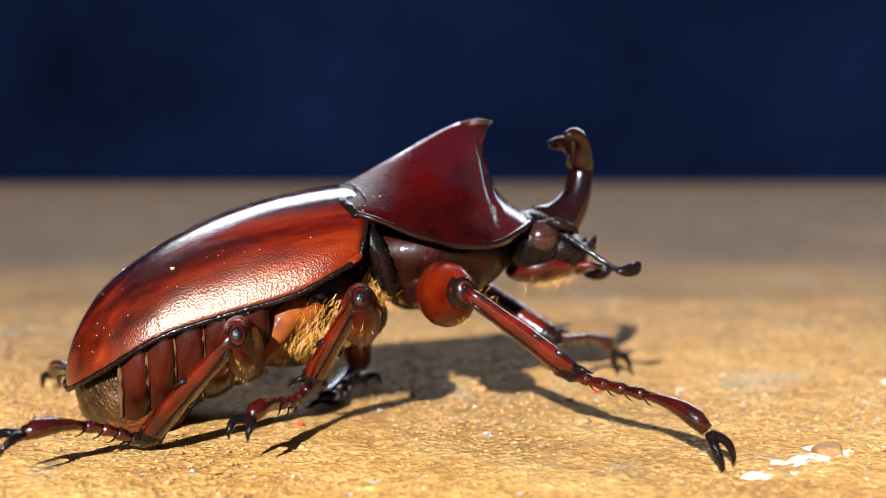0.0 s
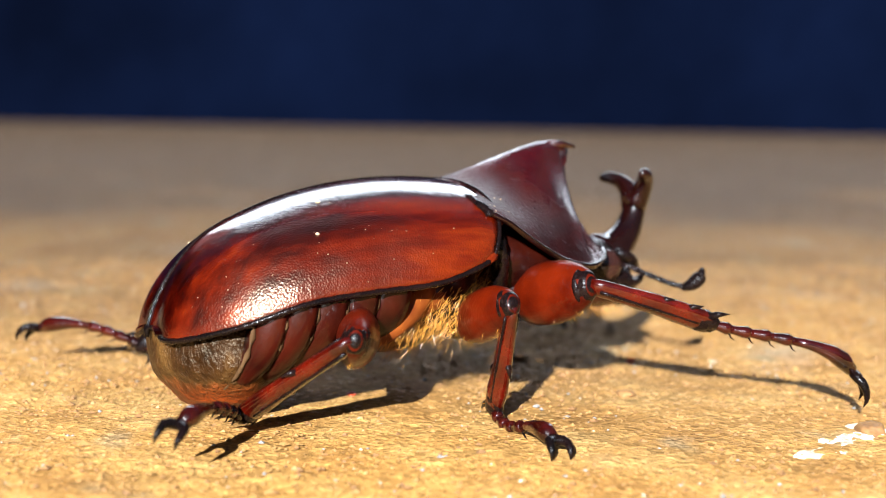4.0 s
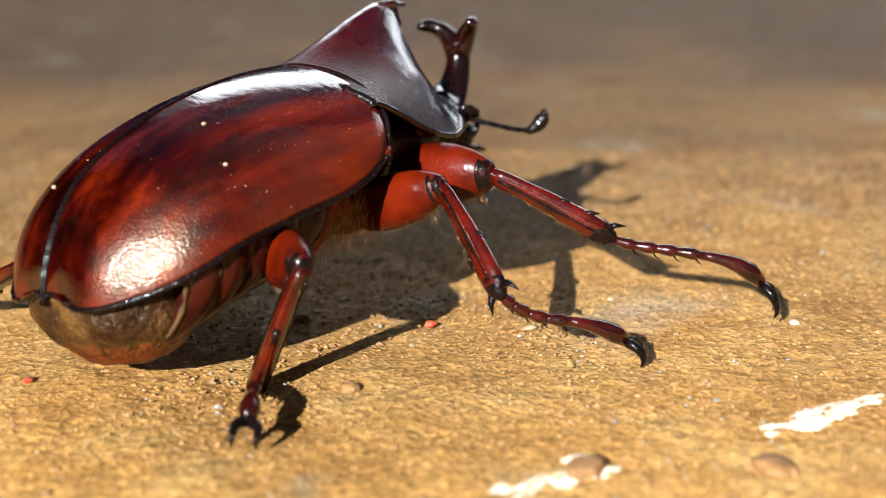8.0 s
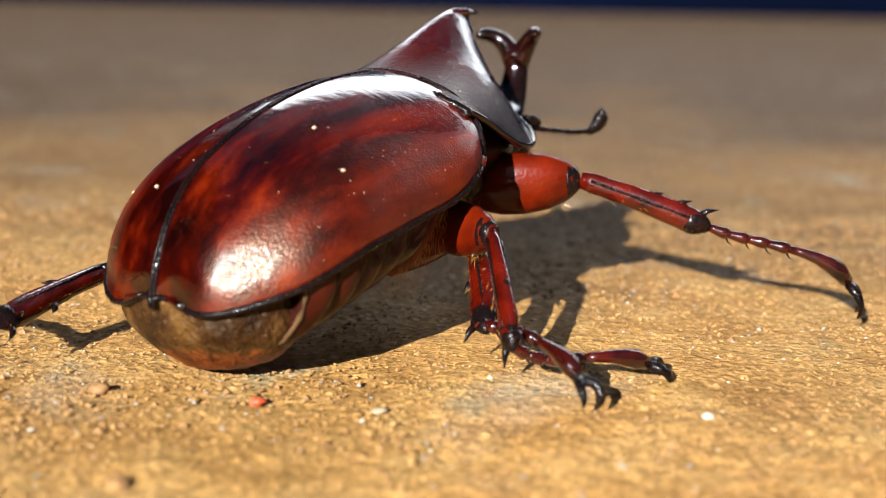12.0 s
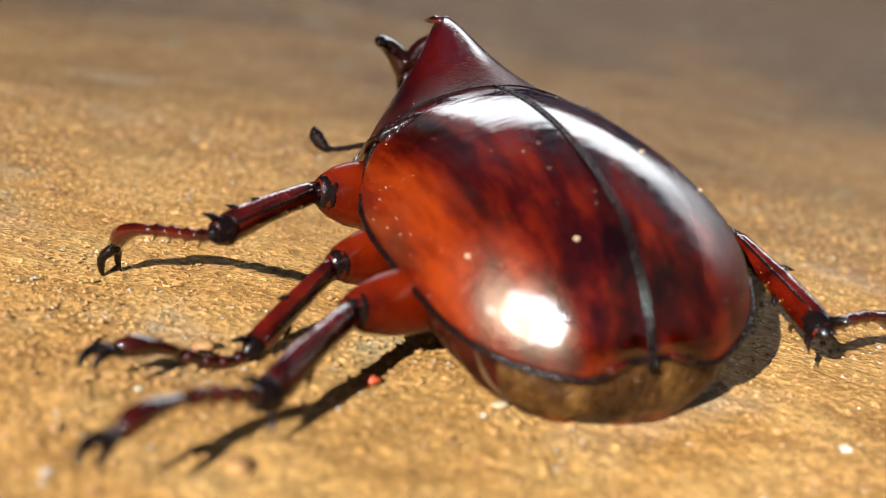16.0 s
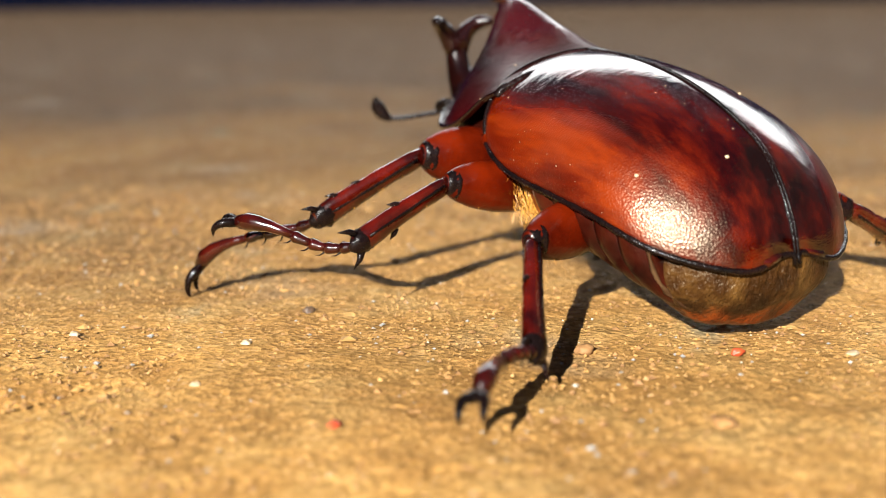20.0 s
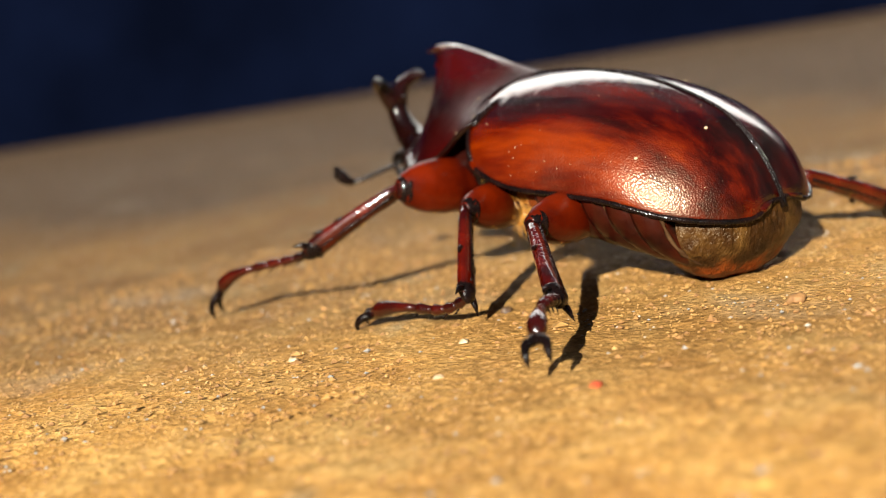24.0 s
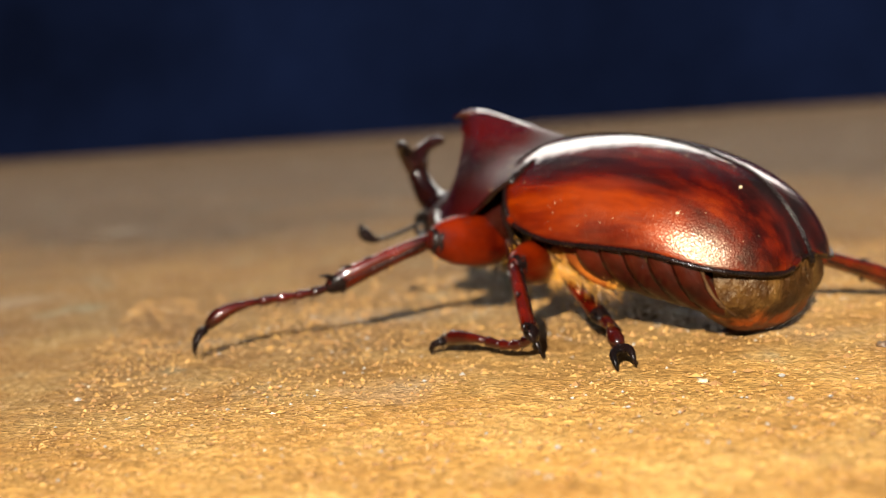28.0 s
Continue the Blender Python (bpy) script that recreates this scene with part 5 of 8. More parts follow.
    walk(femur, [
        (0, pose(0.00077, -0.00697, 0.00721, -2.5, -15.6, -93.3)), (0.5, pose(0.00069, -0.00668, 0.00728, -3.4, -11.1, -92.6)), (1, pose(0.00061, -0.00639, 0.00736, -3.6, 0.1, -98.6)),
        (1.5, pose(0.00058, -0.00646, 0.00734, -1.3, -1.8, -87.4)), (2, pose(0.00055, -0.00653, 0.00732, 1.0, -9.0, -85.4)), (2.5, pose(0.00064, -0.00643, 0.00735, 4.0, -11.4, -107.5)),
        (3, pose(0.00073, -0.00632, 0.00739, -0.0, -8.4, -89.7)), (3.5, pose(0.00082, -0.00622, 0.00742, -0.4, -8.5, -93.3)), (4, pose(0.00090, -0.00612, 0.00745, -0.7, -11.4, -97.3)),
        (4.5, pose(0.00099, -0.00601, 0.00749, -1.1, -13.0, -100.1)), (5, pose(0.00108, -0.00591, 0.00752, -2.0, -6.3, -100.8)), (5.5, pose(0.00080, -0.00630, 0.00743, 1.7, -22.1, -92.1)),
        (6, pose(0.00052, -0.00670, 0.00734, 3.4, -23.8, -81.5)), (6.5, pose(0.00044, -0.00658, 0.00749, 3.8, -29.5, -97.7)), (7, pose(0.00036, -0.00645, 0.00764, -2.7, 1.2, -100.6)),
        (7.5, pose(0.00089, -0.00604, 0.00764, -0.6, -12.8, -89.5)), (8, pose(0.00141, -0.00562, 0.00765, 2.2, -14.5, -87.8)), (8.5, pose(0.00135, -0.00532, 0.00762, 2.0, -19.0, -104.3)),
        (9, pose(0.00128, -0.00502, 0.00759, -3.5, -7.1, -102.2)), (9.5, pose(0.00121, -0.00536, 0.00756, 6.1, -11.8, -67.3)), (10, pose(0.00115, -0.00570, 0.00752, 15.0, -1.6, 0.9)),
        (10.5, pose(0.00094, -0.00579, 0.00756, 6.3, 4.1, -60.3)), (11, pose(0.00074, -0.00588, 0.00760, -2.4, 1.5, -100.0)), (11.5, pose(0.00112, -0.00548, 0.00751, -5.1, -4.4, -110.9)),
        (12, pose(0.00151, -0.00508, 0.00743, -7.7, -3.7, -117.3)), (12.5, pose(0.00227, -0.00466, 0.00736, -0.5, -8.5, -75.1)), (13, pose(0.00303, -0.00425, 0.00729, 9.1, -1.0, -54.3)),
        (13.5, pose(0.00253, -0.00437, 0.00737, 9.0, -2.1, -52.6)), (14, pose(0.00204, -0.00449, 0.00745, 8.7, -7.0, -51.4)), (14.5, pose(0.00154, -0.00462, 0.00753, 8.0, -13.3, -48.8)),
        (15, pose(0.00104, -0.00474, 0.00761, 7.4, -15.8, -47.4)), (15.5, pose(0.00055, -0.00486, 0.00769, 8.1, -14.1, -51.2)), (16, pose(0.00005, -0.00498, 0.00777, 9.1, -6.8, -57.6)),
        (16.5, pose(0.00060, -0.00527, 0.00783, 7.8, 1.2, -56.0)), (17, pose(0.00116, -0.00556, 0.00789, 6.8, -5.6, -60.4)), (17.5, pose(0.00131, -0.00565, 0.00772, 6.7, -5.7, -57.2)),
        (18, pose(0.00146, -0.00574, 0.00756, 7.2, -4.9, -59.9)), (18.5, pose(0.00127, -0.00571, 0.00736, 7.4, -13.6, -67.5)), (19, pose(0.00109, -0.00567, 0.00715, 5.1, -5.2, -60.0)),
        (19.5, pose(0.00104, -0.00571, 0.00747, 4.8, -6.9, -54.2)), (20, pose(0.00099, -0.00575, 0.00778, 5.9, -6.2, -60.5)), (20.5, pose(0.00085, -0.00574, 0.00785, 5.6, -6.3, -60.1)),
        (21, pose(0.00070, -0.00572, 0.00792, 5.4, -6.7, -60.3)), (21.5, pose(0.00056, -0.00571, 0.00798, 5.1, -7.9, -60.5)), (22, pose(0.00041, -0.00569, 0.00805, 4.8, -10.6, -59.8)),
        (22.5, pose(0.00026, -0.00567, 0.00812, 4.6, -10.4, -60.5)), (23, pose(0.00012, -0.00566, 0.00819, 4.5, -8.2, -61.4)), (23.5, pose(0.00042, -0.00548, 0.00812, 5.3, -2.3, -56.6)),
        (24, pose(0.00071, -0.00530, 0.00805, 6.8, -6.7, -59.8)), (24.5, pose(0.00079, -0.00534, 0.00810, 5.4, -4.7, -50.0)), (25, pose(0.00088, -0.00537, 0.00815, 6.1, -7.9, -60.5)),
        (25.5, pose(0.00055, -0.00498, 0.00815, 6.2, 5.8, -55.4)), (26, pose(0.00021, -0.00459, 0.00815, 6.6, -8.8, -59.7)), (26.5, pose(0.00046, -0.00492, 0.00818, 5.8, -3.5, -50.4)),
        (27, pose(0.00071, -0.00525, 0.00822, 6.8, -9.8, -58.1)), (27.5, pose(0.00092, -0.00545, 0.00807, 7.1, -1.7, -58.3)), (28, pose(0.00114, -0.00566, 0.00792, 7.4, -7.9, -59.1))])
    walk(tibia, [
        (0, pose(0.00025, -0.01596, 0.00973, -73.1, 37.8, 122.0)), (0.5, pose(0.00027, -0.01599, 0.00912, -101.1, 48.5, 117.2)), (1, pose(-0.00081, -0.01577, 0.00735, -137.2, 50.8, 102.2)),
        (1.5, pose(0.00102, -0.01595, 0.00764, -175.4, 52.6, 88.7)), (2, pose(0.00130, -0.01583, 0.00880, -227.0, 68.2, 61.8)), (2.5, pose(-0.00216, -0.01531, 0.00923, -235.3, 84.1, 49.6)),
        (3, pose(0.00077, -0.01572, 0.00878, -215.2, 64.9, 66.0)), (3.5, pose(0.00027, -0.01560, 0.00882, -208.5, 62.0, 69.0)), (4, pose(-0.00028, -0.01536, 0.00932, -202.9, 59.9, 70.6)),
        (4.5, pose(-0.00063, -0.01513, 0.00963, -197.3, 58.8, 72.4)), (5, pose(-0.00072, -0.01530, 0.00859, -192.1, 54.9, 74.0)), (5.5, pose(0.00048, -0.01510, 0.01101, -222.6, 86.9, 47.3)),
        (6, pose(0.00180, -0.01528, 0.01116, -188.6, 133.9, 85.0)), (6.5, pose(-0.00067, -0.01477, 0.01217, -151.5, 111.3, 129.0)), (7, pose(-0.00138, -0.01584, 0.00744, -83.2, 128.9, 205.6)),
        (7.5, pose(0.00097, -0.01530, 0.00975, -136.5, 108.0, 141.7)), (8, pose(0.00177, -0.01481, 0.01004, -193.1, 131.6, 73.9)), (8.5, pose(-0.00087, -0.01403, 0.01071, -175.2, 111.7, 91.6)),
        (9, pose(-0.00073, -0.01432, 0.00879, -251.9, 78.5, 14.5)), (9.5, pose(0.00481, -0.01394, 0.00949, -302.4, 113.7, -20.9)), (10, pose(0.01014, -0.00556, 0.00777, -261.6, 143.2, 44.6)),
        (10.5, pose(0.00564, -0.01402, 0.00688, -253.0, 138.1, 19.6)), (11, pose(-0.00093, -0.01531, 0.00734, -202.8, 128.5, 53.8)), (11.5, pose(-0.00226, -0.01433, 0.00824, -200.0, 127.6, 49.1)),
        (12, pose(-0.00290, -0.01361, 0.00805, -198.3, 139.7, 42.5)), (12.5, pose(0.00468, -0.01375, 0.00877, -225.4, 118.6, 40.6)), (13, pose(0.00857, -0.01196, 0.00746, -203.0, 127.2, 96.9)),
        (13.5, pose(0.00830, -0.01191, 0.00772, -204.2, 128.2, 94.4)), (14, pose(0.00792, -0.01186, 0.00861, -209.8, 130.0, 86.1)), (14.5, pose(0.00763, -0.01157, 0.00972, -217.4, 135.5, 74.9)),
        (15, pose(0.00724, -0.01146, 0.01019, -223.3, 141.8, 65.6)), (15.5, pose(0.00632, -0.01204, 0.01000, -225.4, 141.4, 61.7)), (16, pose(0.00511, -0.01293, 0.00890, -223.1, 132.6, 64.1)),
        (16.5, pose(0.00592, -0.01314, 0.00763, -215.1, 133.0, 74.8)), (17, pose(0.00583, -0.01378, 0.00881, -220.1, 126.0, 68.1)), (17.5, pose(0.00643, -0.01360, 0.00867, -220.7, 124.6, 67.6)),
        (18, pose(0.00621, -0.01392, 0.00837, -220.3, 126.3, 68.4)), (18.5, pose(0.00481, -0.01424, 0.00959, -226.6, 122.3, 60.9)), (19, pose(0.00582, -0.01385, 0.00802, -221.9, 128.0, 66.8)),
        (19.5, pose(0.00656, -0.01336, 0.00861, -214.2, 127.9, 75.8)), (20, pose(0.00564, -0.01396, 0.00882, -220.0, 127.7, 67.7)), (20.5, pose(0.00555, -0.01392, 0.00888, -219.6, 128.0, 68.0)),
        (21, pose(0.00537, -0.01392, 0.00902, -219.5, 128.3, 67.8)), (21.5, pose(0.00518, -0.01390, 0.00930, -219.7, 128.8, 67.3)), (22, pose(0.00511, -0.01376, 0.00980, -220.4, 130.3, 66.1)),
        (22.5, pose(0.00487, -0.01381, 0.00983, -220.0, 130.2, 66.3)), (23, pose(0.00461, -0.01390, 0.00955, -218.9, 129.6, 67.5)), (23.5, pose(0.00565, -0.01340, 0.00851, -222.3, 124.0, 64.2)),
        (24, pose(0.00545, -0.01345, 0.00915, -218.6, 126.9, 69.7)), (24.5, pose(0.00688, -0.01259, 0.00888, -216.1, 130.6, 72.3)), (25, pose(0.00550, -0.01356, 0.00947, -217.1, 129.7, 70.4)),
        (25.5, pose(0.00591, -0.01276, 0.00719, -225.9, 131.1, 58.7)), (26, pose(0.00494, -0.01267, 0.00960, -220.4, 131.3, 65.7)), (26.5, pose(0.00650, -0.01223, 0.00877, -209.8, 137.0, 80.7)),
        (27, pose(0.00564, -0.01319, 0.00984, -220.6, 133.6, 65.7)), (27.5, pose(0.00591, -0.01354, 0.00836, -214.0, 135.3, 75.2)), (28, pose(0.00596, -0.01372, 0.00924, -219.1, 129.0, 68.5))])
    walk(tarsus, [
        (0, pose(-0.00394, -0.00925, 0.00359, -12.8, 12.6, -120.4)), (0.5, pose(-0.00269, -0.01021, 0.00178, -8.6, 10.7, -109.7)), (1, pose(-0.00211, -0.00969, -0.00027, -5.0, 6.4, -99.6)),
        (1.5, pose(0.00116, -0.00999, -0.00014, -2.6, 8.5, -94.1)), (2, pose(0.00304, -0.01259, -0.00038, -0.2, 6.5, -89.3)), (2.5, pose(-0.00151, -0.01454, -0.00052, -1.1, 5.7, -95.9)),
        (3, pose(0.00246, -0.01192, -0.00009, -0.9, 7.4, -92.1)), (3.5, pose(0.00192, -0.01130, 0.00017, -1.4, 8.1, -94.7)), (4, pose(0.00135, -0.01072, 0.00084, -2.0, 10.8, -97.2)),
        (4.5, pose(0.00090, -0.01028, 0.00125, -2.5, 12.1, -99.1)), (5, pose(0.00080, -0.01001, 0.00073, -2.8, 9.7, -100.1)), (5.5, pose(0.00084, -0.01471, 0.00122, -1.6, 14.0, -96.0)),
        (6, pose(0.00122, -0.02203, 0.00412, 0.6, 15.2, -88.6)), (6.5, pose(0.00156, -0.01753, 0.00304, -1.7, 8.0, -93.9)), (7, pose(0.00412, -0.01320, -0.00013, -3.8, 6.0, -100.5)),
        (7.5, pose(0.00335, -0.01717, 0.00043, 2.5, 24.8, -73.4)), (8, pose(-0.00004, -0.02107, 0.00270, 17.7, 32.7, -40.2)), (8.5, pose(-0.00077, -0.01764, 0.00160, 5.2, 19.6, -67.8)),
        (9, pose(0.00110, -0.01385, -0.00051, 0.2, 6.5, -89.4)), (9.5, pose(0.00113, -0.01254, 0.00052, -3.4, 12.0, -101.9)), (10, pose(0.00428, -0.01133, 0.00161, -7.1, 14.6, -111.3)),
        (10.5, pose(-0.00124, -0.01647, 0.00033, 3.2, 16.5, -78.4)), (11, pose(-0.00459, -0.02032, -0.00043, 17.1, 18.6, -38.1)), (11.5, pose(-0.00618, -0.01885, 0.00048, 17.2, 15.6, -36.7)),
        (12, pose(-0.00851, -0.01877, 0.00159, 16.1, 18.7, -39.1)), (12.5, pose(0.00111, -0.01680, 0.00017, 10.3, 12.3, -54.4)), (13, pose(0.00928, -0.01786, -0.00038, 5.7, 5.2, -73.3)),
        (13.5, pose(0.00877, -0.01795, 0.00002, 6.4, 6.5, -72.3)), (14, pose(0.00749, -0.01814, 0.00109, 7.3, 5.7, -69.5)), (14.5, pose(0.00582, -0.01831, 0.00285, 8.3, 3.3, -65.9)),
        (15, pose(0.00405, -0.01848, 0.00413, 9.3, 1.6, -62.4)), (15.5, pose(0.00268, -0.01878, 0.00388, 10.2, 2.6, -59.9)), (16, pose(0.00222, -0.01888, 0.00171, 11.0, 7.0, -58.7)),
        (16.5, pose(0.00417, -0.01960, 0.00047, 9.7, 4.7, -61.4)), (17, pose(0.00368, -0.01910, 0.00090, 8.7, 4.2, -62.0)), (17.5, pose(0.00431, -0.01874, 0.00060, 9.0, 10.1, -60.6)),
        (18, pose(0.00408, -0.01930, 0.00050, 9.0, 14.3, -60.8)), (18.5, pose(0.00226, -0.01881, 0.00131, 8.4, 13.6, -59.5)), (19, pose(0.00344, -0.01939, 0.00033, 6.9, 13.9, -61.7)),
        (19.5, pose(0.00508, -0.01919, 0.00088, 7.7, 9.6, -59.7)), (20, pose(0.00338, -0.01950, 0.00109, 7.7, 9.2, -61.9)), (20.5, pose(0.00329, -0.01951, 0.00116, 7.5, 8.6, -62.0)),
        (21, pose(0.00308, -0.01954, 0.00133, 7.3, 5.6, -62.1)), (21.5, pose(0.00281, -0.01957, 0.00166, 7.2, 0.9, -62.0)), (22, pose(0.00254, -0.01955, 0.00232, 7.0, -0.9, -62.1)),
        (22.5, pose(0.00233, -0.01959, 0.00234, 6.8, -0.9, -62.3)), (23, pose(0.00223, -0.01965, 0.00201, 6.6, 2.7, -62.7)), (23.5, pose(0.00327, -0.01833, 0.00038, 7.7, 6.2, -62.1)),
        (24, pose(0.00341, -0.01895, 0.00133, 8.8, 5.3, -61.0)), (24.5, pose(0.00493, -0.01866, 0.00143, 8.1, 11.4, -62.8)), (25, pose(0.00340, -0.01944, 0.00194, 7.9, 15.8, -61.7)),
        (25.5, pose(0.00256, -0.01827, -0.00020, 7.8, 13.5, -63.9)), (26, pose(0.00228, -0.01856, 0.00227, 8.6, 0.9, -61.9)), (26.5, pose(0.00534, -0.01930, 0.00209, 8.7, 1.6, -58.9)),
        (27, pose(0.00287, -0.01933, 0.00277, 8.7, 0.6, -60.1)), (27.5, pose(0.00413, -0.02028, 0.00147, 9.0, 1.1, -59.1)), (28, pose(0.00371, -0.01944, 0.00164, 9.3, 2.8, -60.7))])
    femur, tibia, tarsus = LEGS["R3"]
    walk(femur, [
        (0, pose(-0.00874, -0.00751, 0.00628, -1.7, -10.9, -91.5)), (0.5, pose(-0.00881, -0.00727, 0.00631, -4.2, -10.4, -94.3)), (1, pose(-0.00888, -0.00703, 0.00634, -5.6, -10.0, -103.1)),
        (1.5, pose(-0.00891, -0.00713, 0.00630, -4.9, -6.3, -104.1)), (2, pose(-0.00893, -0.00723, 0.00626, -4.4, -5.9, -104.1)), (2.5, pose(-0.00884, -0.00709, 0.00627, -3.1, -11.8, -118.2)),
        (3, pose(-0.00875, -0.00695, 0.00627, -5.5, -6.4, -106.1)), (3.5, pose(-0.00866, -0.00682, 0.00628, -5.6, -2.8, -112.8)), (4, pose(-0.00858, -0.00668, 0.00629, -6.1, -0.9, -117.4)),
        (4.5, pose(-0.00849, -0.00654, 0.00629, -6.7, 0.2, -120.5)), (5, pose(-0.00840, -0.00640, 0.00630, -7.3, 0.5, -121.5)), (5.5, pose(-0.00868, -0.00689, 0.00624, -5.2, 0.5, -118.3)),
        (6, pose(-0.00895, -0.00739, 0.00618, -3.8, -6.6, -103.8)), (6.5, pose(-0.00903, -0.00720, 0.00634, -4.7, -17.6, -104.5)), (7, pose(-0.00912, -0.00700, 0.00651, -5.1, -11.0, -107.3)),
        (7.5, pose(-0.00859, -0.00648, 0.00647, -6.8, -7.7, -106.2)), (8, pose(-0.00806, -0.00597, 0.00642, -6.8, -4.7, -119.5)), (8.5, pose(-0.00813, -0.00576, 0.00646, -7.8, -5.6, -127.7)),
        (9, pose(-0.00820, -0.00556, 0.00650, -9.6, -0.7, -126.9)), (9.5, pose(-0.00828, -0.00584, 0.00647, -2.1, -14.1, -117.2)), (10, pose(-0.00835, -0.00613, 0.00645, -0.7, -20.9, -92.8)),
        (10.5, pose(-0.00855, -0.00627, 0.00645, -2.1, -13.5, -111.8)), (11, pose(-0.00874, -0.00640, 0.00645, -7.9, -4.5, -119.9)), (11.5, pose(-0.00836, -0.00603, 0.00642, 4.2, -17.6, -64.1)),
        (12, pose(-0.00798, -0.00566, 0.00639, 15.5, -8.1, -15.1)), (12.5, pose(-0.00722, -0.00525, 0.00632, 16.3, 8.9, -16.7)), (13, pose(-0.00647, -0.00483, 0.00626, 13.9, 21.4, -29.0)),
        (13.5, pose(-0.00696, -0.00497, 0.00632, 13.0, 18.5, -29.2)), (14, pose(-0.00745, -0.00511, 0.00638, 9.6, 12.8, -37.4)), (14.5, pose(-0.00795, -0.00525, 0.00645, 6.3, 4.5, -49.8)),
        (15, pose(-0.00844, -0.00539, 0.00651, 4.9, -4.0, -62.6)), (15.5, pose(-0.00893, -0.00553, 0.00657, 5.0, -9.4, -71.8)), (16, pose(-0.00942, -0.00567, 0.00663, 4.8, -10.8, -74.2)),
        (16.5, pose(-0.00887, -0.00597, 0.00677, -4.4, -15.1, -85.2)), (17, pose(-0.00833, -0.00628, 0.00691, -11.7, 4.1, -142.7)), (17.5, pose(-0.00817, -0.00639, 0.00675, -9.2, -3.9, -131.2)),
        (18, pose(-0.00802, -0.00649, 0.00658, -8.3, -9.2, -117.9)), (18.5, pose(-0.00822, -0.00644, 0.00652, -7.5, -29.4, -109.9)), (19, pose(-0.00843, -0.00639, 0.00646, -5.5, 2.0, -103.2)),
        (19.5, pose(-0.00847, -0.00640, 0.00668, -11.1, -17.6, -93.5)), (20, pose(-0.00851, -0.00641, 0.00689, -9.5, -0.4, -130.2)), (20.5, pose(-0.00866, -0.00637, 0.00697, -8.5, -3.6, -133.0)),
        (21, pose(-0.00881, -0.00634, 0.00704, -6.2, -15.3, -134.1)), (21.5, pose(-0.00895, -0.00630, 0.00712, -8.8, -21.3, -103.5)), (22, pose(-0.00910, -0.00627, 0.00720, -5.6, -3.8, -94.4)),
        (22.5, pose(-0.00925, -0.00624, 0.00727, -3.9, 3.1, -99.6)), (23, pose(-0.00940, -0.00620, 0.00735, -3.2, 5.1, -102.2)), (23.5, pose(-0.00908, -0.00615, 0.00717, -6.9, -4.1, -103.6)),
        (24, pose(-0.00876, -0.00611, 0.00699, -11.0, 4.4, -143.8)), (24.5, pose(-0.00868, -0.00608, 0.00706, -11.3, 3.3, -153.1)), (25, pose(-0.00861, -0.00604, 0.00713, -10.6, 11.3, -150.3)),
        (25.5, pose(-0.00894, -0.00562, 0.00712, -11.2, 8.5, -152.9)), (26, pose(-0.00928, -0.00519, 0.00711, -9.8, 8.7, -142.8)), (26.5, pose(-0.00902, -0.00559, 0.00713, -7.7, 12.5, -134.2)),
        (27, pose(-0.00877, -0.00598, 0.00715, -10.0, 13.3, -147.1)), (27.5, pose(-0.00854, -0.00621, 0.00696, -8.2, 15.8, -138.9)), (28, pose(-0.00832, -0.00644, 0.00678, -11.4, 10.9, -151.2))])
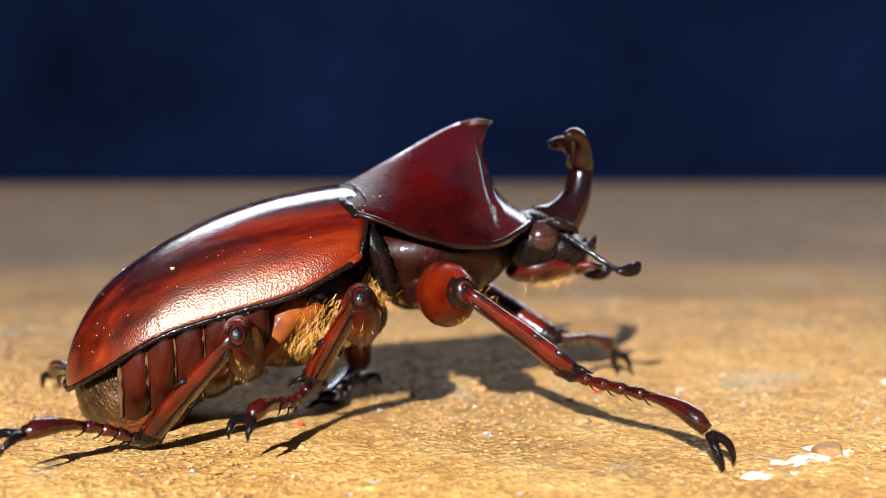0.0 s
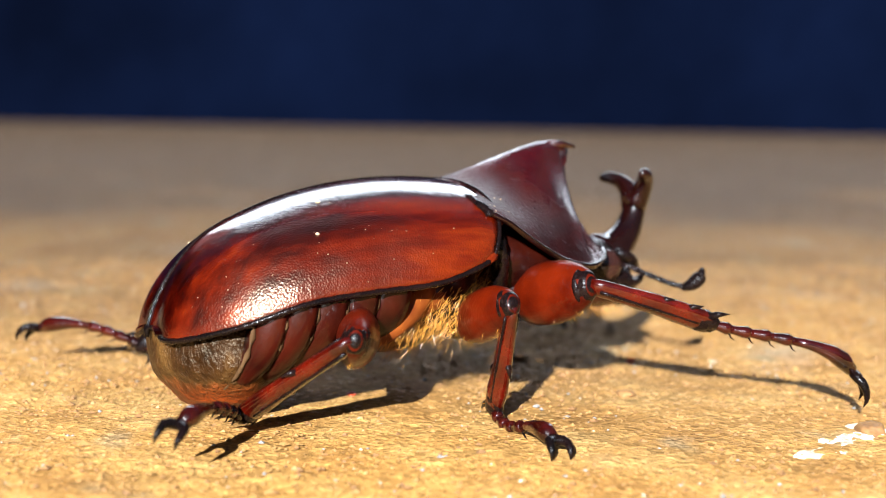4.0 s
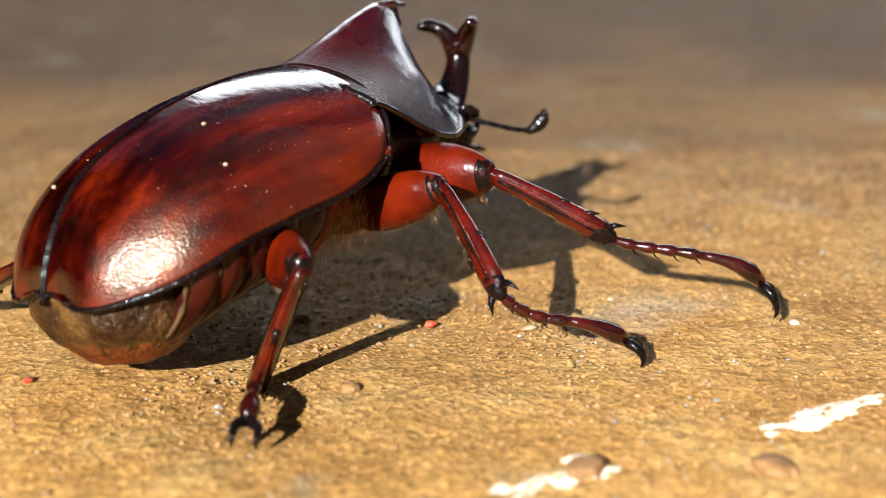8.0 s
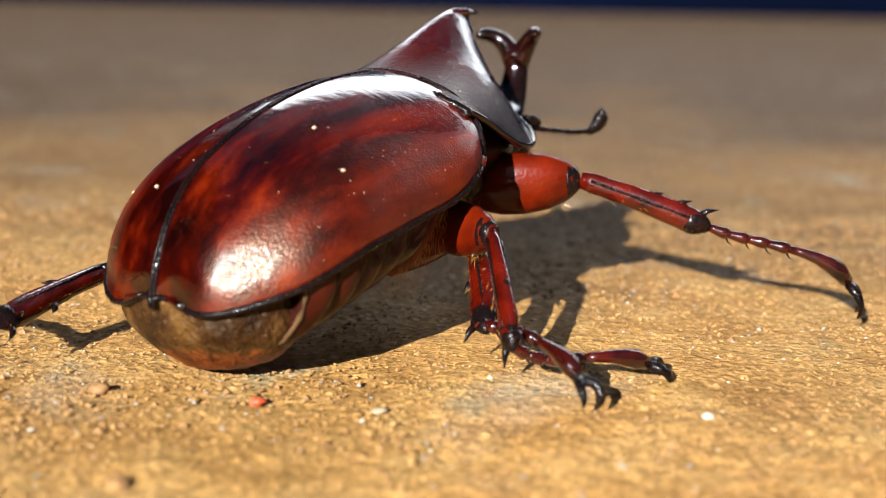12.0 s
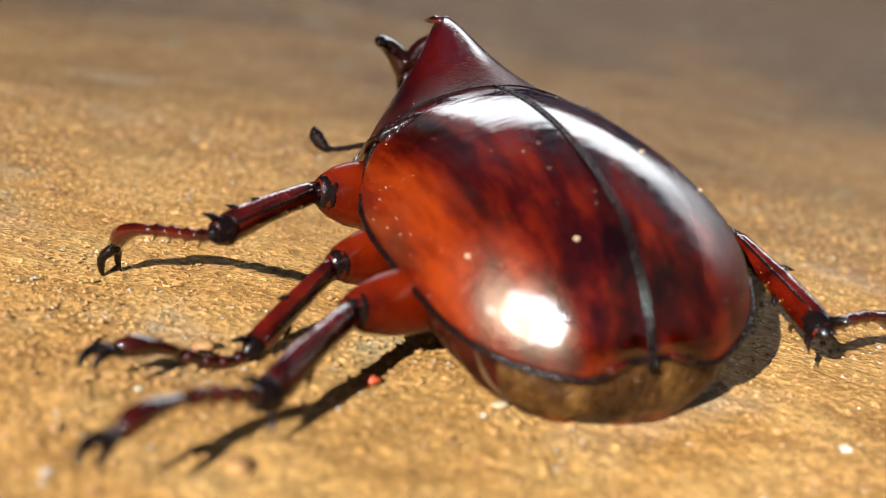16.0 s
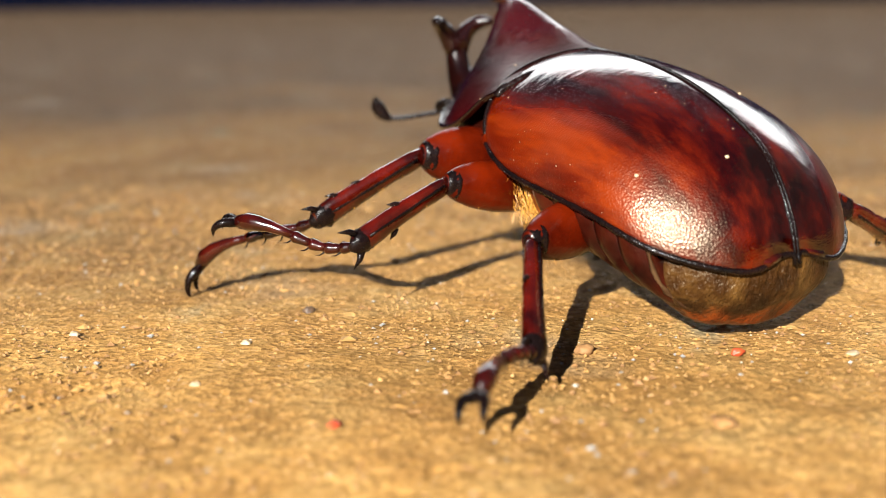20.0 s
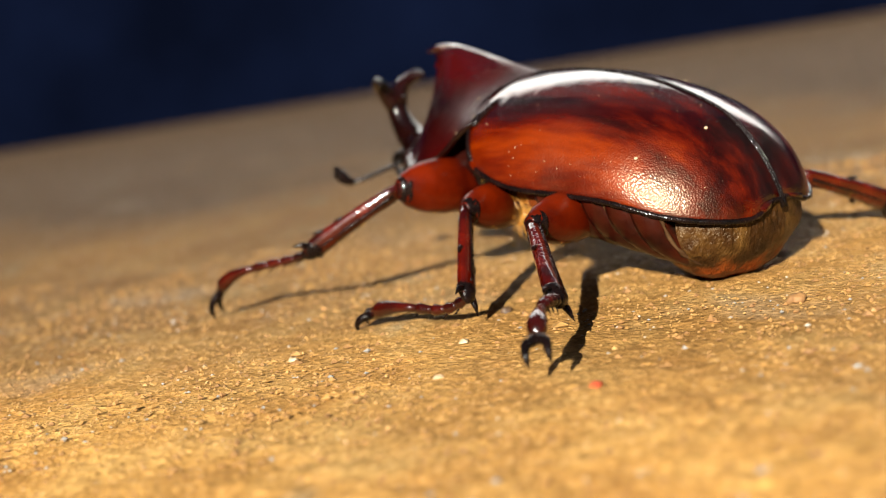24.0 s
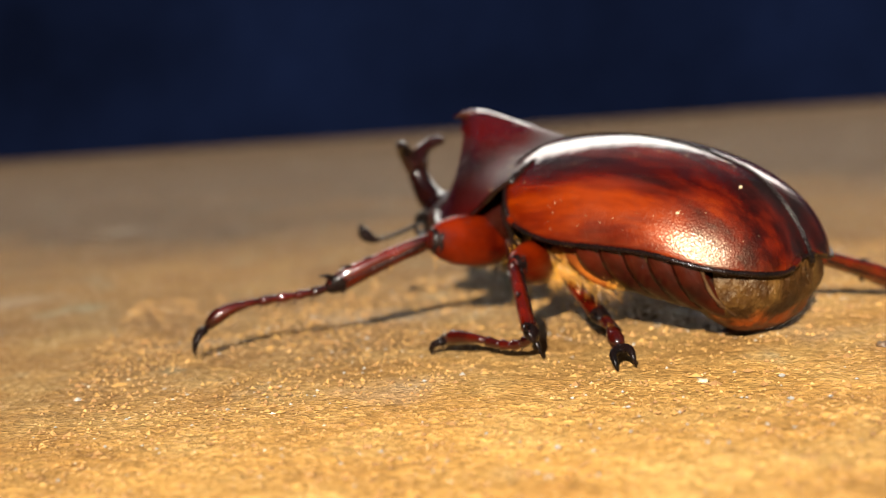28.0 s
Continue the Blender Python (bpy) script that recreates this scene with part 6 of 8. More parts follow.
    walk(tibia, [
        (0, pose(-0.00899, -0.01770, 0.00824, -70.7, 35.6, 143.8)), (0.5, pose(-0.00959, -0.01757, 0.00820, -66.6, 34.2, 144.1)), (1, pose(-0.01120, -0.01702, 0.00815, -66.1, 30.6, 137.6)),
        (1.5, pose(-0.01144, -0.01725, 0.00746, -77.4, 31.2, 121.9)), (2, pose(-0.01148, -0.01734, 0.00735, -82.3, 38.2, 118.9)), (2.5, pose(-0.01370, -0.01615, 0.00842, -72.3, 37.9, 132.9)),
        (3, pose(-0.01164, -0.01698, 0.00745, -78.3, 33.7, 120.7)), (3.5, pose(-0.01273, -0.01648, 0.00679, -78.0, 33.2, 118.4)), (4, pose(-0.01340, -0.01600, 0.00646, -76.7, 31.5, 118.0)),
        (4.5, pose(-0.01382, -0.01559, 0.00626, -75.0, 30.0, 118.3)), (5, pose(-0.01387, -0.01534, 0.00621, -73.0, 29.7, 119.2)), (5.5, pose(-0.01365, -0.01614, 0.00615, -90.4, 31.6, 107.8)),
        (6, pose(-0.01151, -0.01777, 0.00740, -102.5, 45.0, 106.9)), (6.5, pose(-0.01154, -0.01689, 0.00951, -88.2, 48.1, 113.8)), (7, pose(-0.01218, -0.01680, 0.00852, -85.4, 40.5, 104.6)),
        (7.5, pose(-0.01150, -0.01647, 0.00787, -103.8, 45.0, 98.9)), (8, pose(-0.01329, -0.01521, 0.00729, -126.6, 54.9, 88.4)), (8.5, pose(-0.01453, -0.01403, 0.00749, -107.3, 53.3, 99.0)),
        (9, pose(-0.01457, -0.01405, 0.00663, -90.6, 45.4, 106.8)), (9.5, pose(-0.01292, -0.01490, 0.00904, -143.9, 57.9, 93.0)), (10, pose(-0.00885, -0.01616, 0.01028, -206.9, 70.5, 70.4)),
        (10.5, pose(-0.01233, -0.01575, 0.00891, -180.3, 67.6, 70.1)), (11, pose(-0.01414, -0.01577, 0.00728, -145.5, 57.5, 78.9)), (11.5, pose(-0.00399, -0.01503, 0.00960, -100.9, 58.9, 148.5)),
        (12, pose(0.00213, -0.00837, 0.00787, -64.9, 29.5, 218.8)), (12.5, pose(0.00271, -0.00822, 0.00470, -74.7, 23.2, 215.8)), (13, pose(0.00180, -0.00941, 0.00256, -84.5, 21.7, 212.2)),
        (13.5, pose(0.00173, -0.00983, 0.00299, -79.6, 11.0, 209.6)), (14, pose(0.00068, -0.01132, 0.00406, -75.5, 10.0, 201.7)), (14.5, pose(-0.00119, -0.01324, 0.00563, -71.4, 10.9, 192.4)),
        (15, pose(-0.00362, -0.01469, 0.00724, -66.7, 15.4, 186.1)), (15.5, pose(-0.00569, -0.01537, 0.00828, -61.2, 20.2, 183.7)), (16, pose(-0.00656, -0.01578, 0.00864, -55.7, 19.9, 181.9)),
        (16.5, pose(-0.00803, -0.01608, 0.00950, -23.0, 46.0, 204.3)), (17, pose(-0.01680, -0.01274, 0.00614, 43.3, 35.4, 269.0)), (17.5, pose(-0.01508, -0.01426, 0.00747, 38.5, 37.2, 278.7)),
        (18, pose(-0.01286, -0.01560, 0.00825, 28.6, 33.3, 279.8)), (18.5, pose(-0.01134, -0.01504, 0.01167, -24.7, 42.9, 220.5)), (19, pose(-0.01082, -0.01662, 0.00610, -58.3, 9.4, 180.7)),
        (19.5, pose(-0.00909, -0.01639, 0.00985, -22.1, 43.9, 213.1)), (20, pose(-0.01529, -0.01442, 0.00697, 41.9, 25.9, 280.4)), (20.5, pose(-0.01581, -0.01404, 0.00763, 36.7, 28.7, 279.5)),
        (21, pose(-0.01585, -0.01361, 0.00982, 24.8, 39.4, 269.7)), (21.5, pose(-0.01125, -0.01582, 0.01093, -20.6, 43.6, 215.7)), (22, pose(-0.00990, -0.01672, 0.00789, -43.4, 23.6, 191.4)),
        (22.5, pose(-0.01100, -0.01657, 0.00671, -53.7, 15.9, 183.9)), (23, pose(-0.01161, -0.01641, 0.00642, -59.2, 13.8, 181.6)), (23.5, pose(-0.01154, -0.01634, 0.00791, -26.4, 36.3, 194.3)),
        (24, pose(-0.01748, -0.01248, 0.00617, 37.2, 24.9, 255.6)), (24.5, pose(-0.01803, -0.01082, 0.00646, 47.4, 26.7, 267.3)), (25, pose(-0.01797, -0.01136, 0.00497, 49.6, 24.2, 260.5)),
        (25.5, pose(-0.01819, -0.01035, 0.00556, 50.2, 25.1, 265.7)), (26, pose(-0.01767, -0.01157, 0.00548, 50.6, 20.9, 270.8)), (26.5, pose(-0.01617, -0.01293, 0.00485, 59.8, 20.1, 286.0)),
        (27, pose(-0.01762, -0.01171, 0.00466, 63.6, 17.7, 285.9)), (27.5, pose(-0.01616, -0.01285, 0.00411, 54.2, 20.3, 267.2)), (28, pose(-0.01789, -0.01171, 0.00468, 46.4, 23.1, 255.0))])
    walk(tarsus, [
        (0, pose(-0.01701, -0.01181, 0.00112, -19.1, -6.7, -136.7)), (0.5, pose(-0.01763, -0.01175, 0.00146, -19.9, -0.3, -142.7)), (1, pose(-0.01894, -0.00996, 0.00195, -21.2, 4.3, -148.6)),
        (1.5, pose(-0.01686, -0.00854, 0.00124, -18.2, 4.8, -141.2)), (2, pose(-0.01604, -0.00906, -0.00008, -15.4, 2.4, -134.4)), (2.5, pose(-0.02015, -0.00921, 0.00106, -15.1, -1.4, -139.7)),
        (3, pose(-0.01674, -0.00839, 0.00080, -14.8, 3.9, -134.1)), (3.5, pose(-0.01750, -0.00766, 0.00022, -14.5, 1.6, -133.4)), (4, pose(-0.01820, -0.00696, 0.00019, -14.3, 3.3, -133.0)),
        (4.5, pose(-0.01874, -0.00644, 0.00025, -14.0, 4.4, -132.6)), (5, pose(-0.01896, -0.00623, 0.00028, -13.7, -0.2, -132.4)), (5.5, pose(-0.01677, -0.00641, -0.00013, -13.8, 3.9, -132.2)),
        (6, pose(-0.01387, -0.00997, -0.00076, -13.6, 10.0, -129.8)), (6.5, pose(-0.01478, -0.00955, 0.00058, -14.9, 8.1, -134.7)), (7, pose(-0.01449, -0.00794, 0.00067, -16.6, 10.2, -141.5)),
        (7.5, pose(-0.01282, -0.00809, -0.00061, -15.2, 4.6, -137.8)), (8, pose(-0.01310, -0.00847, -0.00232, -14.1, 0.0, -134.6)), (8.5, pose(-0.01565, -0.00695, -0.00213, -15.5, 3.3, -140.3)),
        (9, pose(-0.01697, -0.00615, -0.00175, -16.8, 2.6, -141.7)), (9.5, pose(-0.01326, -0.00853, -0.00112, -14.1, 3.8, -134.2)), (10, pose(-0.00756, -0.01251, -0.00065, -11.1, 3.6, -123.1)),
        (10.5, pose(-0.01077, -0.01145, -0.00219, -12.4, 0.0, -129.1)), (11, pose(-0.01296, -0.00974, -0.00238, -13.5, 0.2, -128.7)), (11.5, pose(-0.00927, -0.01180, -0.00068, -11.1, 7.6, -118.8)),
        (12, pose(-0.00597, -0.01488, 0.00202, -8.3, 13.8, -112.6)), (12.5, pose(-0.00623, -0.01467, -0.00002, -11.5, 4.7, -118.5)), (13, pose(-0.00786, -0.01549, -0.00198, -14.1, -1.9, -129.0)),
        (13.5, pose(-0.00851, -0.01564, 0.00070, -12.8, 4.8, -125.5)), (14, pose(-0.01030, -0.01570, 0.00197, -10.2, 3.9, -114.6)), (14.5, pose(-0.01270, -0.01577, 0.00336, -5.9, 2.7, -98.2)),
        (15, pose(-0.01512, -0.01593, 0.00404, -0.4, 1.8, -81.6)), (15.5, pose(-0.01693, -0.01610, 0.00415, 4.9, 7.1, -70.3)), (16, pose(-0.01766, -0.01615, 0.00464, 8.4, 18.8, -65.9)),
        (16.5, pose(-0.01563, -0.01950, 0.00086, -9.0, 15.8, -118.1)), (17, pose(-0.01696, -0.02246, -0.00079, -19.2, 5.4, -165.8)), (17.5, pose(-0.01363, -0.02372, 0.00022, -19.8, 13.0, -174.6)),
        (18, pose(-0.01116, -0.02547, 0.00168, -21.8, 19.1, -184.6)), (18.5, pose(-0.01802, -0.02076, 0.00350, -13.8, 23.7, -142.4)), (19, pose(-0.02264, -0.01675, 0.00415, -6.8, 20.4, -103.9)),
        (19.5, pose(-0.01633, -0.02111, 0.00153, -14.0, 21.1, -141.7)), (20, pose(-0.01334, -0.02503, 0.00173, -19.1, 10.9, -182.6)), (20.5, pose(-0.01407, -0.02442, 0.00187, -17.9, 10.1, -178.2)),
        (21, pose(-0.01591, -0.02288, 0.00220, -15.0, 8.5, -165.4)), (21.5, pose(-0.01830, -0.02089, 0.00264, -11.3, 3.8, -145.8)), (22, pose(-0.02068, -0.01890, 0.00309, -8.6, -0.5, -126.3)),
        (22.5, pose(-0.02252, -0.01736, 0.00342, -7.1, -0.3, -113.6)), (23, pose(-0.02325, -0.01675, 0.00356, -6.3, 2.7, -109.3)), (23.5, pose(-0.02090, -0.01873, 0.00080, -11.6, 8.3, -135.9)),
        (24, pose(-0.02018, -0.02302, 0.00113, -17.9, 7.6, -161.6)), (24.5, pose(-0.01853, -0.02153, 0.00107, -17.1, 6.0, -160.4)), (25, pose(-0.01978, -0.02214, 0.00006, -16.0, 7.5, -156.6)),
        (25.5, pose(-0.01900, -0.02119, 0.00048, -17.2, 7.2, -168.6)), (26, pose(-0.01750, -0.02276, 0.00121, -18.5, 18.0, -176.5)), (26.5, pose(-0.01306, -0.02377, 0.00073, -17.2, 13.1, -171.7)),
        (27, pose(-0.01450, -0.02269, 0.00100, -17.1, 8.6, -170.8)), (27.5, pose(-0.01670, -0.02410, -0.00005, -16.1, 8.7, -157.1)), (28, pose(-0.02075, -0.02237, -0.00001, -15.3, 10.4, -146.1))])
    femur, tibia, tarsus = LEGS["L1"]
    walk(femur, [
        (0, pose(0.00664, 0.00292, 0.01034, -2.3, -1.6, 49.5)), (0.5, pose(0.00649, 0.00322, 0.01050, -0.7, -16.0, 54.4)), (1, pose(0.00634, 0.00352, 0.01066, -1.6, -17.6, 65.8)),
        (1.5, pose(0.00630, 0.00353, 0.01040, -1.9, -21.1, 64.7)), (2, pose(0.00625, 0.00355, 0.01014, -3.2, -17.0, 66.4)), (2.5, pose(0.00637, 0.00363, 0.01018, -4.2, -18.6, 69.1)),
        (3, pose(0.00649, 0.00372, 0.01021, -3.7, -18.3, 67.0)), (3.5, pose(0.00661, 0.00380, 0.01025, -3.8, -18.9, 66.9)), (4, pose(0.00673, 0.00388, 0.01028, -3.8, -19.6, 66.7)),
        (4.5, pose(0.00685, 0.00397, 0.01031, -4.1, -20.8, 67.2)), (5, pose(0.00697, 0.00405, 0.01035, -4.2, -20.2, 67.0)), (5.5, pose(0.00658, 0.00371, 0.01030, -3.4, -11.2, 64.9)),
        (6, pose(0.00620, 0.00337, 0.01024, -3.8, -19.2, 66.9)), (6.5, pose(0.00620, 0.00345, 0.01039, -5.7, -17.9, 72.8)), (7, pose(0.00620, 0.00353, 0.01054, -3.6, -18.5, 65.7)),
        (7.5, pose(0.00681, 0.00390, 0.01053, -1.9, -16.3, 58.1)), (8, pose(0.00743, 0.00426, 0.01052, -4.4, -17.2, 64.6)), (8.5, pose(0.00728, 0.00462, 0.01047, -5.0, -27.0, 67.7)),
        (9, pose(0.00714, 0.00497, 0.01043, -3.5, -18.3, 65.6)), (9.5, pose(0.00714, 0.00461, 0.01030, -4.6, -22.8, 68.2)), (10, pose(0.00714, 0.00425, 0.01018, -3.7, -16.6, 64.9)),
        (10.5, pose(0.00687, 0.00417, 0.01034, -2.7, -10.1, 60.4)), (11, pose(0.00659, 0.00409, 0.01050, -3.8, -16.5, 65.1)), (11.5, pose(0.00697, 0.00451, 0.01035, -5.7, -13.5, 73.9)),
        (12, pose(0.00735, 0.00494, 0.01021, -3.1, -16.5, 65.6)), (12.5, pose(0.00811, 0.00535, 0.01013, -3.8, -8.2, 68.8)), (13, pose(0.00887, 0.00576, 0.01006, -3.1, -17.6, 65.8)),
        (13.5, pose(0.00835, 0.00565, 0.01015, -1.6, -22.0, 69.9)), (14, pose(0.00783, 0.00554, 0.01025, -2.2, -32.8, 81.7)), (14.5, pose(0.00730, 0.00543, 0.01034, -1.5, -40.0, 90.0)),
        (15, pose(0.00678, 0.00532, 0.01043, 0.4, -33.7, 96.1)), (15.5, pose(0.00626, 0.00521, 0.01053, 0.1, -18.3, 108.3)), (16, pose(0.00574, 0.00510, 0.01062, 1.9, -12.7, 112.5)),
        (16.5, pose(0.00632, 0.00484, 0.01050, 2.8, -2.4, 81.1)), (17, pose(0.00689, 0.00458, 0.01037, -0.6, -2.4, 86.2)), (17.5, pose(0.00702, 0.00448, 0.01029, 0.7, -4.6, 90.1)),
        (18, pose(0.00715, 0.00439, 0.01020, 1.2, -10.1, 98.2)), (18.5, pose(0.00702, 0.00444, 0.00980, -1.3, -6.1, 94.5)), (19, pose(0.00689, 0.00449, 0.00941, -2.3, -1.3, 63.7)),
        (19.5, pose(0.00686, 0.00444, 0.00973, 0.1, -3.1, 79.8)), (20, pose(0.00682, 0.00439, 0.01006, 1.6, -7.0, 95.9)), (20.5, pose(0.00670, 0.00440, 0.01005, 1.1, -4.2, 92.5)),
        (21, pose(0.00658, 0.00442, 0.01004, 0.4, -4.1, 87.7)), (21.5, pose(0.00647, 0.00443, 0.01004, -0.3, -2.0, 80.8)), (22, pose(0.00635, 0.00445, 0.01003, -1.6, 3.0, 72.8)),
        (22.5, pose(0.00623, 0.00447, 0.01002, -3.2, 8.2, 66.0)), (23, pose(0.00611, 0.00448, 0.01001, -4.2, 6.9, 64.4)), (23.5, pose(0.00622, 0.00470, 0.01023, -2.5, 0.7, 67.8)),
        (24, pose(0.00633, 0.00493, 0.01045, -1.9, -7.8, 82.3)), (24.5, pose(0.00651, 0.00487, 0.01037, -3.6, 1.9, 53.4)), (25, pose(0.00669, 0.00481, 0.01029, -6.7, -2.0, 52.7)),
        (25.5, pose(0.00638, 0.00518, 0.01032, -4.0, 2.3, 60.7)), (26, pose(0.00607, 0.00555, 0.01036, -2.6, -11.1, 78.4)), (26.5, pose(0.00625, 0.00527, 0.01036, -1.2, -7.5, 66.6)),
        (27, pose(0.00643, 0.00498, 0.01036, -3.1, -6.9, 77.7)), (27.5, pose(0.00660, 0.00478, 0.01034, -3.3, -2.8, 78.8)), (28, pose(0.00677, 0.00457, 0.01032, -3.2, -10.2, 77.7))])
    walk(tibia, [
        (0, pose(0.01261, 0.00991, 0.01059, -51.7, 40.7, -23.7)), (0.5, pose(0.01164, 0.01041, 0.01303, -49.6, 46.8, -15.7)), (1, pose(0.00994, 0.01152, 0.01345, -38.0, 47.4, 4.7)),
        (1.5, pose(0.00996, 0.01130, 0.01371, -25.3, 40.0, 25.3)), (2, pose(0.00975, 0.01159, 0.01283, -23.8, 40.9, 30.3)), (2.5, pose(0.00948, 0.01178, 0.01311, -44.1, 56.6, 3.8)),
        (3, pose(0.00990, 0.01176, 0.01309, -24.4, 41.9, 29.3)), (3.5, pose(0.01003, 0.01180, 0.01323, -24.6, 42.1, 29.0)), (4, pose(0.01015, 0.01185, 0.01336, -24.8, 42.2, 28.7)),
        (4.5, pose(0.01019, 0.01189, 0.01359, -25.1, 42.2, 28.1)), (5, pose(0.01033, 0.01197, 0.01353, -25.1, 42.8, 28.1)), (5.5, pose(0.01042, 0.01188, 0.01208, -20.3, 43.0, 35.3)),
        (6, pose(0.00960, 0.01133, 0.01326, -23.0, 45.0, 31.5)), (6.5, pose(0.00879, 0.01181, 0.01321, -25.5, 48.3, 27.5)), (7, pose(0.00978, 0.01145, 0.01346, -22.8, 44.7, 30.7)),
        (7.5, pose(0.01148, 0.01139, 0.01311, -21.0, 42.6, 33.2)), (8, pose(0.01118, 0.01218, 0.01322, -24.8, 40.2, 27.4)), (8.5, pose(0.01039, 0.01220, 0.01466, -27.3, 42.0, 23.8)),
        (9, pose(0.01074, 0.01290, 0.01331, -22.9, 45.2, 30.5)), (9.5, pose(0.01029, 0.01248, 0.01388, -26.8, 46.5, 25.1)), (10, pose(0.01086, 0.01222, 0.01280, -24.7, 42.2, 28.1)),
        (10.5, pose(0.01134, 0.01204, 0.01195, -31.6, 45.5, 17.9)), (11, pose(0.01029, 0.01206, 0.01311, -24.0, 39.2, 28.9)), (11.5, pose(0.00945, 0.01311, 0.01250, -21.3, 34.5, 33.5)),
        (12, pose(0.01098, 0.01294, 0.01282, -23.9, 40.7, 29.5)), (12.5, pose(0.01140, 0.01384, 0.01145, -18.9, 39.1, 37.2)), (13, pose(0.01245, 0.01374, 0.01284, -23.4, 43.5, 30.1)),
        (13.5, pose(0.01128, 0.01366, 0.01360, -21.7, 45.6, 35.1)), (14, pose(0.00895, 0.01319, 0.01524, -11.4, 49.4, 54.0)), (14.5, pose(0.00731, 0.01247, 0.01626, 8.0, 45.7, 89.5)),
        (15, pose(0.00597, 0.01293, 0.01554, 17.3, 30.7, 117.5)), (15.5, pose(0.00351, 0.01350, 0.01341, 15.1, 11.9, 126.1)), (16, pose(0.00221, 0.01366, 0.01271, 13.3, 5.6, 127.4)),
        (16.5, pose(0.00773, 0.01392, 0.01088, 11.7, 10.7, 115.5)), (17, pose(0.00752, 0.01404, 0.01076, 7.7, 9.8, 92.4)), (17.5, pose(0.00700, 0.01365, 0.01103, -5.5, 8.6, 85.4)),
        (18, pose(0.00586, 0.01341, 0.01181, -20.4, 18.6, 74.1)), (18.5, pose(0.00630, 0.01356, 0.01079, 6.3, 12.3, 86.4)), (19, pose(0.01115, 0.01313, 0.00963, 30.7, 13.2, 91.6)),
        (19.5, pose(0.00848, 0.01348, 0.01023, 8.9, 17.0, 85.3)), (20, pose(0.00586, 0.01357, 0.01119, -13.2, 27.4, 80.2)), (20.5, pose(0.00631, 0.01357, 0.01072, -11.2, 25.9, 79.1)),
        (21, pose(0.00696, 0.01359, 0.01070, -11.0, 27.4, 73.8)), (21.5, pose(0.00794, 0.01351, 0.01035, -11.0, 27.4, 67.8)), (22, pose(0.00906, 0.01323, 0.00955, -10.3, 24.8, 63.1)),
        (22.5, pose(0.00992, 0.01279, 0.00870, -8.8, 21.2, 60.3)), (23, pose(0.01024, 0.01310, 0.00884, -7.4, 22.8, 57.6)), (23.5, pose(0.00970, 0.01322, 0.01012, -18.1, 17.4, 53.7)),
        (24, pose(0.00756, 0.01395, 0.01170, -31.3, 24.3, 43.2)), (24.5, pose(0.01199, 0.01225, 0.01007, -16.8, 14.9, 47.8)), (25, pose(0.01233, 0.01220, 0.01062, -3.6, 12.8, 49.4)),
        (25.5, pose(0.01088, 0.01320, 0.00995, -15.6, 7.4, 47.5)), (26, pose(0.00789, 0.01440, 0.01214, -27.1, -4.5, 55.3)), (26.5, pose(0.00987, 0.01364, 0.01155, -24.7, 3.6, 57.8)),
        (27, pose(0.00838, 0.01393, 0.01148, -23.0, 15.8, 53.5)), (27.5, pose(0.00838, 0.01379, 0.01079, -24.3, 19.3, 49.2)), (28, pose(0.00870, 0.01345, 0.01195, -23.8, 15.4, 50.6))])
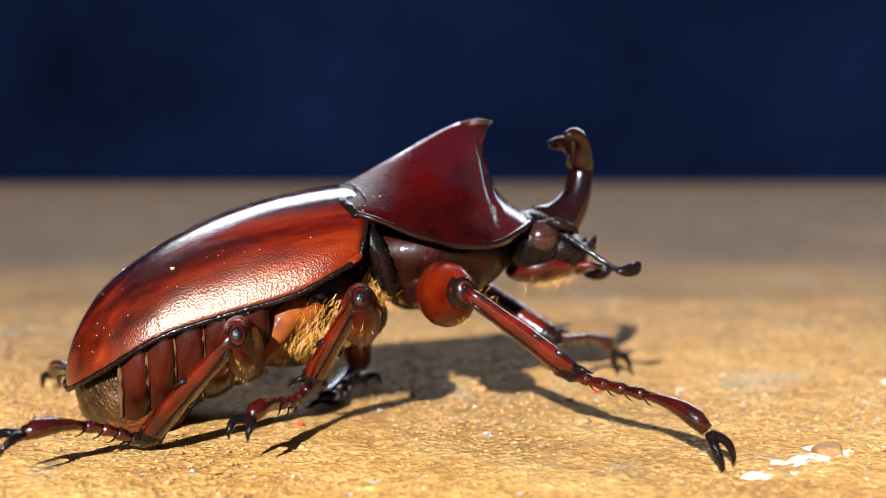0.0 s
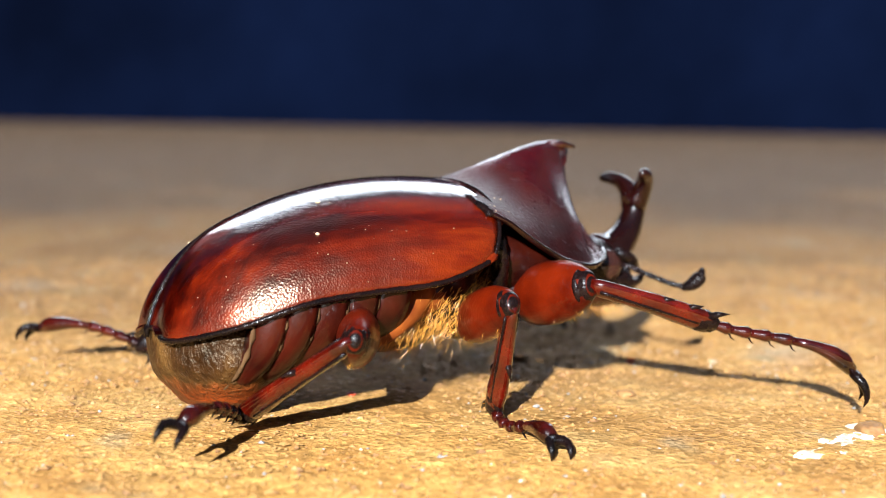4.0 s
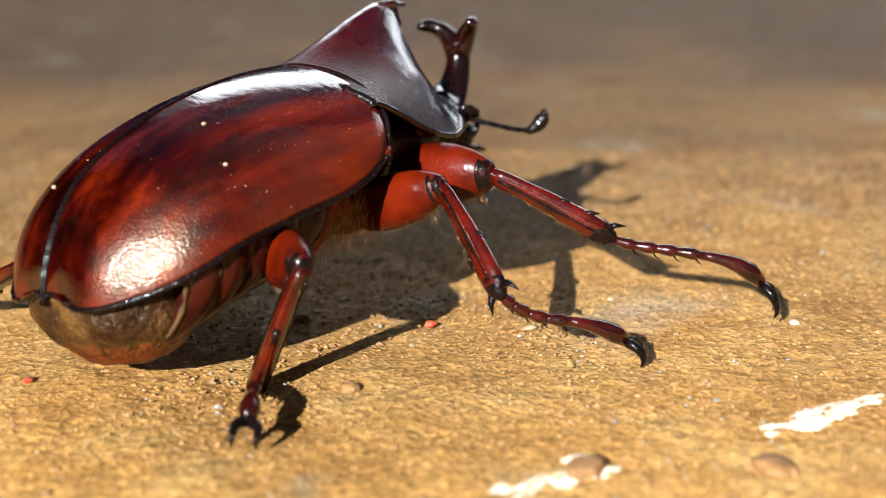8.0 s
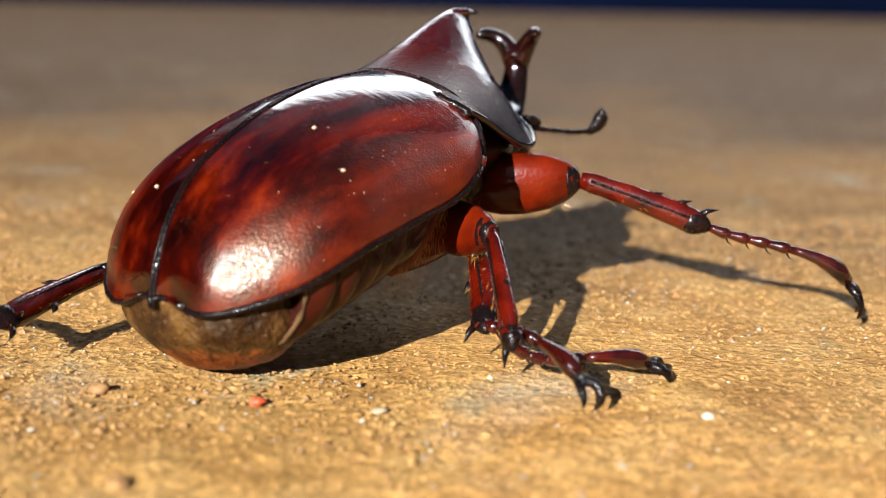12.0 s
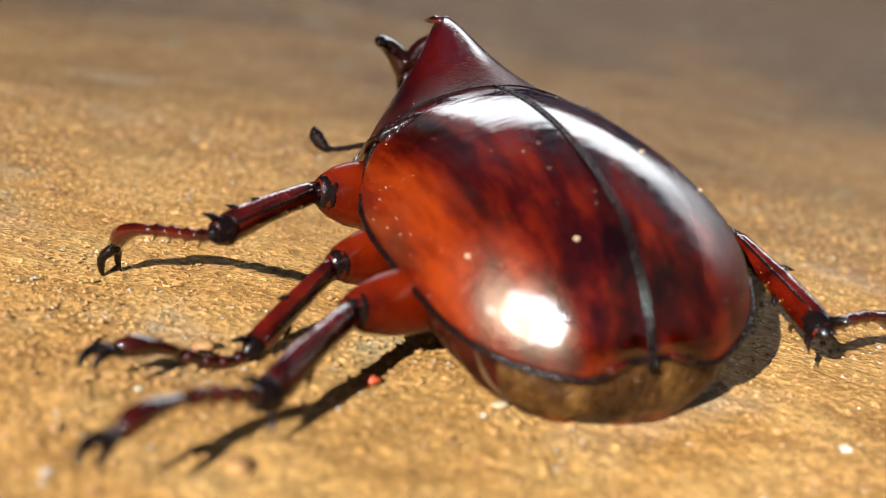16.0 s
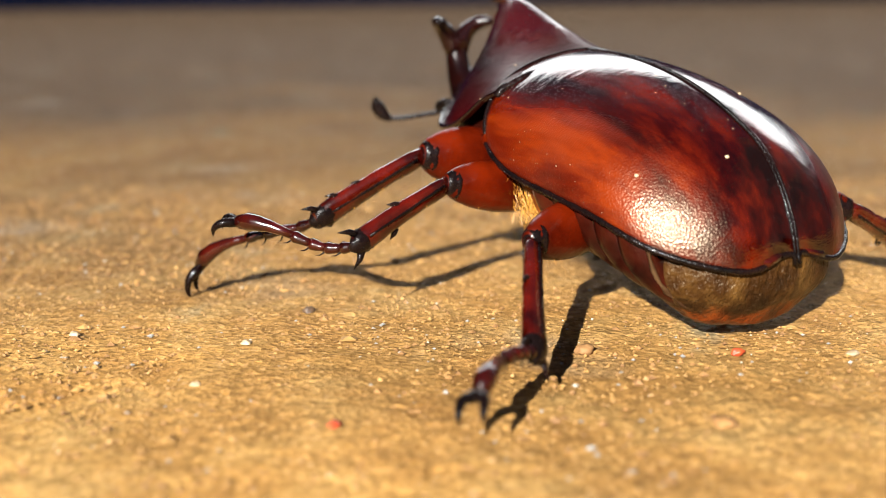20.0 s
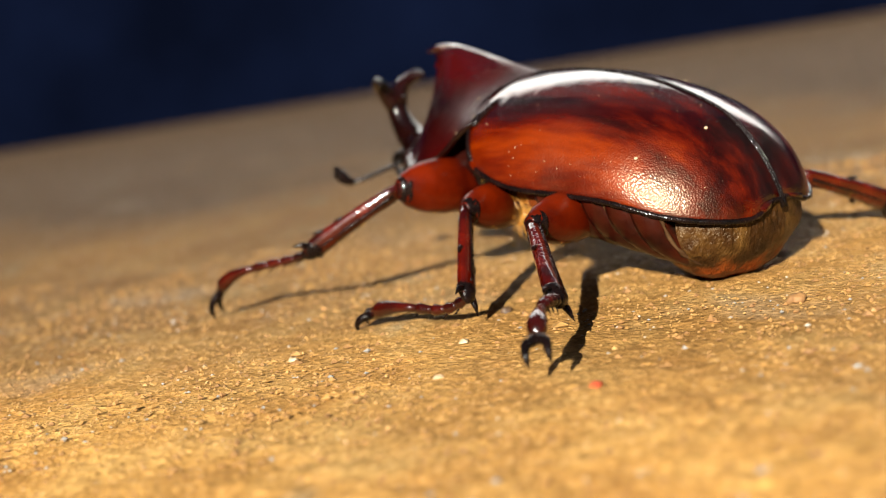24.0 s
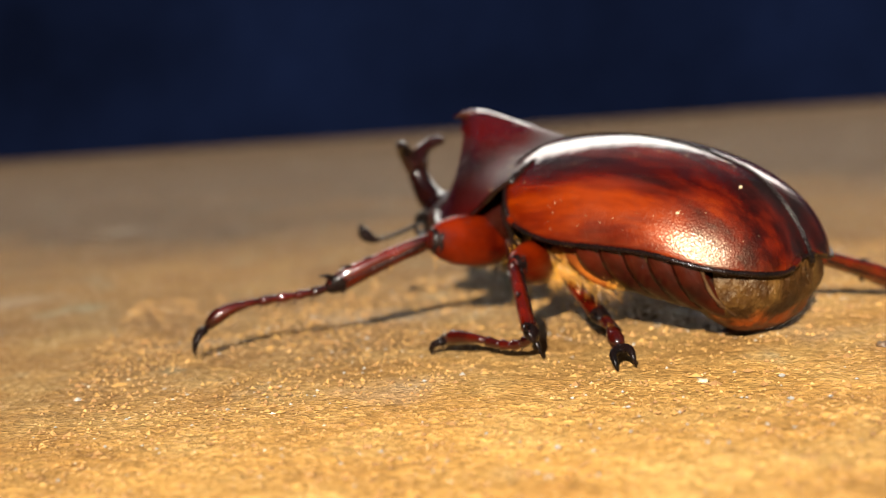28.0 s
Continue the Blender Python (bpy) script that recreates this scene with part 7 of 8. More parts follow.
    walk(tarsus, [
        (0, pose(0.02010, 0.00662, 0.00353, -6.4, 21.5, 46.8)), (0.5, pose(0.01875, 0.00841, 0.00516, -7.9, 20.8, 31.3)), (1, pose(0.01722, 0.01211, 0.00550, -9.2, 20.8, 15.9)),
        (1.5, pose(0.01743, 0.01483, 0.00676, -10.2, 21.4, 20.7)), (2, pose(0.01678, 0.01570, 0.00577, -11.9, 23.2, 23.3)), (2.5, pose(0.01541, 0.01217, 0.00408, -13.8, 25.5, 18.0)),
        (3, pose(0.01691, 0.01569, 0.00589, -12.1, 19.5, 22.3)), (3.5, pose(0.01704, 0.01569, 0.00600, -12.4, 10.6, 20.7)), (4, pose(0.01717, 0.01569, 0.00610, -12.5, 0.6, 19.3)),
        (4.5, pose(0.01725, 0.01566, 0.00633, -12.4, -4.6, 18.3)), (5, pose(0.01730, 0.01568, 0.00622, -12.3, -2.0, 18.4)), (5.5, pose(0.01687, 0.01644, 0.00471, -12.0, 0.2, 18.5)),
        (6, pose(0.01609, 0.01530, 0.00564, -11.7, -3.1, 20.1)), (6.5, pose(0.01517, 0.01513, 0.00516, -11.5, 2.1, 21.0)), (7, pose(0.01637, 0.01537, 0.00589, -11.3, 5.1, 20.7)),
        (7.5, pose(0.01813, 0.01575, 0.00579, -11.7, 15.2, 21.8)), (8, pose(0.01849, 0.01597, 0.00627, -12.6, 22.0, 21.0)), (8.5, pose(0.01773, 0.01544, 0.00743, -12.6, 10.9, 18.5)),
        (9, pose(0.01728, 0.01676, 0.00568, -11.5, 4.9, 21.0)), (9.5, pose(0.01702, 0.01563, 0.00604, -12.4, 12.1, 19.4)), (10, pose(0.01791, 0.01597, 0.00558, -12.7, 19.8, 20.8)),
        (10.5, pose(0.01854, 0.01438, 0.00425, -14.3, 24.5, 17.5)), (11, pose(0.01760, 0.01611, 0.00630, -12.3, 27.8, 23.0)), (11.5, pose(0.01687, 0.01803, 0.00639, -12.0, 24.3, 23.3)),
        (12, pose(0.01811, 0.01696, 0.00579, -12.1, 25.3, 22.5)), (12.5, pose(0.01808, 0.01890, 0.00463, -11.0, 21.2, 24.5)), (13, pose(0.01922, 0.01765, 0.00543, -11.6, 14.1, 21.7)),
        (13.5, pose(0.01747, 0.01800, 0.00589, -11.8, 14.7, 22.0)), (14, pose(0.01308, 0.01888, 0.00704, -11.8, 18.6, 23.0)), (14.5, pose(0.00737, 0.02002, 0.00854, -11.8, 23.0, 24.0)),
        (15, pose(0.00167, 0.02116, 0.01003, -11.8, 25.9, 24.9)), (15.5, pose(-0.00272, 0.02204, 0.01118, -11.7, 24.5, 26.1)), (16, pose(-0.00447, 0.02239, 0.01164, -11.8, 21.7, 26.5)),
        (16.5, pose(0.00315, 0.02350, 0.00887, -10.3, 26.1, 42.9)), (17, pose(0.00706, 0.02492, 0.00888, -6.5, 26.2, 63.0)), (17.5, pose(0.00785, 0.02430, 0.00940, -5.1, 27.0, 67.9)),
        (18, pose(0.00875, 0.02359, 0.00824, -4.5, 30.8, 71.0)), (18.5, pose(0.00697, 0.02409, 0.00848, -6.0, 34.8, 59.0)), (19, pose(0.01088, 0.02354, 0.00720, -10.1, 36.5, 43.5)),
        (19.5, pose(0.00933, 0.02377, 0.00707, -11.4, 31.4, 40.0)), (20, pose(0.00755, 0.02324, 0.00611, -12.3, 31.5, 36.9)), (20.5, pose(0.00814, 0.02311, 0.00600, -12.7, 29.6, 37.1)),
        (21, pose(0.00963, 0.02280, 0.00573, -12.8, 31.0, 37.7)), (21.5, pose(0.01157, 0.02239, 0.00538, -12.9, 32.4, 38.5)), (22, pose(0.01350, 0.02197, 0.00503, -12.9, 32.8, 39.3)),
        (22.5, pose(0.01492, 0.02153, 0.00480, -12.9, 33.0, 40.1)), (23, pose(0.01558, 0.02153, 0.00465, -13.4, 33.3, 40.1)), (23.5, pose(0.01580, 0.02153, 0.00689, -14.6, 25.9, 28.2)),
        (24, pose(0.01474, 0.02069, 0.00724, -15.1, 22.8, 15.7)), (24.5, pose(0.01900, 0.01999, 0.00730, -13.1, 26.2, 33.4)), (25, pose(0.01954, 0.02060, 0.00811, -10.9, 27.5, 50.3)),
        (25.5, pose(0.01811, 0.02110, 0.00856, -10.5, 31.1, 47.0)), (26, pose(0.01408, 0.02336, 0.01300, -13.7, 32.1, 36.9)), (26.5, pose(0.01561, 0.02276, 0.01088, -11.5, 23.7, 43.7)),
        (27, pose(0.01468, 0.02243, 0.00849, -12.0, 16.3, 44.9)), (27.5, pose(0.01504, 0.02151, 0.00722, -10.8, 18.1, 49.1)), (28, pose(0.01550, 0.02176, 0.00900, -10.3, 17.5, 51.1))])
    femur, tibia, tarsus = LEGS["L2"]
    walk(femur, [
        (0, pose(0.00059, 0.00395, 0.00854, 0.0, 31.0, 81.3)), (0.5, pose(0.00045, 0.00423, 0.00868, -2.1, -13.0, 54.3)), (1, pose(0.00030, 0.00451, 0.00882, -1.8, -15.1, 62.4)),
        (1.5, pose(0.00026, 0.00447, 0.00851, -2.8, -16.6, 63.1)), (2, pose(0.00022, 0.00443, 0.00821, -3.6, -12.6, 62.8)), (2.5, pose(0.00035, 0.00453, 0.00823, -3.8, -14.5, 60.6)),
        (3, pose(0.00048, 0.00464, 0.00824, -4.3, -14.2, 60.0)), (3.5, pose(0.00061, 0.00475, 0.00826, -4.4, -14.7, 57.6)), (4, pose(0.00074, 0.00485, 0.00828, -4.5, -14.9, 55.4)),
        (4.5, pose(0.00087, 0.00496, 0.00829, -4.9, -15.0, 54.0)), (5, pose(0.00100, 0.00506, 0.00831, -5.5, -15.1, 53.9)), (5.5, pose(0.00059, 0.00466, 0.00828, -5.5, -9.5, 57.9)),
        (6, pose(0.00019, 0.00426, 0.00824, -4.6, -15.5, 57.9)), (6.5, pose(0.00019, 0.00439, 0.00841, -5.2, -13.9, 63.5)), (7, pose(0.00020, 0.00451, 0.00857, -3.9, -13.5, 61.6)),
        (7.5, pose(0.00084, 0.00493, 0.00852, -3.0, -13.1, 55.5)), (8, pose(0.00148, 0.00535, 0.00847, -4.7, -12.8, 61.0)), (8.5, pose(0.00131, 0.00565, 0.00848, -4.4, -19.4, 62.3)),
        (9, pose(0.00114, 0.00595, 0.00848, -3.7, -12.5, 62.2)), (9.5, pose(0.00114, 0.00562, 0.00835, -4.2, -16.5, 63.0)), (10, pose(0.00115, 0.00528, 0.00822, -4.1, -11.8, 61.2)),
        (10.5, pose(0.00088, 0.00518, 0.00837, -3.1, -3.8, 54.7)), (11, pose(0.00060, 0.00508, 0.00851, -4.0, -13.0, 61.9)), (11.5, pose(0.00097, 0.00549, 0.00839, -5.6, -9.2, 71.6)),
        (12, pose(0.00133, 0.00589, 0.00828, -3.5, -12.5, 62.1)), (12.5, pose(0.00209, 0.00630, 0.00821, -4.4, -6.1, 67.9)), (13, pose(0.00285, 0.00671, 0.00814, -3.4, -12.4, 62.1)),
        (13.5, pose(0.00233, 0.00659, 0.00822, -1.9, -12.2, 63.8)), (14, pose(0.00181, 0.00647, 0.00830, -1.2, -13.3, 72.3)), (14.5, pose(0.00129, 0.00635, 0.00839, -1.1, -14.2, 86.3)),
        (15, pose(0.00077, 0.00622, 0.00847, -0.8, -13.0, 102.4)), (15.5, pose(0.00025, 0.00610, 0.00855, 0.5, -8.7, 114.3)), (16, pose(-0.00027, 0.00598, 0.00863, 2.5, -1.8, 117.9)),
        (16.5, pose(0.00029, 0.00570, 0.00854, 4.5, -2.9, 104.4)), (17, pose(0.00085, 0.00542, 0.00845, 4.4, -7.8, 120.5)), (17.5, pose(0.00098, 0.00532, 0.00838, 2.7, -15.3, 105.2)),
        (18, pose(0.00111, 0.00523, 0.00830, 0.5, -8.4, 92.8)), (18.5, pose(0.00096, 0.00527, 0.00798, 2.4, 2.8, 117.7)), (19, pose(0.00080, 0.00531, 0.00766, 5.5, -3.3, 116.5)),
        (19.5, pose(0.00078, 0.00528, 0.00792, 3.5, -7.9, 102.6)), (20, pose(0.00077, 0.00524, 0.00817, 1.4, -8.9, 94.4)), (20.5, pose(0.00065, 0.00526, 0.00816, 2.1, -10.4, 95.3)),
        (21, pose(0.00054, 0.00527, 0.00815, 2.6, -10.5, 98.8)), (21.5, pose(0.00042, 0.00529, 0.00813, 3.0, -7.6, 103.5)), (22, pose(0.00031, 0.00531, 0.00812, 3.8, -2.0, 108.7)),
        (22.5, pose(0.00019, 0.00532, 0.00811, 4.8, 3.7, 113.2)), (23, pose(0.00008, 0.00534, 0.00810, 5.7, 4.3, 114.1)), (23.5, pose(0.00019, 0.00551, 0.00827, 3.5, -0.1, 106.0)),
        (24, pose(0.00031, 0.00568, 0.00845, 1.7, -6.7, 103.9)), (24.5, pose(0.00049, 0.00565, 0.00837, 3.9, -13.4, 82.7)), (25, pose(0.00067, 0.00562, 0.00829, 0.5, -5.1, 94.2)),
        (25.5, pose(0.00037, 0.00602, 0.00832, 3.7, -13.3, 96.2)), (26, pose(0.00007, 0.00641, 0.00836, 5.4, 5.1, 124.1)), (26.5, pose(0.00025, 0.00608, 0.00834, 3.5, -11.6, 95.0)),
        (27, pose(0.00042, 0.00575, 0.00833, 0.1, -6.6, 94.5)), (27.5, pose(0.00059, 0.00554, 0.00830, 1.3, -6.1, 97.9)), (28, pose(0.00077, 0.00533, 0.00827, 2.0, -4.4, 108.1))])
    walk(tibia, [
        (0, pose(0.00182, 0.01199, 0.00364, 108.7, 13.5, -116.4)), (0.5, pose(0.00585, 0.01175, 0.01081, 86.9, 50.2, -170.1)), (1, pose(0.00455, 0.01262, 0.01130, 33.9, 43.0, -249.6)),
        (1.5, pose(0.00439, 0.01259, 0.01123, 30.0, 37.8, -255.9)), (2, pose(0.00445, 0.01267, 0.01029, 34.7, 45.7, -249.1)), (2.5, pose(0.00487, 0.01255, 0.01060, 50.8, 52.7, -227.7)),
        (3, pose(0.00508, 0.01262, 0.01057, 37.9, 41.9, -245.0)), (3.5, pose(0.00554, 0.01250, 0.01067, 39.6, 37.5, -242.8)), (4, pose(0.00595, 0.01241, 0.01072, 40.8, 33.0, -241.0)),
        (4.5, pose(0.00626, 0.01238, 0.01076, 41.7, 29.6, -239.7)), (5, pose(0.00640, 0.01246, 0.01077, 42.4, 28.5, -238.8)), (5.5, pose(0.00558, 0.01260, 0.00984, 38.9, 26.6, -244.6)),
        (6, pose(0.00505, 0.01200, 0.01078, 40.0, 35.3, -240.8)), (6.5, pose(0.00431, 0.01264, 0.01069, 41.9, 45.0, -238.7)), (7, pose(0.00459, 0.01262, 0.01079, 35.3, 45.5, -248.7)),
        (7.5, pose(0.00608, 0.01256, 0.01067, 34.3, 42.3, -250.7)), (8, pose(0.00597, 0.01344, 0.01058, 33.5, 46.5, -252.2)), (8.5, pose(0.00547, 0.01359, 0.01163, 32.0, 49.1, -253.9)),
        (9, pose(0.00546, 0.01414, 0.01054, 34.8, 47.1, -249.8)), (9.5, pose(0.00528, 0.01373, 0.01104, 36.3, 48.1, -248.3)), (10, pose(0.00562, 0.01342, 0.01018, 34.9, 46.4, -250.7)),
        (10.5, pose(0.00635, 0.01292, 0.00899, 35.7, 50.4, -249.0)), (11, pose(0.00496, 0.01324, 0.01064, 33.6, 45.4, -251.2)), (11.5, pose(0.00392, 0.01439, 0.00991, 31.1, 44.5, -254.9)),
        (12, pose(0.00567, 0.01408, 0.01033, 34.8, 45.4, -250.0)), (12.5, pose(0.00565, 0.01505, 0.00922, 34.0, 42.7, -251.2)), (13, pose(0.00718, 0.01491, 0.01017, 35.3, 46.3, -249.3)),
        (13.5, pose(0.00643, 0.01492, 0.01023, 31.4, 45.5, -246.6)), (14, pose(0.00463, 0.01527, 0.01049, 30.4, 44.5, -238.5)), (14.5, pose(0.00188, 0.01554, 0.01071, 27.6, 42.4, -232.1)),
        (15, pose(-0.00121, 0.01526, 0.01061, 21.1, 37.9, -230.7)), (15.5, pose(-0.00362, 0.01466, 0.00999, 13.7, 30.9, -231.7)), (16, pose(-0.00464, 0.01420, 0.00892, 7.0, 23.4, -233.2)),
        (16.5, pose(-0.00206, 0.01489, 0.00903, 19.4, 36.7, -212.6)), (17, pose(-0.00417, 0.01392, 0.00980, 22.2, 31.7, -211.0)), (17.5, pose(-0.00142, 0.01417, 0.01089, 12.9, 35.4, -236.6)),
        (18, pose(0.00065, 0.01459, 0.00967, 1.7, 31.8, -265.3)), (18.5, pose(-0.00345, 0.01367, 0.00752, 11.0, 19.9, -242.1)), (19, pose(-0.00352, 0.01398, 0.00823, 18.9, 31.3, -222.0)),
        (19.5, pose(-0.00126, 0.01446, 0.00922, 9.4, 34.6, -243.2)), (20, pose(0.00006, 0.01457, 0.00963, 0.6, 24.1, -265.3)), (20.5, pose(-0.00022, 0.01456, 0.00987, 0.6, 28.3, -263.0)),
        (21, pose(-0.00089, 0.01450, 0.00988, 2.7, 35.5, -256.6)), (21.5, pose(-0.00177, 0.01445, 0.00939, 7.4, 41.9, -246.7)), (22, pose(-0.00273, 0.01430, 0.00846, 13.3, 45.3, -236.1)),
        (22.5, pose(-0.00354, 0.01404, 0.00749, 17.5, 45.8, -228.7)), (23, pose(-0.00384, 0.01408, 0.00739, 19.6, 47.3, -224.5)), (23.5, pose(-0.00243, 0.01464, 0.00829, 15.9, 38.5, -233.4)),
        (24, pose(-0.00198, 0.01490, 0.00956, 19.5, 38.8, -231.4)), (24.5, pose(0.00167, 0.01482, 0.01057, 13.4, 66.4, -251.3)), (25, pose(-0.00001, 0.01506, 0.00914, 95.1, 107.2, -183.2)),
        (25.5, pose(-0.00063, 0.01521, 0.01050, 28.3, 63.6, -228.3)), (26, pose(-0.00526, 0.01428, 0.00751, 17.1, 29.3, -218.6)), (26.5, pose(-0.00056, 0.01535, 0.01026, 19.7, 43.7, -225.9)),
        (27, pose(-0.00032, 0.01518, 0.00943, 4.4, 36.1, -260.0)), (27.5, pose(-0.00071, 0.01490, 0.00930, 19.9, 45.9, -232.6)), (28, pose(-0.00219, 0.01439, 0.00900, 22.1, 33.2, -224.8))])
    walk(tarsus, [
        (0, pose(-0.00241, 0.00344, 0.00136, -3.9, 1.1, 63.4)), (0.5, pose(-0.00034, 0.01067, 0.00329, -3.9, 1.8, 64.3)), (1, pose(0.00206, 0.01933, 0.00462, -3.9, 4.1, 65.2)),
        (1.5, pose(0.00250, 0.02009, 0.00522, -4.7, 4.4, 65.6)), (2, pose(0.00202, 0.01904, 0.00329, -5.5, 8.1, 65.1)), (2.5, pose(0.00087, 0.01693, 0.00280, -6.7, 9.7, 59.5)),
        (3, pose(0.00200, 0.01923, 0.00402, -6.6, 4.6, 62.7)), (3.5, pose(0.00198, 0.01942, 0.00470, -7.2, 1.3, 60.4)), (4, pose(0.00197, 0.01960, 0.00539, -7.6, -2.1, 58.2)),
        (4.5, pose(0.00196, 0.01973, 0.00591, -7.9, -4.6, 56.5)), (5, pose(0.00195, 0.01979, 0.00612, -8.3, -5.6, 55.8)), (5.5, pose(0.00182, 0.02051, 0.00545, -7.6, -5.3, 56.8)),
        (6, pose(0.00116, 0.01895, 0.00514, -7.2, -5.8, 60.0)), (6.5, pose(0.00071, 0.01856, 0.00376, -6.7, -2.3, 62.5)), (7, pose(0.00211, 0.01900, 0.00383, -6.0, -3.7, 63.5)),
        (7.5, pose(0.00368, 0.01940, 0.00407, -6.3, 1.3, 63.7)), (8, pose(0.00391, 0.01985, 0.00348, -6.6, 7.5, 62.9)), (8.5, pose(0.00369, 0.01975, 0.00422, -6.3, 1.5, 61.1)),
        (9, pose(0.00316, 0.02038, 0.00337, -5.8, -1.8, 64.3)), (9.5, pose(0.00287, 0.01981, 0.00374, -6.0, 3.4, 61.9)), (10, pose(0.00340, 0.01979, 0.00310, -6.0, 10.6, 63.1)),
        (10.5, pose(0.00411, 0.01875, 0.00144, -6.7, 12.9, 60.3)), (11, pose(0.00275, 0.01973, 0.00368, -5.9, 10.6, 64.4)), (11.5, pose(0.00210, 0.02113, 0.00304, -5.4, 10.9, 65.5)),
        (12, pose(0.00332, 0.02053, 0.00337, -5.4, 11.6, 64.5)), (12.5, pose(0.00333, 0.02187, 0.00258, -5.0, 9.1, 66.8)), (13, pose(0.00479, 0.02122, 0.00310, -5.4, 4.5, 64.2)),
        (13.5, pose(0.00370, 0.02122, 0.00325, -3.2, 3.5, 67.8)), (14, pose(0.00098, 0.02123, 0.00362, -0.5, 0.8, 77.6)), (14.5, pose(-0.00257, 0.02124, 0.00410, 1.8, 3.6, 92.0)),
        (15, pose(-0.00611, 0.02125, 0.00458, 3.7, 5.9, 106.2)), (15.5, pose(-0.00883, 0.02126, 0.00495, 4.6, 1.8, 115.8)), (16, pose(-0.00992, 0.02126, 0.00510, 5.5, -10.1, 119.7)),
        (16.5, pose(-0.00868, 0.01912, 0.00316, 2.1, 4.3, 76.1)), (17, pose(-0.01172, 0.01845, 0.00434, -11.6, 16.2, 33.8)), (17.5, pose(-0.00582, 0.02084, 0.00522, -10.5, 11.4, 37.4)),
        (18, pose(-0.00003, 0.02287, 0.00452, -10.0, 8.5, 39.4)), (18.5, pose(-0.00776, 0.02182, 0.00418, -9.0, 12.5, 45.1)), (19, pose(-0.00990, 0.01973, 0.00299, -8.3, 16.6, 47.9)),
        (19.5, pose(-0.00490, 0.02166, 0.00366, -9.9, 4.9, 45.0)), (20, pose(-0.00067, 0.02347, 0.00564, -11.0, -2.0, 40.3)), (20.5, pose(-0.00126, 0.02313, 0.00523, -11.2, 16.3, 40.1)),
        (21, pose(-0.00274, 0.02226, 0.00419, -11.6, 14.1, 39.1)), (21.5, pose(-0.00465, 0.02115, 0.00284, -12.1, 14.2, 37.8)), (22, pose(-0.00657, 0.02003, 0.00150, -12.6, 12.9, 36.8)),
        (22.5, pose(-0.00805, 0.01916, 0.00046, -12.9, 9.7, 36.4)), (23, pose(-0.00864, 0.01882, 0.00005, -13.3, 10.6, 36.1)), (23.5, pose(-0.00700, 0.02079, 0.00218, -14.0, 8.6, 23.8)),
        (24, pose(-0.00677, 0.02091, 0.00337, -14.7, 10.9, 11.6)), (24.5, pose(0.00041, 0.01853, 0.00159, -6.7, 8.8, 48.0)), (25, pose(0.00289, 0.01489, -0.00021, -1.6, 1.3, 85.7)),
        (25.5, pose(-0.00354, 0.01846, 0.00173, -8.3, 8.9, 41.4)), (26, pose(-0.01198, 0.01966, 0.00269, -15.6, 3.3, -1.8)), (26.5, pose(-0.00549, 0.02043, 0.00348, -15.5, 3.5, 10.1)),
        (27, pose(-0.00170, 0.02302, 0.00363, -15.6, 3.6, 17.6)), (27.5, pose(-0.00485, 0.02031, 0.00226, -15.0, 5.4, 8.8)), (28, pose(-0.00804, 0.02022, 0.00359, -14.9, 6.4, -2.3))])
    femur, tibia, tarsus = LEGS["L3"]
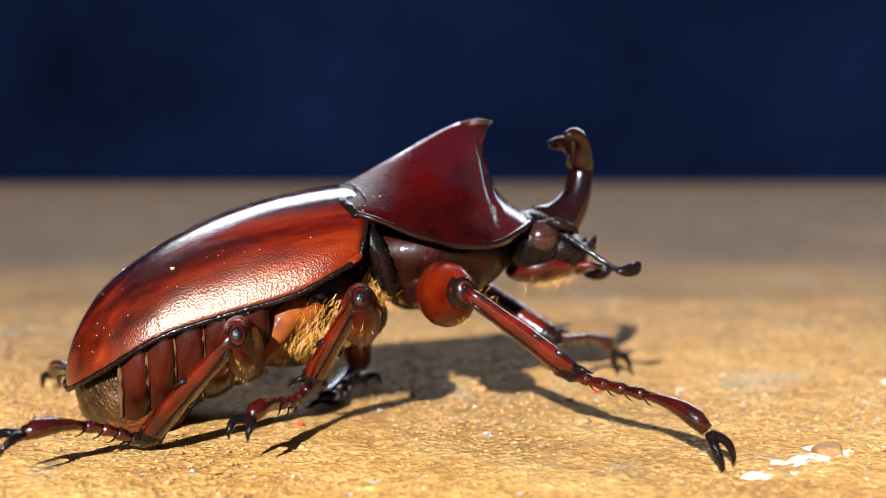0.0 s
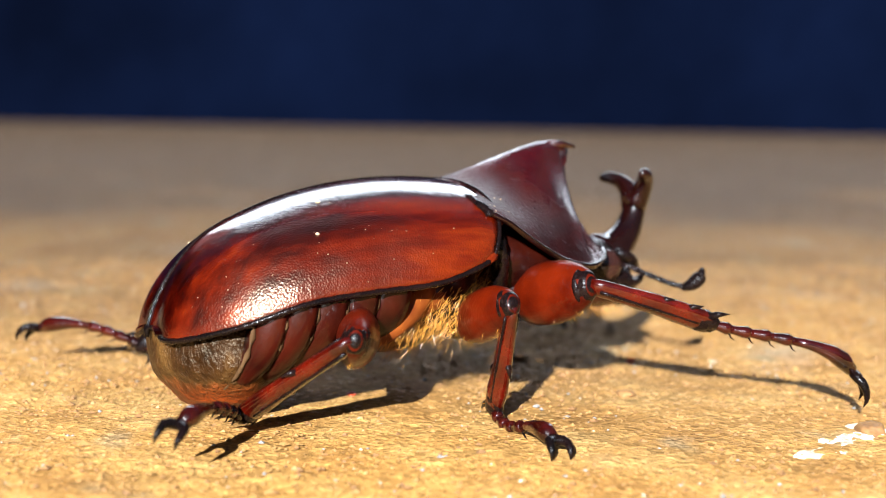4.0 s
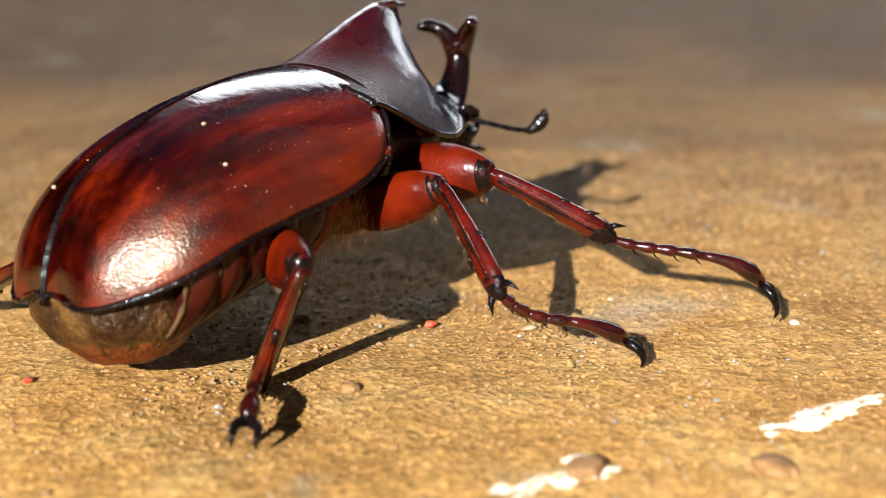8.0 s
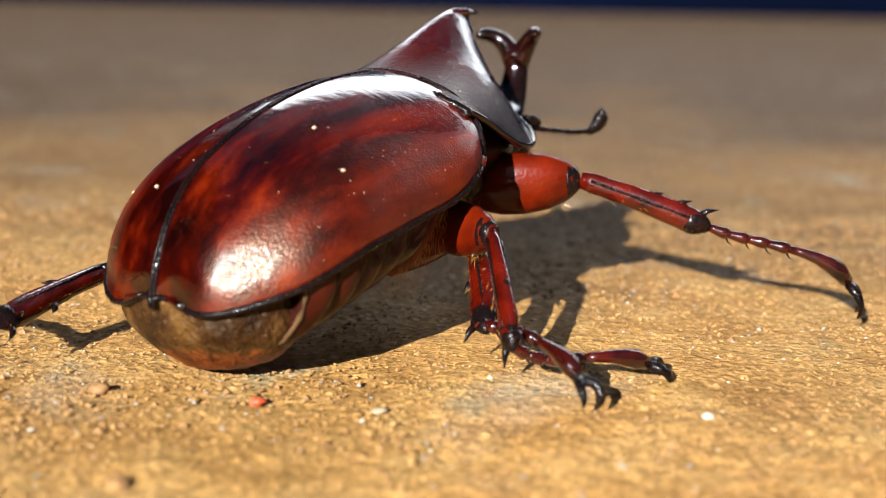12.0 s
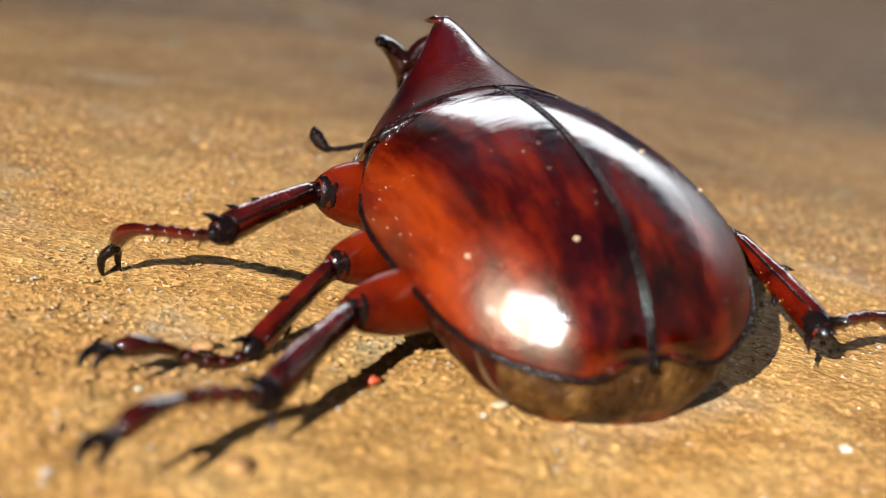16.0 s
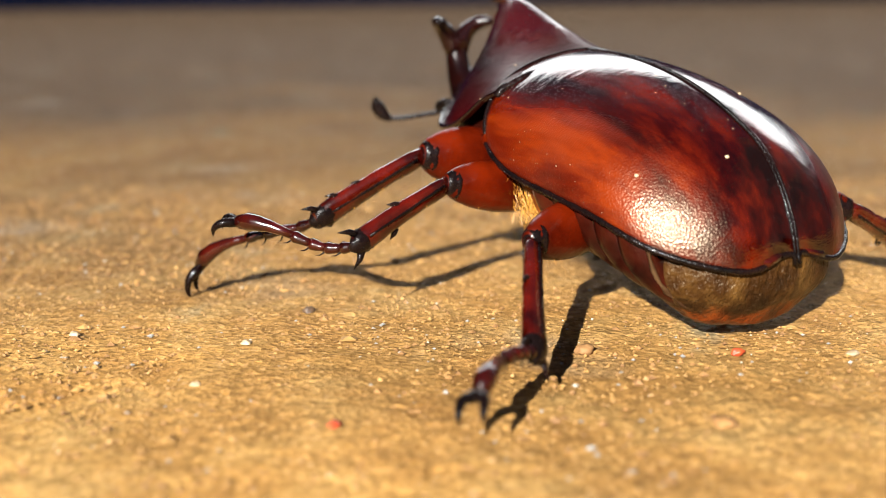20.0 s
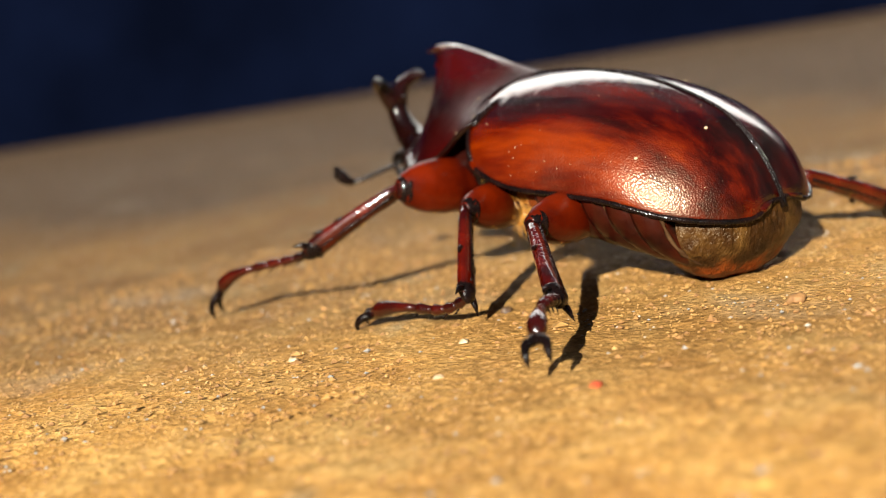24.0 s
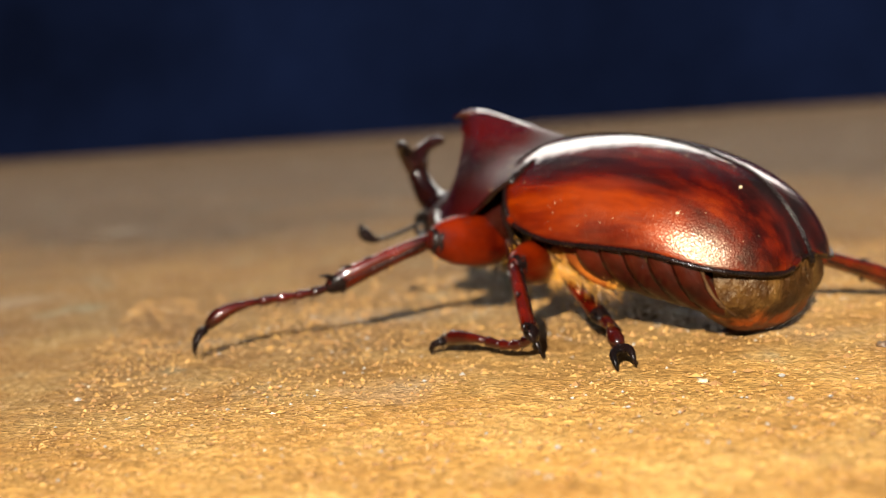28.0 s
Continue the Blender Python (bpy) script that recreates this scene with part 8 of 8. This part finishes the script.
    walk(femur, [
        (0, pose(-0.00893, 0.00440, 0.00773, 3.1, -6.9, 125.2)), (0.5, pose(-0.00907, 0.00463, 0.00783, 1.9, -9.1, 119.6)), (1, pose(-0.00922, 0.00486, 0.00793, 1.4, -8.8, 110.5)),
        (1.5, pose(-0.00925, 0.00479, 0.00758, 6.4, -30.6, 123.2)), (2, pose(-0.00929, 0.00473, 0.00723, 6.8, 11.0, 177.2)), (2.5, pose(-0.00915, 0.00487, 0.00722, 4.2, 3.9, 173.7)),
        (3, pose(-0.00902, 0.00501, 0.00721, -0.2, -2.9, 177.8)), (3.5, pose(-0.00889, 0.00515, 0.00720, -2.8, -31.8, 126.7)), (4, pose(-0.00875, 0.00529, 0.00718, -0.7, -20.5, 94.9)),
        (4.5, pose(-0.00861, 0.00543, 0.00717, -1.2, -18.1, 86.1)), (5, pose(-0.00848, 0.00557, 0.00716, -2.1, -17.9, 84.0)), (5.5, pose(-0.00890, 0.00507, 0.00716, 0.7, -25.9, 107.0)),
        (6, pose(-0.00931, 0.00457, 0.00716, 6.4, 12.8, 169.0)), (6.5, pose(-0.00930, 0.00476, 0.00735, -5.3, -23.7, 142.1)), (7, pose(-0.00930, 0.00495, 0.00753, -0.3, -20.1, 92.8)),
        (7.5, pose(-0.00864, 0.00547, 0.00742, 1.5, -32.7, 115.5)), (8, pose(-0.00799, 0.00599, 0.00731, 5.5, 4.6, 149.3)), (8.5, pose(-0.00817, 0.00619, 0.00739, 4.9, 8.5, 145.3)),
        (9, pose(-0.00836, 0.00640, 0.00746, 5.7, 7.9, 152.3)), (9.5, pose(-0.00835, 0.00612, 0.00734, -2.2, -23.6, 128.6)), (10, pose(-0.00835, 0.00584, 0.00722, 0.1, -18.8, 92.3)),
        (10.5, pose(-0.00862, 0.00570, 0.00732, 0.8, -21.4, 117.1)), (11, pose(-0.00889, 0.00555, 0.00743, 4.9, -0.5, 145.2)), (11.5, pose(-0.00854, 0.00593, 0.00738, 4.0, -18.1, 149.3)),
        (12, pose(-0.00818, 0.00631, 0.00733, 4.7, 10.2, 134.8)), (12.5, pose(-0.00742, 0.00672, 0.00726, 6.1, 9.1, 147.5)), (13, pose(-0.00666, 0.00713, 0.00719, 6.1, 7.0, 152.8)),
        (13.5, pose(-0.00718, 0.00699, 0.00726, 5.2, 6.6, 149.3)), (14, pose(-0.00770, 0.00685, 0.00732, 3.7, 0.3, 135.3)), (14.5, pose(-0.00822, 0.00671, 0.00739, 3.3, -4.9, 123.9)),
        (15, pose(-0.00873, 0.00657, 0.00745, 3.4, -8.5, 115.1)), (15.5, pose(-0.00925, 0.00643, 0.00752, 3.3, -10.0, 109.1)), (16, pose(-0.00977, 0.00629, 0.00758, 2.0, -5.1, 114.0)),
        (16.5, pose(-0.00921, 0.00599, 0.00755, -1.8, 18.3, 50.9)), (17, pose(-0.00866, 0.00570, 0.00752, -8.1, 19.5, 20.4)), (17.5, pose(-0.00854, 0.00559, 0.00745, -6.4, 22.5, 22.1)),
        (18, pose(-0.00841, 0.00548, 0.00738, -8.1, 29.7, 15.9)), (18.5, pose(-0.00857, 0.00554, 0.00720, -2.0, 17.1, 38.7)), (19, pose(-0.00874, 0.00560, 0.00702, -6.7, 2.2, 29.8)),
        (19.5, pose(-0.00875, 0.00559, 0.00717, -1.3, 3.6, 66.1)), (20, pose(-0.00875, 0.00558, 0.00732, 4.0, 0.6, 112.0)), (20.5, pose(-0.00886, 0.00562, 0.00731, 2.3, -3.8, 101.6)),
        (21, pose(-0.00898, 0.00565, 0.00730, -0.3, -3.6, 85.8)), (21.5, pose(-0.00910, 0.00569, 0.00728, -3.7, -0.2, 66.0)), (22, pose(-0.00921, 0.00573, 0.00727, -7.0, 2.4, 45.5)),
        (22.5, pose(-0.00933, 0.00576, 0.00726, -9.3, 1.7, 29.2)), (23, pose(-0.00944, 0.00580, 0.00725, -10.7, -0.9, 20.6)), (23.5, pose(-0.00932, 0.00584, 0.00734, -4.2, -4.9, 58.8)),
        (24, pose(-0.00920, 0.00588, 0.00742, 0.9, -4.4, 99.8)), (24.5, pose(-0.00902, 0.00592, 0.00735, 2.6, -2.7, 91.5)), (25, pose(-0.00883, 0.00596, 0.00728, 4.0, 3.3, 114.1)),
        (25.5, pose(-0.00914, 0.00639, 0.00730, -2.2, 15.0, 56.2)), (26, pose(-0.00944, 0.00681, 0.00733, -10.0, 2.9, -10.8)), (26.5, pose(-0.00926, 0.00641, 0.00730, -2.4, 14.4, 52.2)),
        (27, pose(-0.00908, 0.00601, 0.00726, 4.5, 1.1, 118.0)), (27.5, pose(-0.00891, 0.00578, 0.00722, -3.5, 15.0, 59.8)), (28, pose(-0.00873, 0.00554, 0.00717, -9.3, -4.7, -6.9))])
    walk(tibia, [
        (0, pose(-0.01493, 0.01292, 0.00899, 52.3, 12.8, -140.8)), (0.5, pose(-0.01420, 0.01364, 0.00949, 54.7, 19.8, -141.9)), (1, pose(-0.01285, 0.01458, 0.00953, 53.6, 24.1, -152.3)),
        (1.5, pose(-0.01420, 0.01236, 0.01293, 4.0, 44.2, -188.6)), (2, pose(-0.02022, 0.00527, 0.00509, -62.5, 14.1, -252.7)), (2.5, pose(-0.01957, 0.00602, 0.00651, -51.8, 14.4, -244.8)),
        (3, pose(-0.01950, 0.00542, 0.00774, -44.3, 22.5, -256.2)), (3.5, pose(-0.01423, 0.01230, 0.01272, -2.4, 50.7, -210.3)), (4, pose(-0.00959, 0.01509, 0.01086, 27.3, 34.7, -185.6)),
        (4.5, pose(-0.00794, 0.01539, 0.01044, 40.3, 29.7, -183.3)), (5, pose(-0.00743, 0.01544, 0.01037, 48.7, 28.6, -182.8)), (5.5, pose(-0.01165, 0.01410, 0.01175, -1.5, 34.8, -205.5)),
        (6, pose(-0.02015, 0.00668, 0.00465, -62.8, 8.6, -253.9)), (6.5, pose(-0.01689, 0.01067, 0.01157, -19.0, 51.8, -234.5)), (7, pose(-0.00977, 0.01473, 0.01112, 46.3, 46.3, -190.7)),
        (7.5, pose(-0.01245, 0.01344, 0.01310, -6.5, 50.8, -231.5)), (8, pose(-0.01760, 0.01168, 0.00641, -53.4, 18.5, -271.3)), (8.5, pose(-0.01672, 0.01210, 0.00584, -52.8, 18.4, -265.3)),
        (9, pose(-0.01831, 0.01162, 0.00589, -55.0, 19.5, -267.8)), (9.5, pose(-0.01436, 0.01364, 0.01155, -16.3, 49.7, -243.1)), (10, pose(-0.00875, 0.01571, 0.01057, 47.7, 46.8, -190.9)),
        (10.5, pose(-0.01307, 0.01440, 0.01115, -16.9, 58.9, -250.6)), (11, pose(-0.01794, 0.01184, 0.00751, -52.0, 15.8, -279.9)), (11.5, pose(-0.01712, 0.01103, 0.01064, -0.5, 43.2, -231.3)),
        (12, pose(-0.01569, 0.01385, 0.00541, 56.5, 5.9, -170.1)), (12.5, pose(-0.01617, 0.01229, 0.00559, 36.4, 9.7, -182.8)), (13, pose(-0.01624, 0.01205, 0.00587, 16.1, 15.6, -192.0)),
        (13.5, pose(-0.01614, 0.01232, 0.00604, 17.9, 15.2, -194.0)), (14, pose(-0.01516, 0.01423, 0.00726, 20.9, 17.4, -192.1)), (14.5, pose(-0.01405, 0.01539, 0.00829, 22.4, 17.5, -196.3)),
        (15, pose(-0.01313, 0.01598, 0.00901, 23.2, 16.1, -203.5)), (15.5, pose(-0.01263, 0.01620, 0.00933, 24.1, 13.8, -210.3)), (16, pose(-0.01375, 0.01521, 0.00844, 24.4, 8.4, -221.3)),
        (16.5, pose(-0.00293, 0.01373, 0.00424, 53.3, 9.6, -213.9)), (17, pose(0.00037, 0.00906, 0.00409, 78.7, 15.6, -225.3)), (17.5, pose(0.00045, 0.00924, 0.00342, 83.5, 11.9, -222.3)),
        (18, pose(0.00003, 0.00789, 0.00237, 87.4, 11.2, -223.5)), (18.5, pose(-0.00075, 0.01182, 0.00410, 81.9, 13.1, -204.4)), (19, pose(0.00009, 0.01064, 0.00663, 69.0, 24.4, -214.9)),
        (19.5, pose(-0.00450, 0.01517, 0.00651, 57.1, 28.4, -198.7)), (20, pose(-0.01256, 0.01501, 0.00720, 30.8, 26.9, -214.1)), (20.5, pose(-0.01096, 0.01588, 0.00800, 41.1, 30.6, -205.7)),
        (21, pose(-0.00821, 0.01610, 0.00796, 51.8, 30.8, -197.5)), (21.5, pose(-0.00482, 0.01528, 0.00732, 60.4, 27.9, -193.3)), (22, pose(-0.00186, 0.01321, 0.00683, 65.6, 25.8, -196.2)),
        (22.5, pose(-0.00016, 0.01088, 0.00695, 69.2, 26.9, -203.0)), (23, pose(0.00016, 0.00941, 0.00741, 72.6, 29.1, -209.2)), (23.5, pose(-0.00391, 0.01479, 0.00823, 57.3, 25.1, -204.8)),
        (24, pose(-0.01094, 0.01600, 0.00823, 33.3, 20.7, -221.3)), (24.5, pose(-0.00928, 0.01640, 0.00785, 33.1, 23.0, -216.2)), (25, pose(-0.01304, 0.01535, 0.00669, 34.0, 27.5, -209.3)),
        (25.5, pose(-0.00350, 0.01482, 0.00458, 64.7, 12.9, -184.9)), (26, pose(0.00056, 0.00490, 0.00682, 79.1, 28.3, -206.0)), (26.5, pose(-0.00303, 0.01445, 0.00469, 67.3, 14.9, -176.0)),
        (27, pose(-0.01391, 0.01510, 0.00707, 34.1, 26.4, -204.2)), (27.5, pose(-0.00380, 0.01454, 0.00450, 57.1, 15.1, -175.8)), (28, pose(0.00143, 0.00431, 0.00802, 57.5, 25.4, -210.9))])
    walk(tarsus, [
        (0, pose(-0.02400, 0.00551, 0.00634, 3.7, 5.6, 108.7)), (0.5, pose(-0.02308, 0.00667, 0.00542, 4.6, 3.4, 116.8)), (1, pose(-0.02256, 0.00948, 0.00463, 5.2, 1.4, 125.1)),
        (1.5, pose(-0.02271, 0.01365, 0.00457, 7.2, -0.2, 133.4)), (2, pose(-0.02365, 0.01630, 0.00219, 9.1, 0.8, 140.9)), (2.5, pose(-0.02452, 0.01654, 0.00354, 9.0, -1.9, 135.0)),
        (3, pose(-0.02214, 0.01619, 0.00315, 8.7, -2.5, 139.2)), (3.5, pose(-0.02079, 0.01613, 0.00343, 8.5, -0.5, 137.6)), (4, pose(-0.01941, 0.01605, 0.00403, 8.3, 0.6, 135.8)),
        (4.5, pose(-0.01834, 0.01599, 0.00449, 8.2, -0.5, 134.6)), (5, pose(-0.01792, 0.01596, 0.00467, 8.0, -1.7, 134.3)), (5.5, pose(-0.02055, 0.01834, 0.00489, 7.1, -6.9, 128.7)),
        (6, pose(-0.02341, 0.01798, 0.00287, 6.1, -5.0, 124.8)), (6.5, pose(-0.02120, 0.01671, 0.00213, 7.2, -0.0, 132.8)), (7, pose(-0.01790, 0.01626, 0.00248, 8.6, 0.9, 139.5)),
        (7.5, pose(-0.01717, 0.01938, 0.00380, 10.0, 0.7, 153.8)), (8, pose(-0.01733, 0.02304, 0.00259, 11.9, 5.4, 167.3)), (8.5, pose(-0.01766, 0.02345, 0.00205, 11.4, 8.5, 162.8)),
        (9, pose(-0.01874, 0.02292, 0.00189, 11.4, 6.6, 163.0)), (9.5, pose(-0.01787, 0.02055, 0.00239, 10.3, 5.8, 149.1)), (10, pose(-0.01678, 0.01726, 0.00185, 9.6, 7.2, 138.9)),
        (10.5, pose(-0.01512, 0.02025, 0.00088, 3.3, 8.9, 110.0)), (11, pose(-0.01596, 0.02323, 0.00423, -1.4, 4.3, 87.3)), (11.5, pose(-0.02258, 0.01786, 0.00242, -1.6, 9.1, 84.6)),
        (12, pose(-0.02741, 0.01182, 0.00417, -2.4, 12.0, 79.3)), (12.5, pose(-0.02798, 0.01286, 0.00358, -1.7, 11.2, 82.6)), (13, pose(-0.02779, 0.01451, 0.00259, -2.0, 8.9, 80.8)),
        (13.5, pose(-0.02738, 0.01512, 0.00290, -0.4, 2.4, 83.8)), (14, pose(-0.02636, 0.01663, 0.00367, 1.5, 5.0, 92.7)), (14.5, pose(-0.02503, 0.01860, 0.00468, 3.7, 3.7, 104.9)),
        (15, pose(-0.02371, 0.02057, 0.00569, 5.6, 10.5, 117.1)), (15.5, pose(-0.02269, 0.02208, 0.00646, 6.6, 10.7, 125.3)), (16, pose(-0.02228, 0.02269, 0.00677, 7.0, -2.1, 128.7)),
        (16.5, pose(-0.01275, 0.02033, 0.00225, 8.5, -1.4, 131.1)), (17, pose(-0.00792, 0.01742, 0.00082, 9.9, -2.7, 135.6)), (17.5, pose(-0.00824, 0.01715, 0.00096, 7.8, -3.3, 126.5)),
        (18, pose(-0.00872, 0.01620, -0.00003, 5.7, -2.0, 116.3)), (18.5, pose(-0.01139, 0.01663, 0.00137, 8.2, 1.6, 126.8)), (19, pose(-0.00904, 0.01702, 0.00157, 11.0, 3.6, 134.1)),
        (19.5, pose(-0.01450, 0.01855, 0.00081, 10.4, 6.0, 132.8)), (20, pose(-0.02116, 0.02082, 0.00192, 9.6, 3.2, 128.8)), (20.5, pose(-0.02027, 0.02036, 0.00189, 10.1, 3.8, 129.7)),
        (21, pose(-0.01804, 0.01921, 0.00181, 10.7, 5.4, 131.8)), (21.5, pose(-0.01514, 0.01771, 0.00171, 11.5, 7.4, 134.7)), (22, pose(-0.01224, 0.01622, 0.00161, 12.3, 9.5, 137.6)),
        (22.5, pose(-0.01001, 0.01507, 0.00153, 13.2, 11.0, 139.8)), (23, pose(-0.00912, 0.01461, 0.00150, 13.8, 11.6, 140.7)), (23.5, pose(-0.01377, 0.01935, 0.00314, 10.7, 7.9, 132.8)),
        (24, pose(-0.01924, 0.02330, 0.00404, 8.1, 6.6, 126.6)), (24.5, pose(-0.01820, 0.02293, 0.00316, 9.8, 2.5, 130.4)), (25, pose(-0.02213, 0.02044, 0.00125, 11.4, 0.6, 136.5)),
        (25.5, pose(-0.01516, 0.01582, 0.00191, 12.3, -2.5, 143.8)), (26, pose(-0.00903, 0.00958, 0.00107, 13.8, 8.3, 154.1)), (26.5, pose(-0.01459, 0.01364, 0.00160, 14.0, 6.3, 154.6)),
        (27, pose(-0.02353, 0.01940, 0.00185, 13.7, 5.7, 151.0)), (27.5, pose(-0.01536, 0.01369, 0.00138, 11.9, 8.2, 143.8)), (28, pose(-0.00788, 0.00990, 0.00284, 9.3, 10.0, 133.6))])


motions()
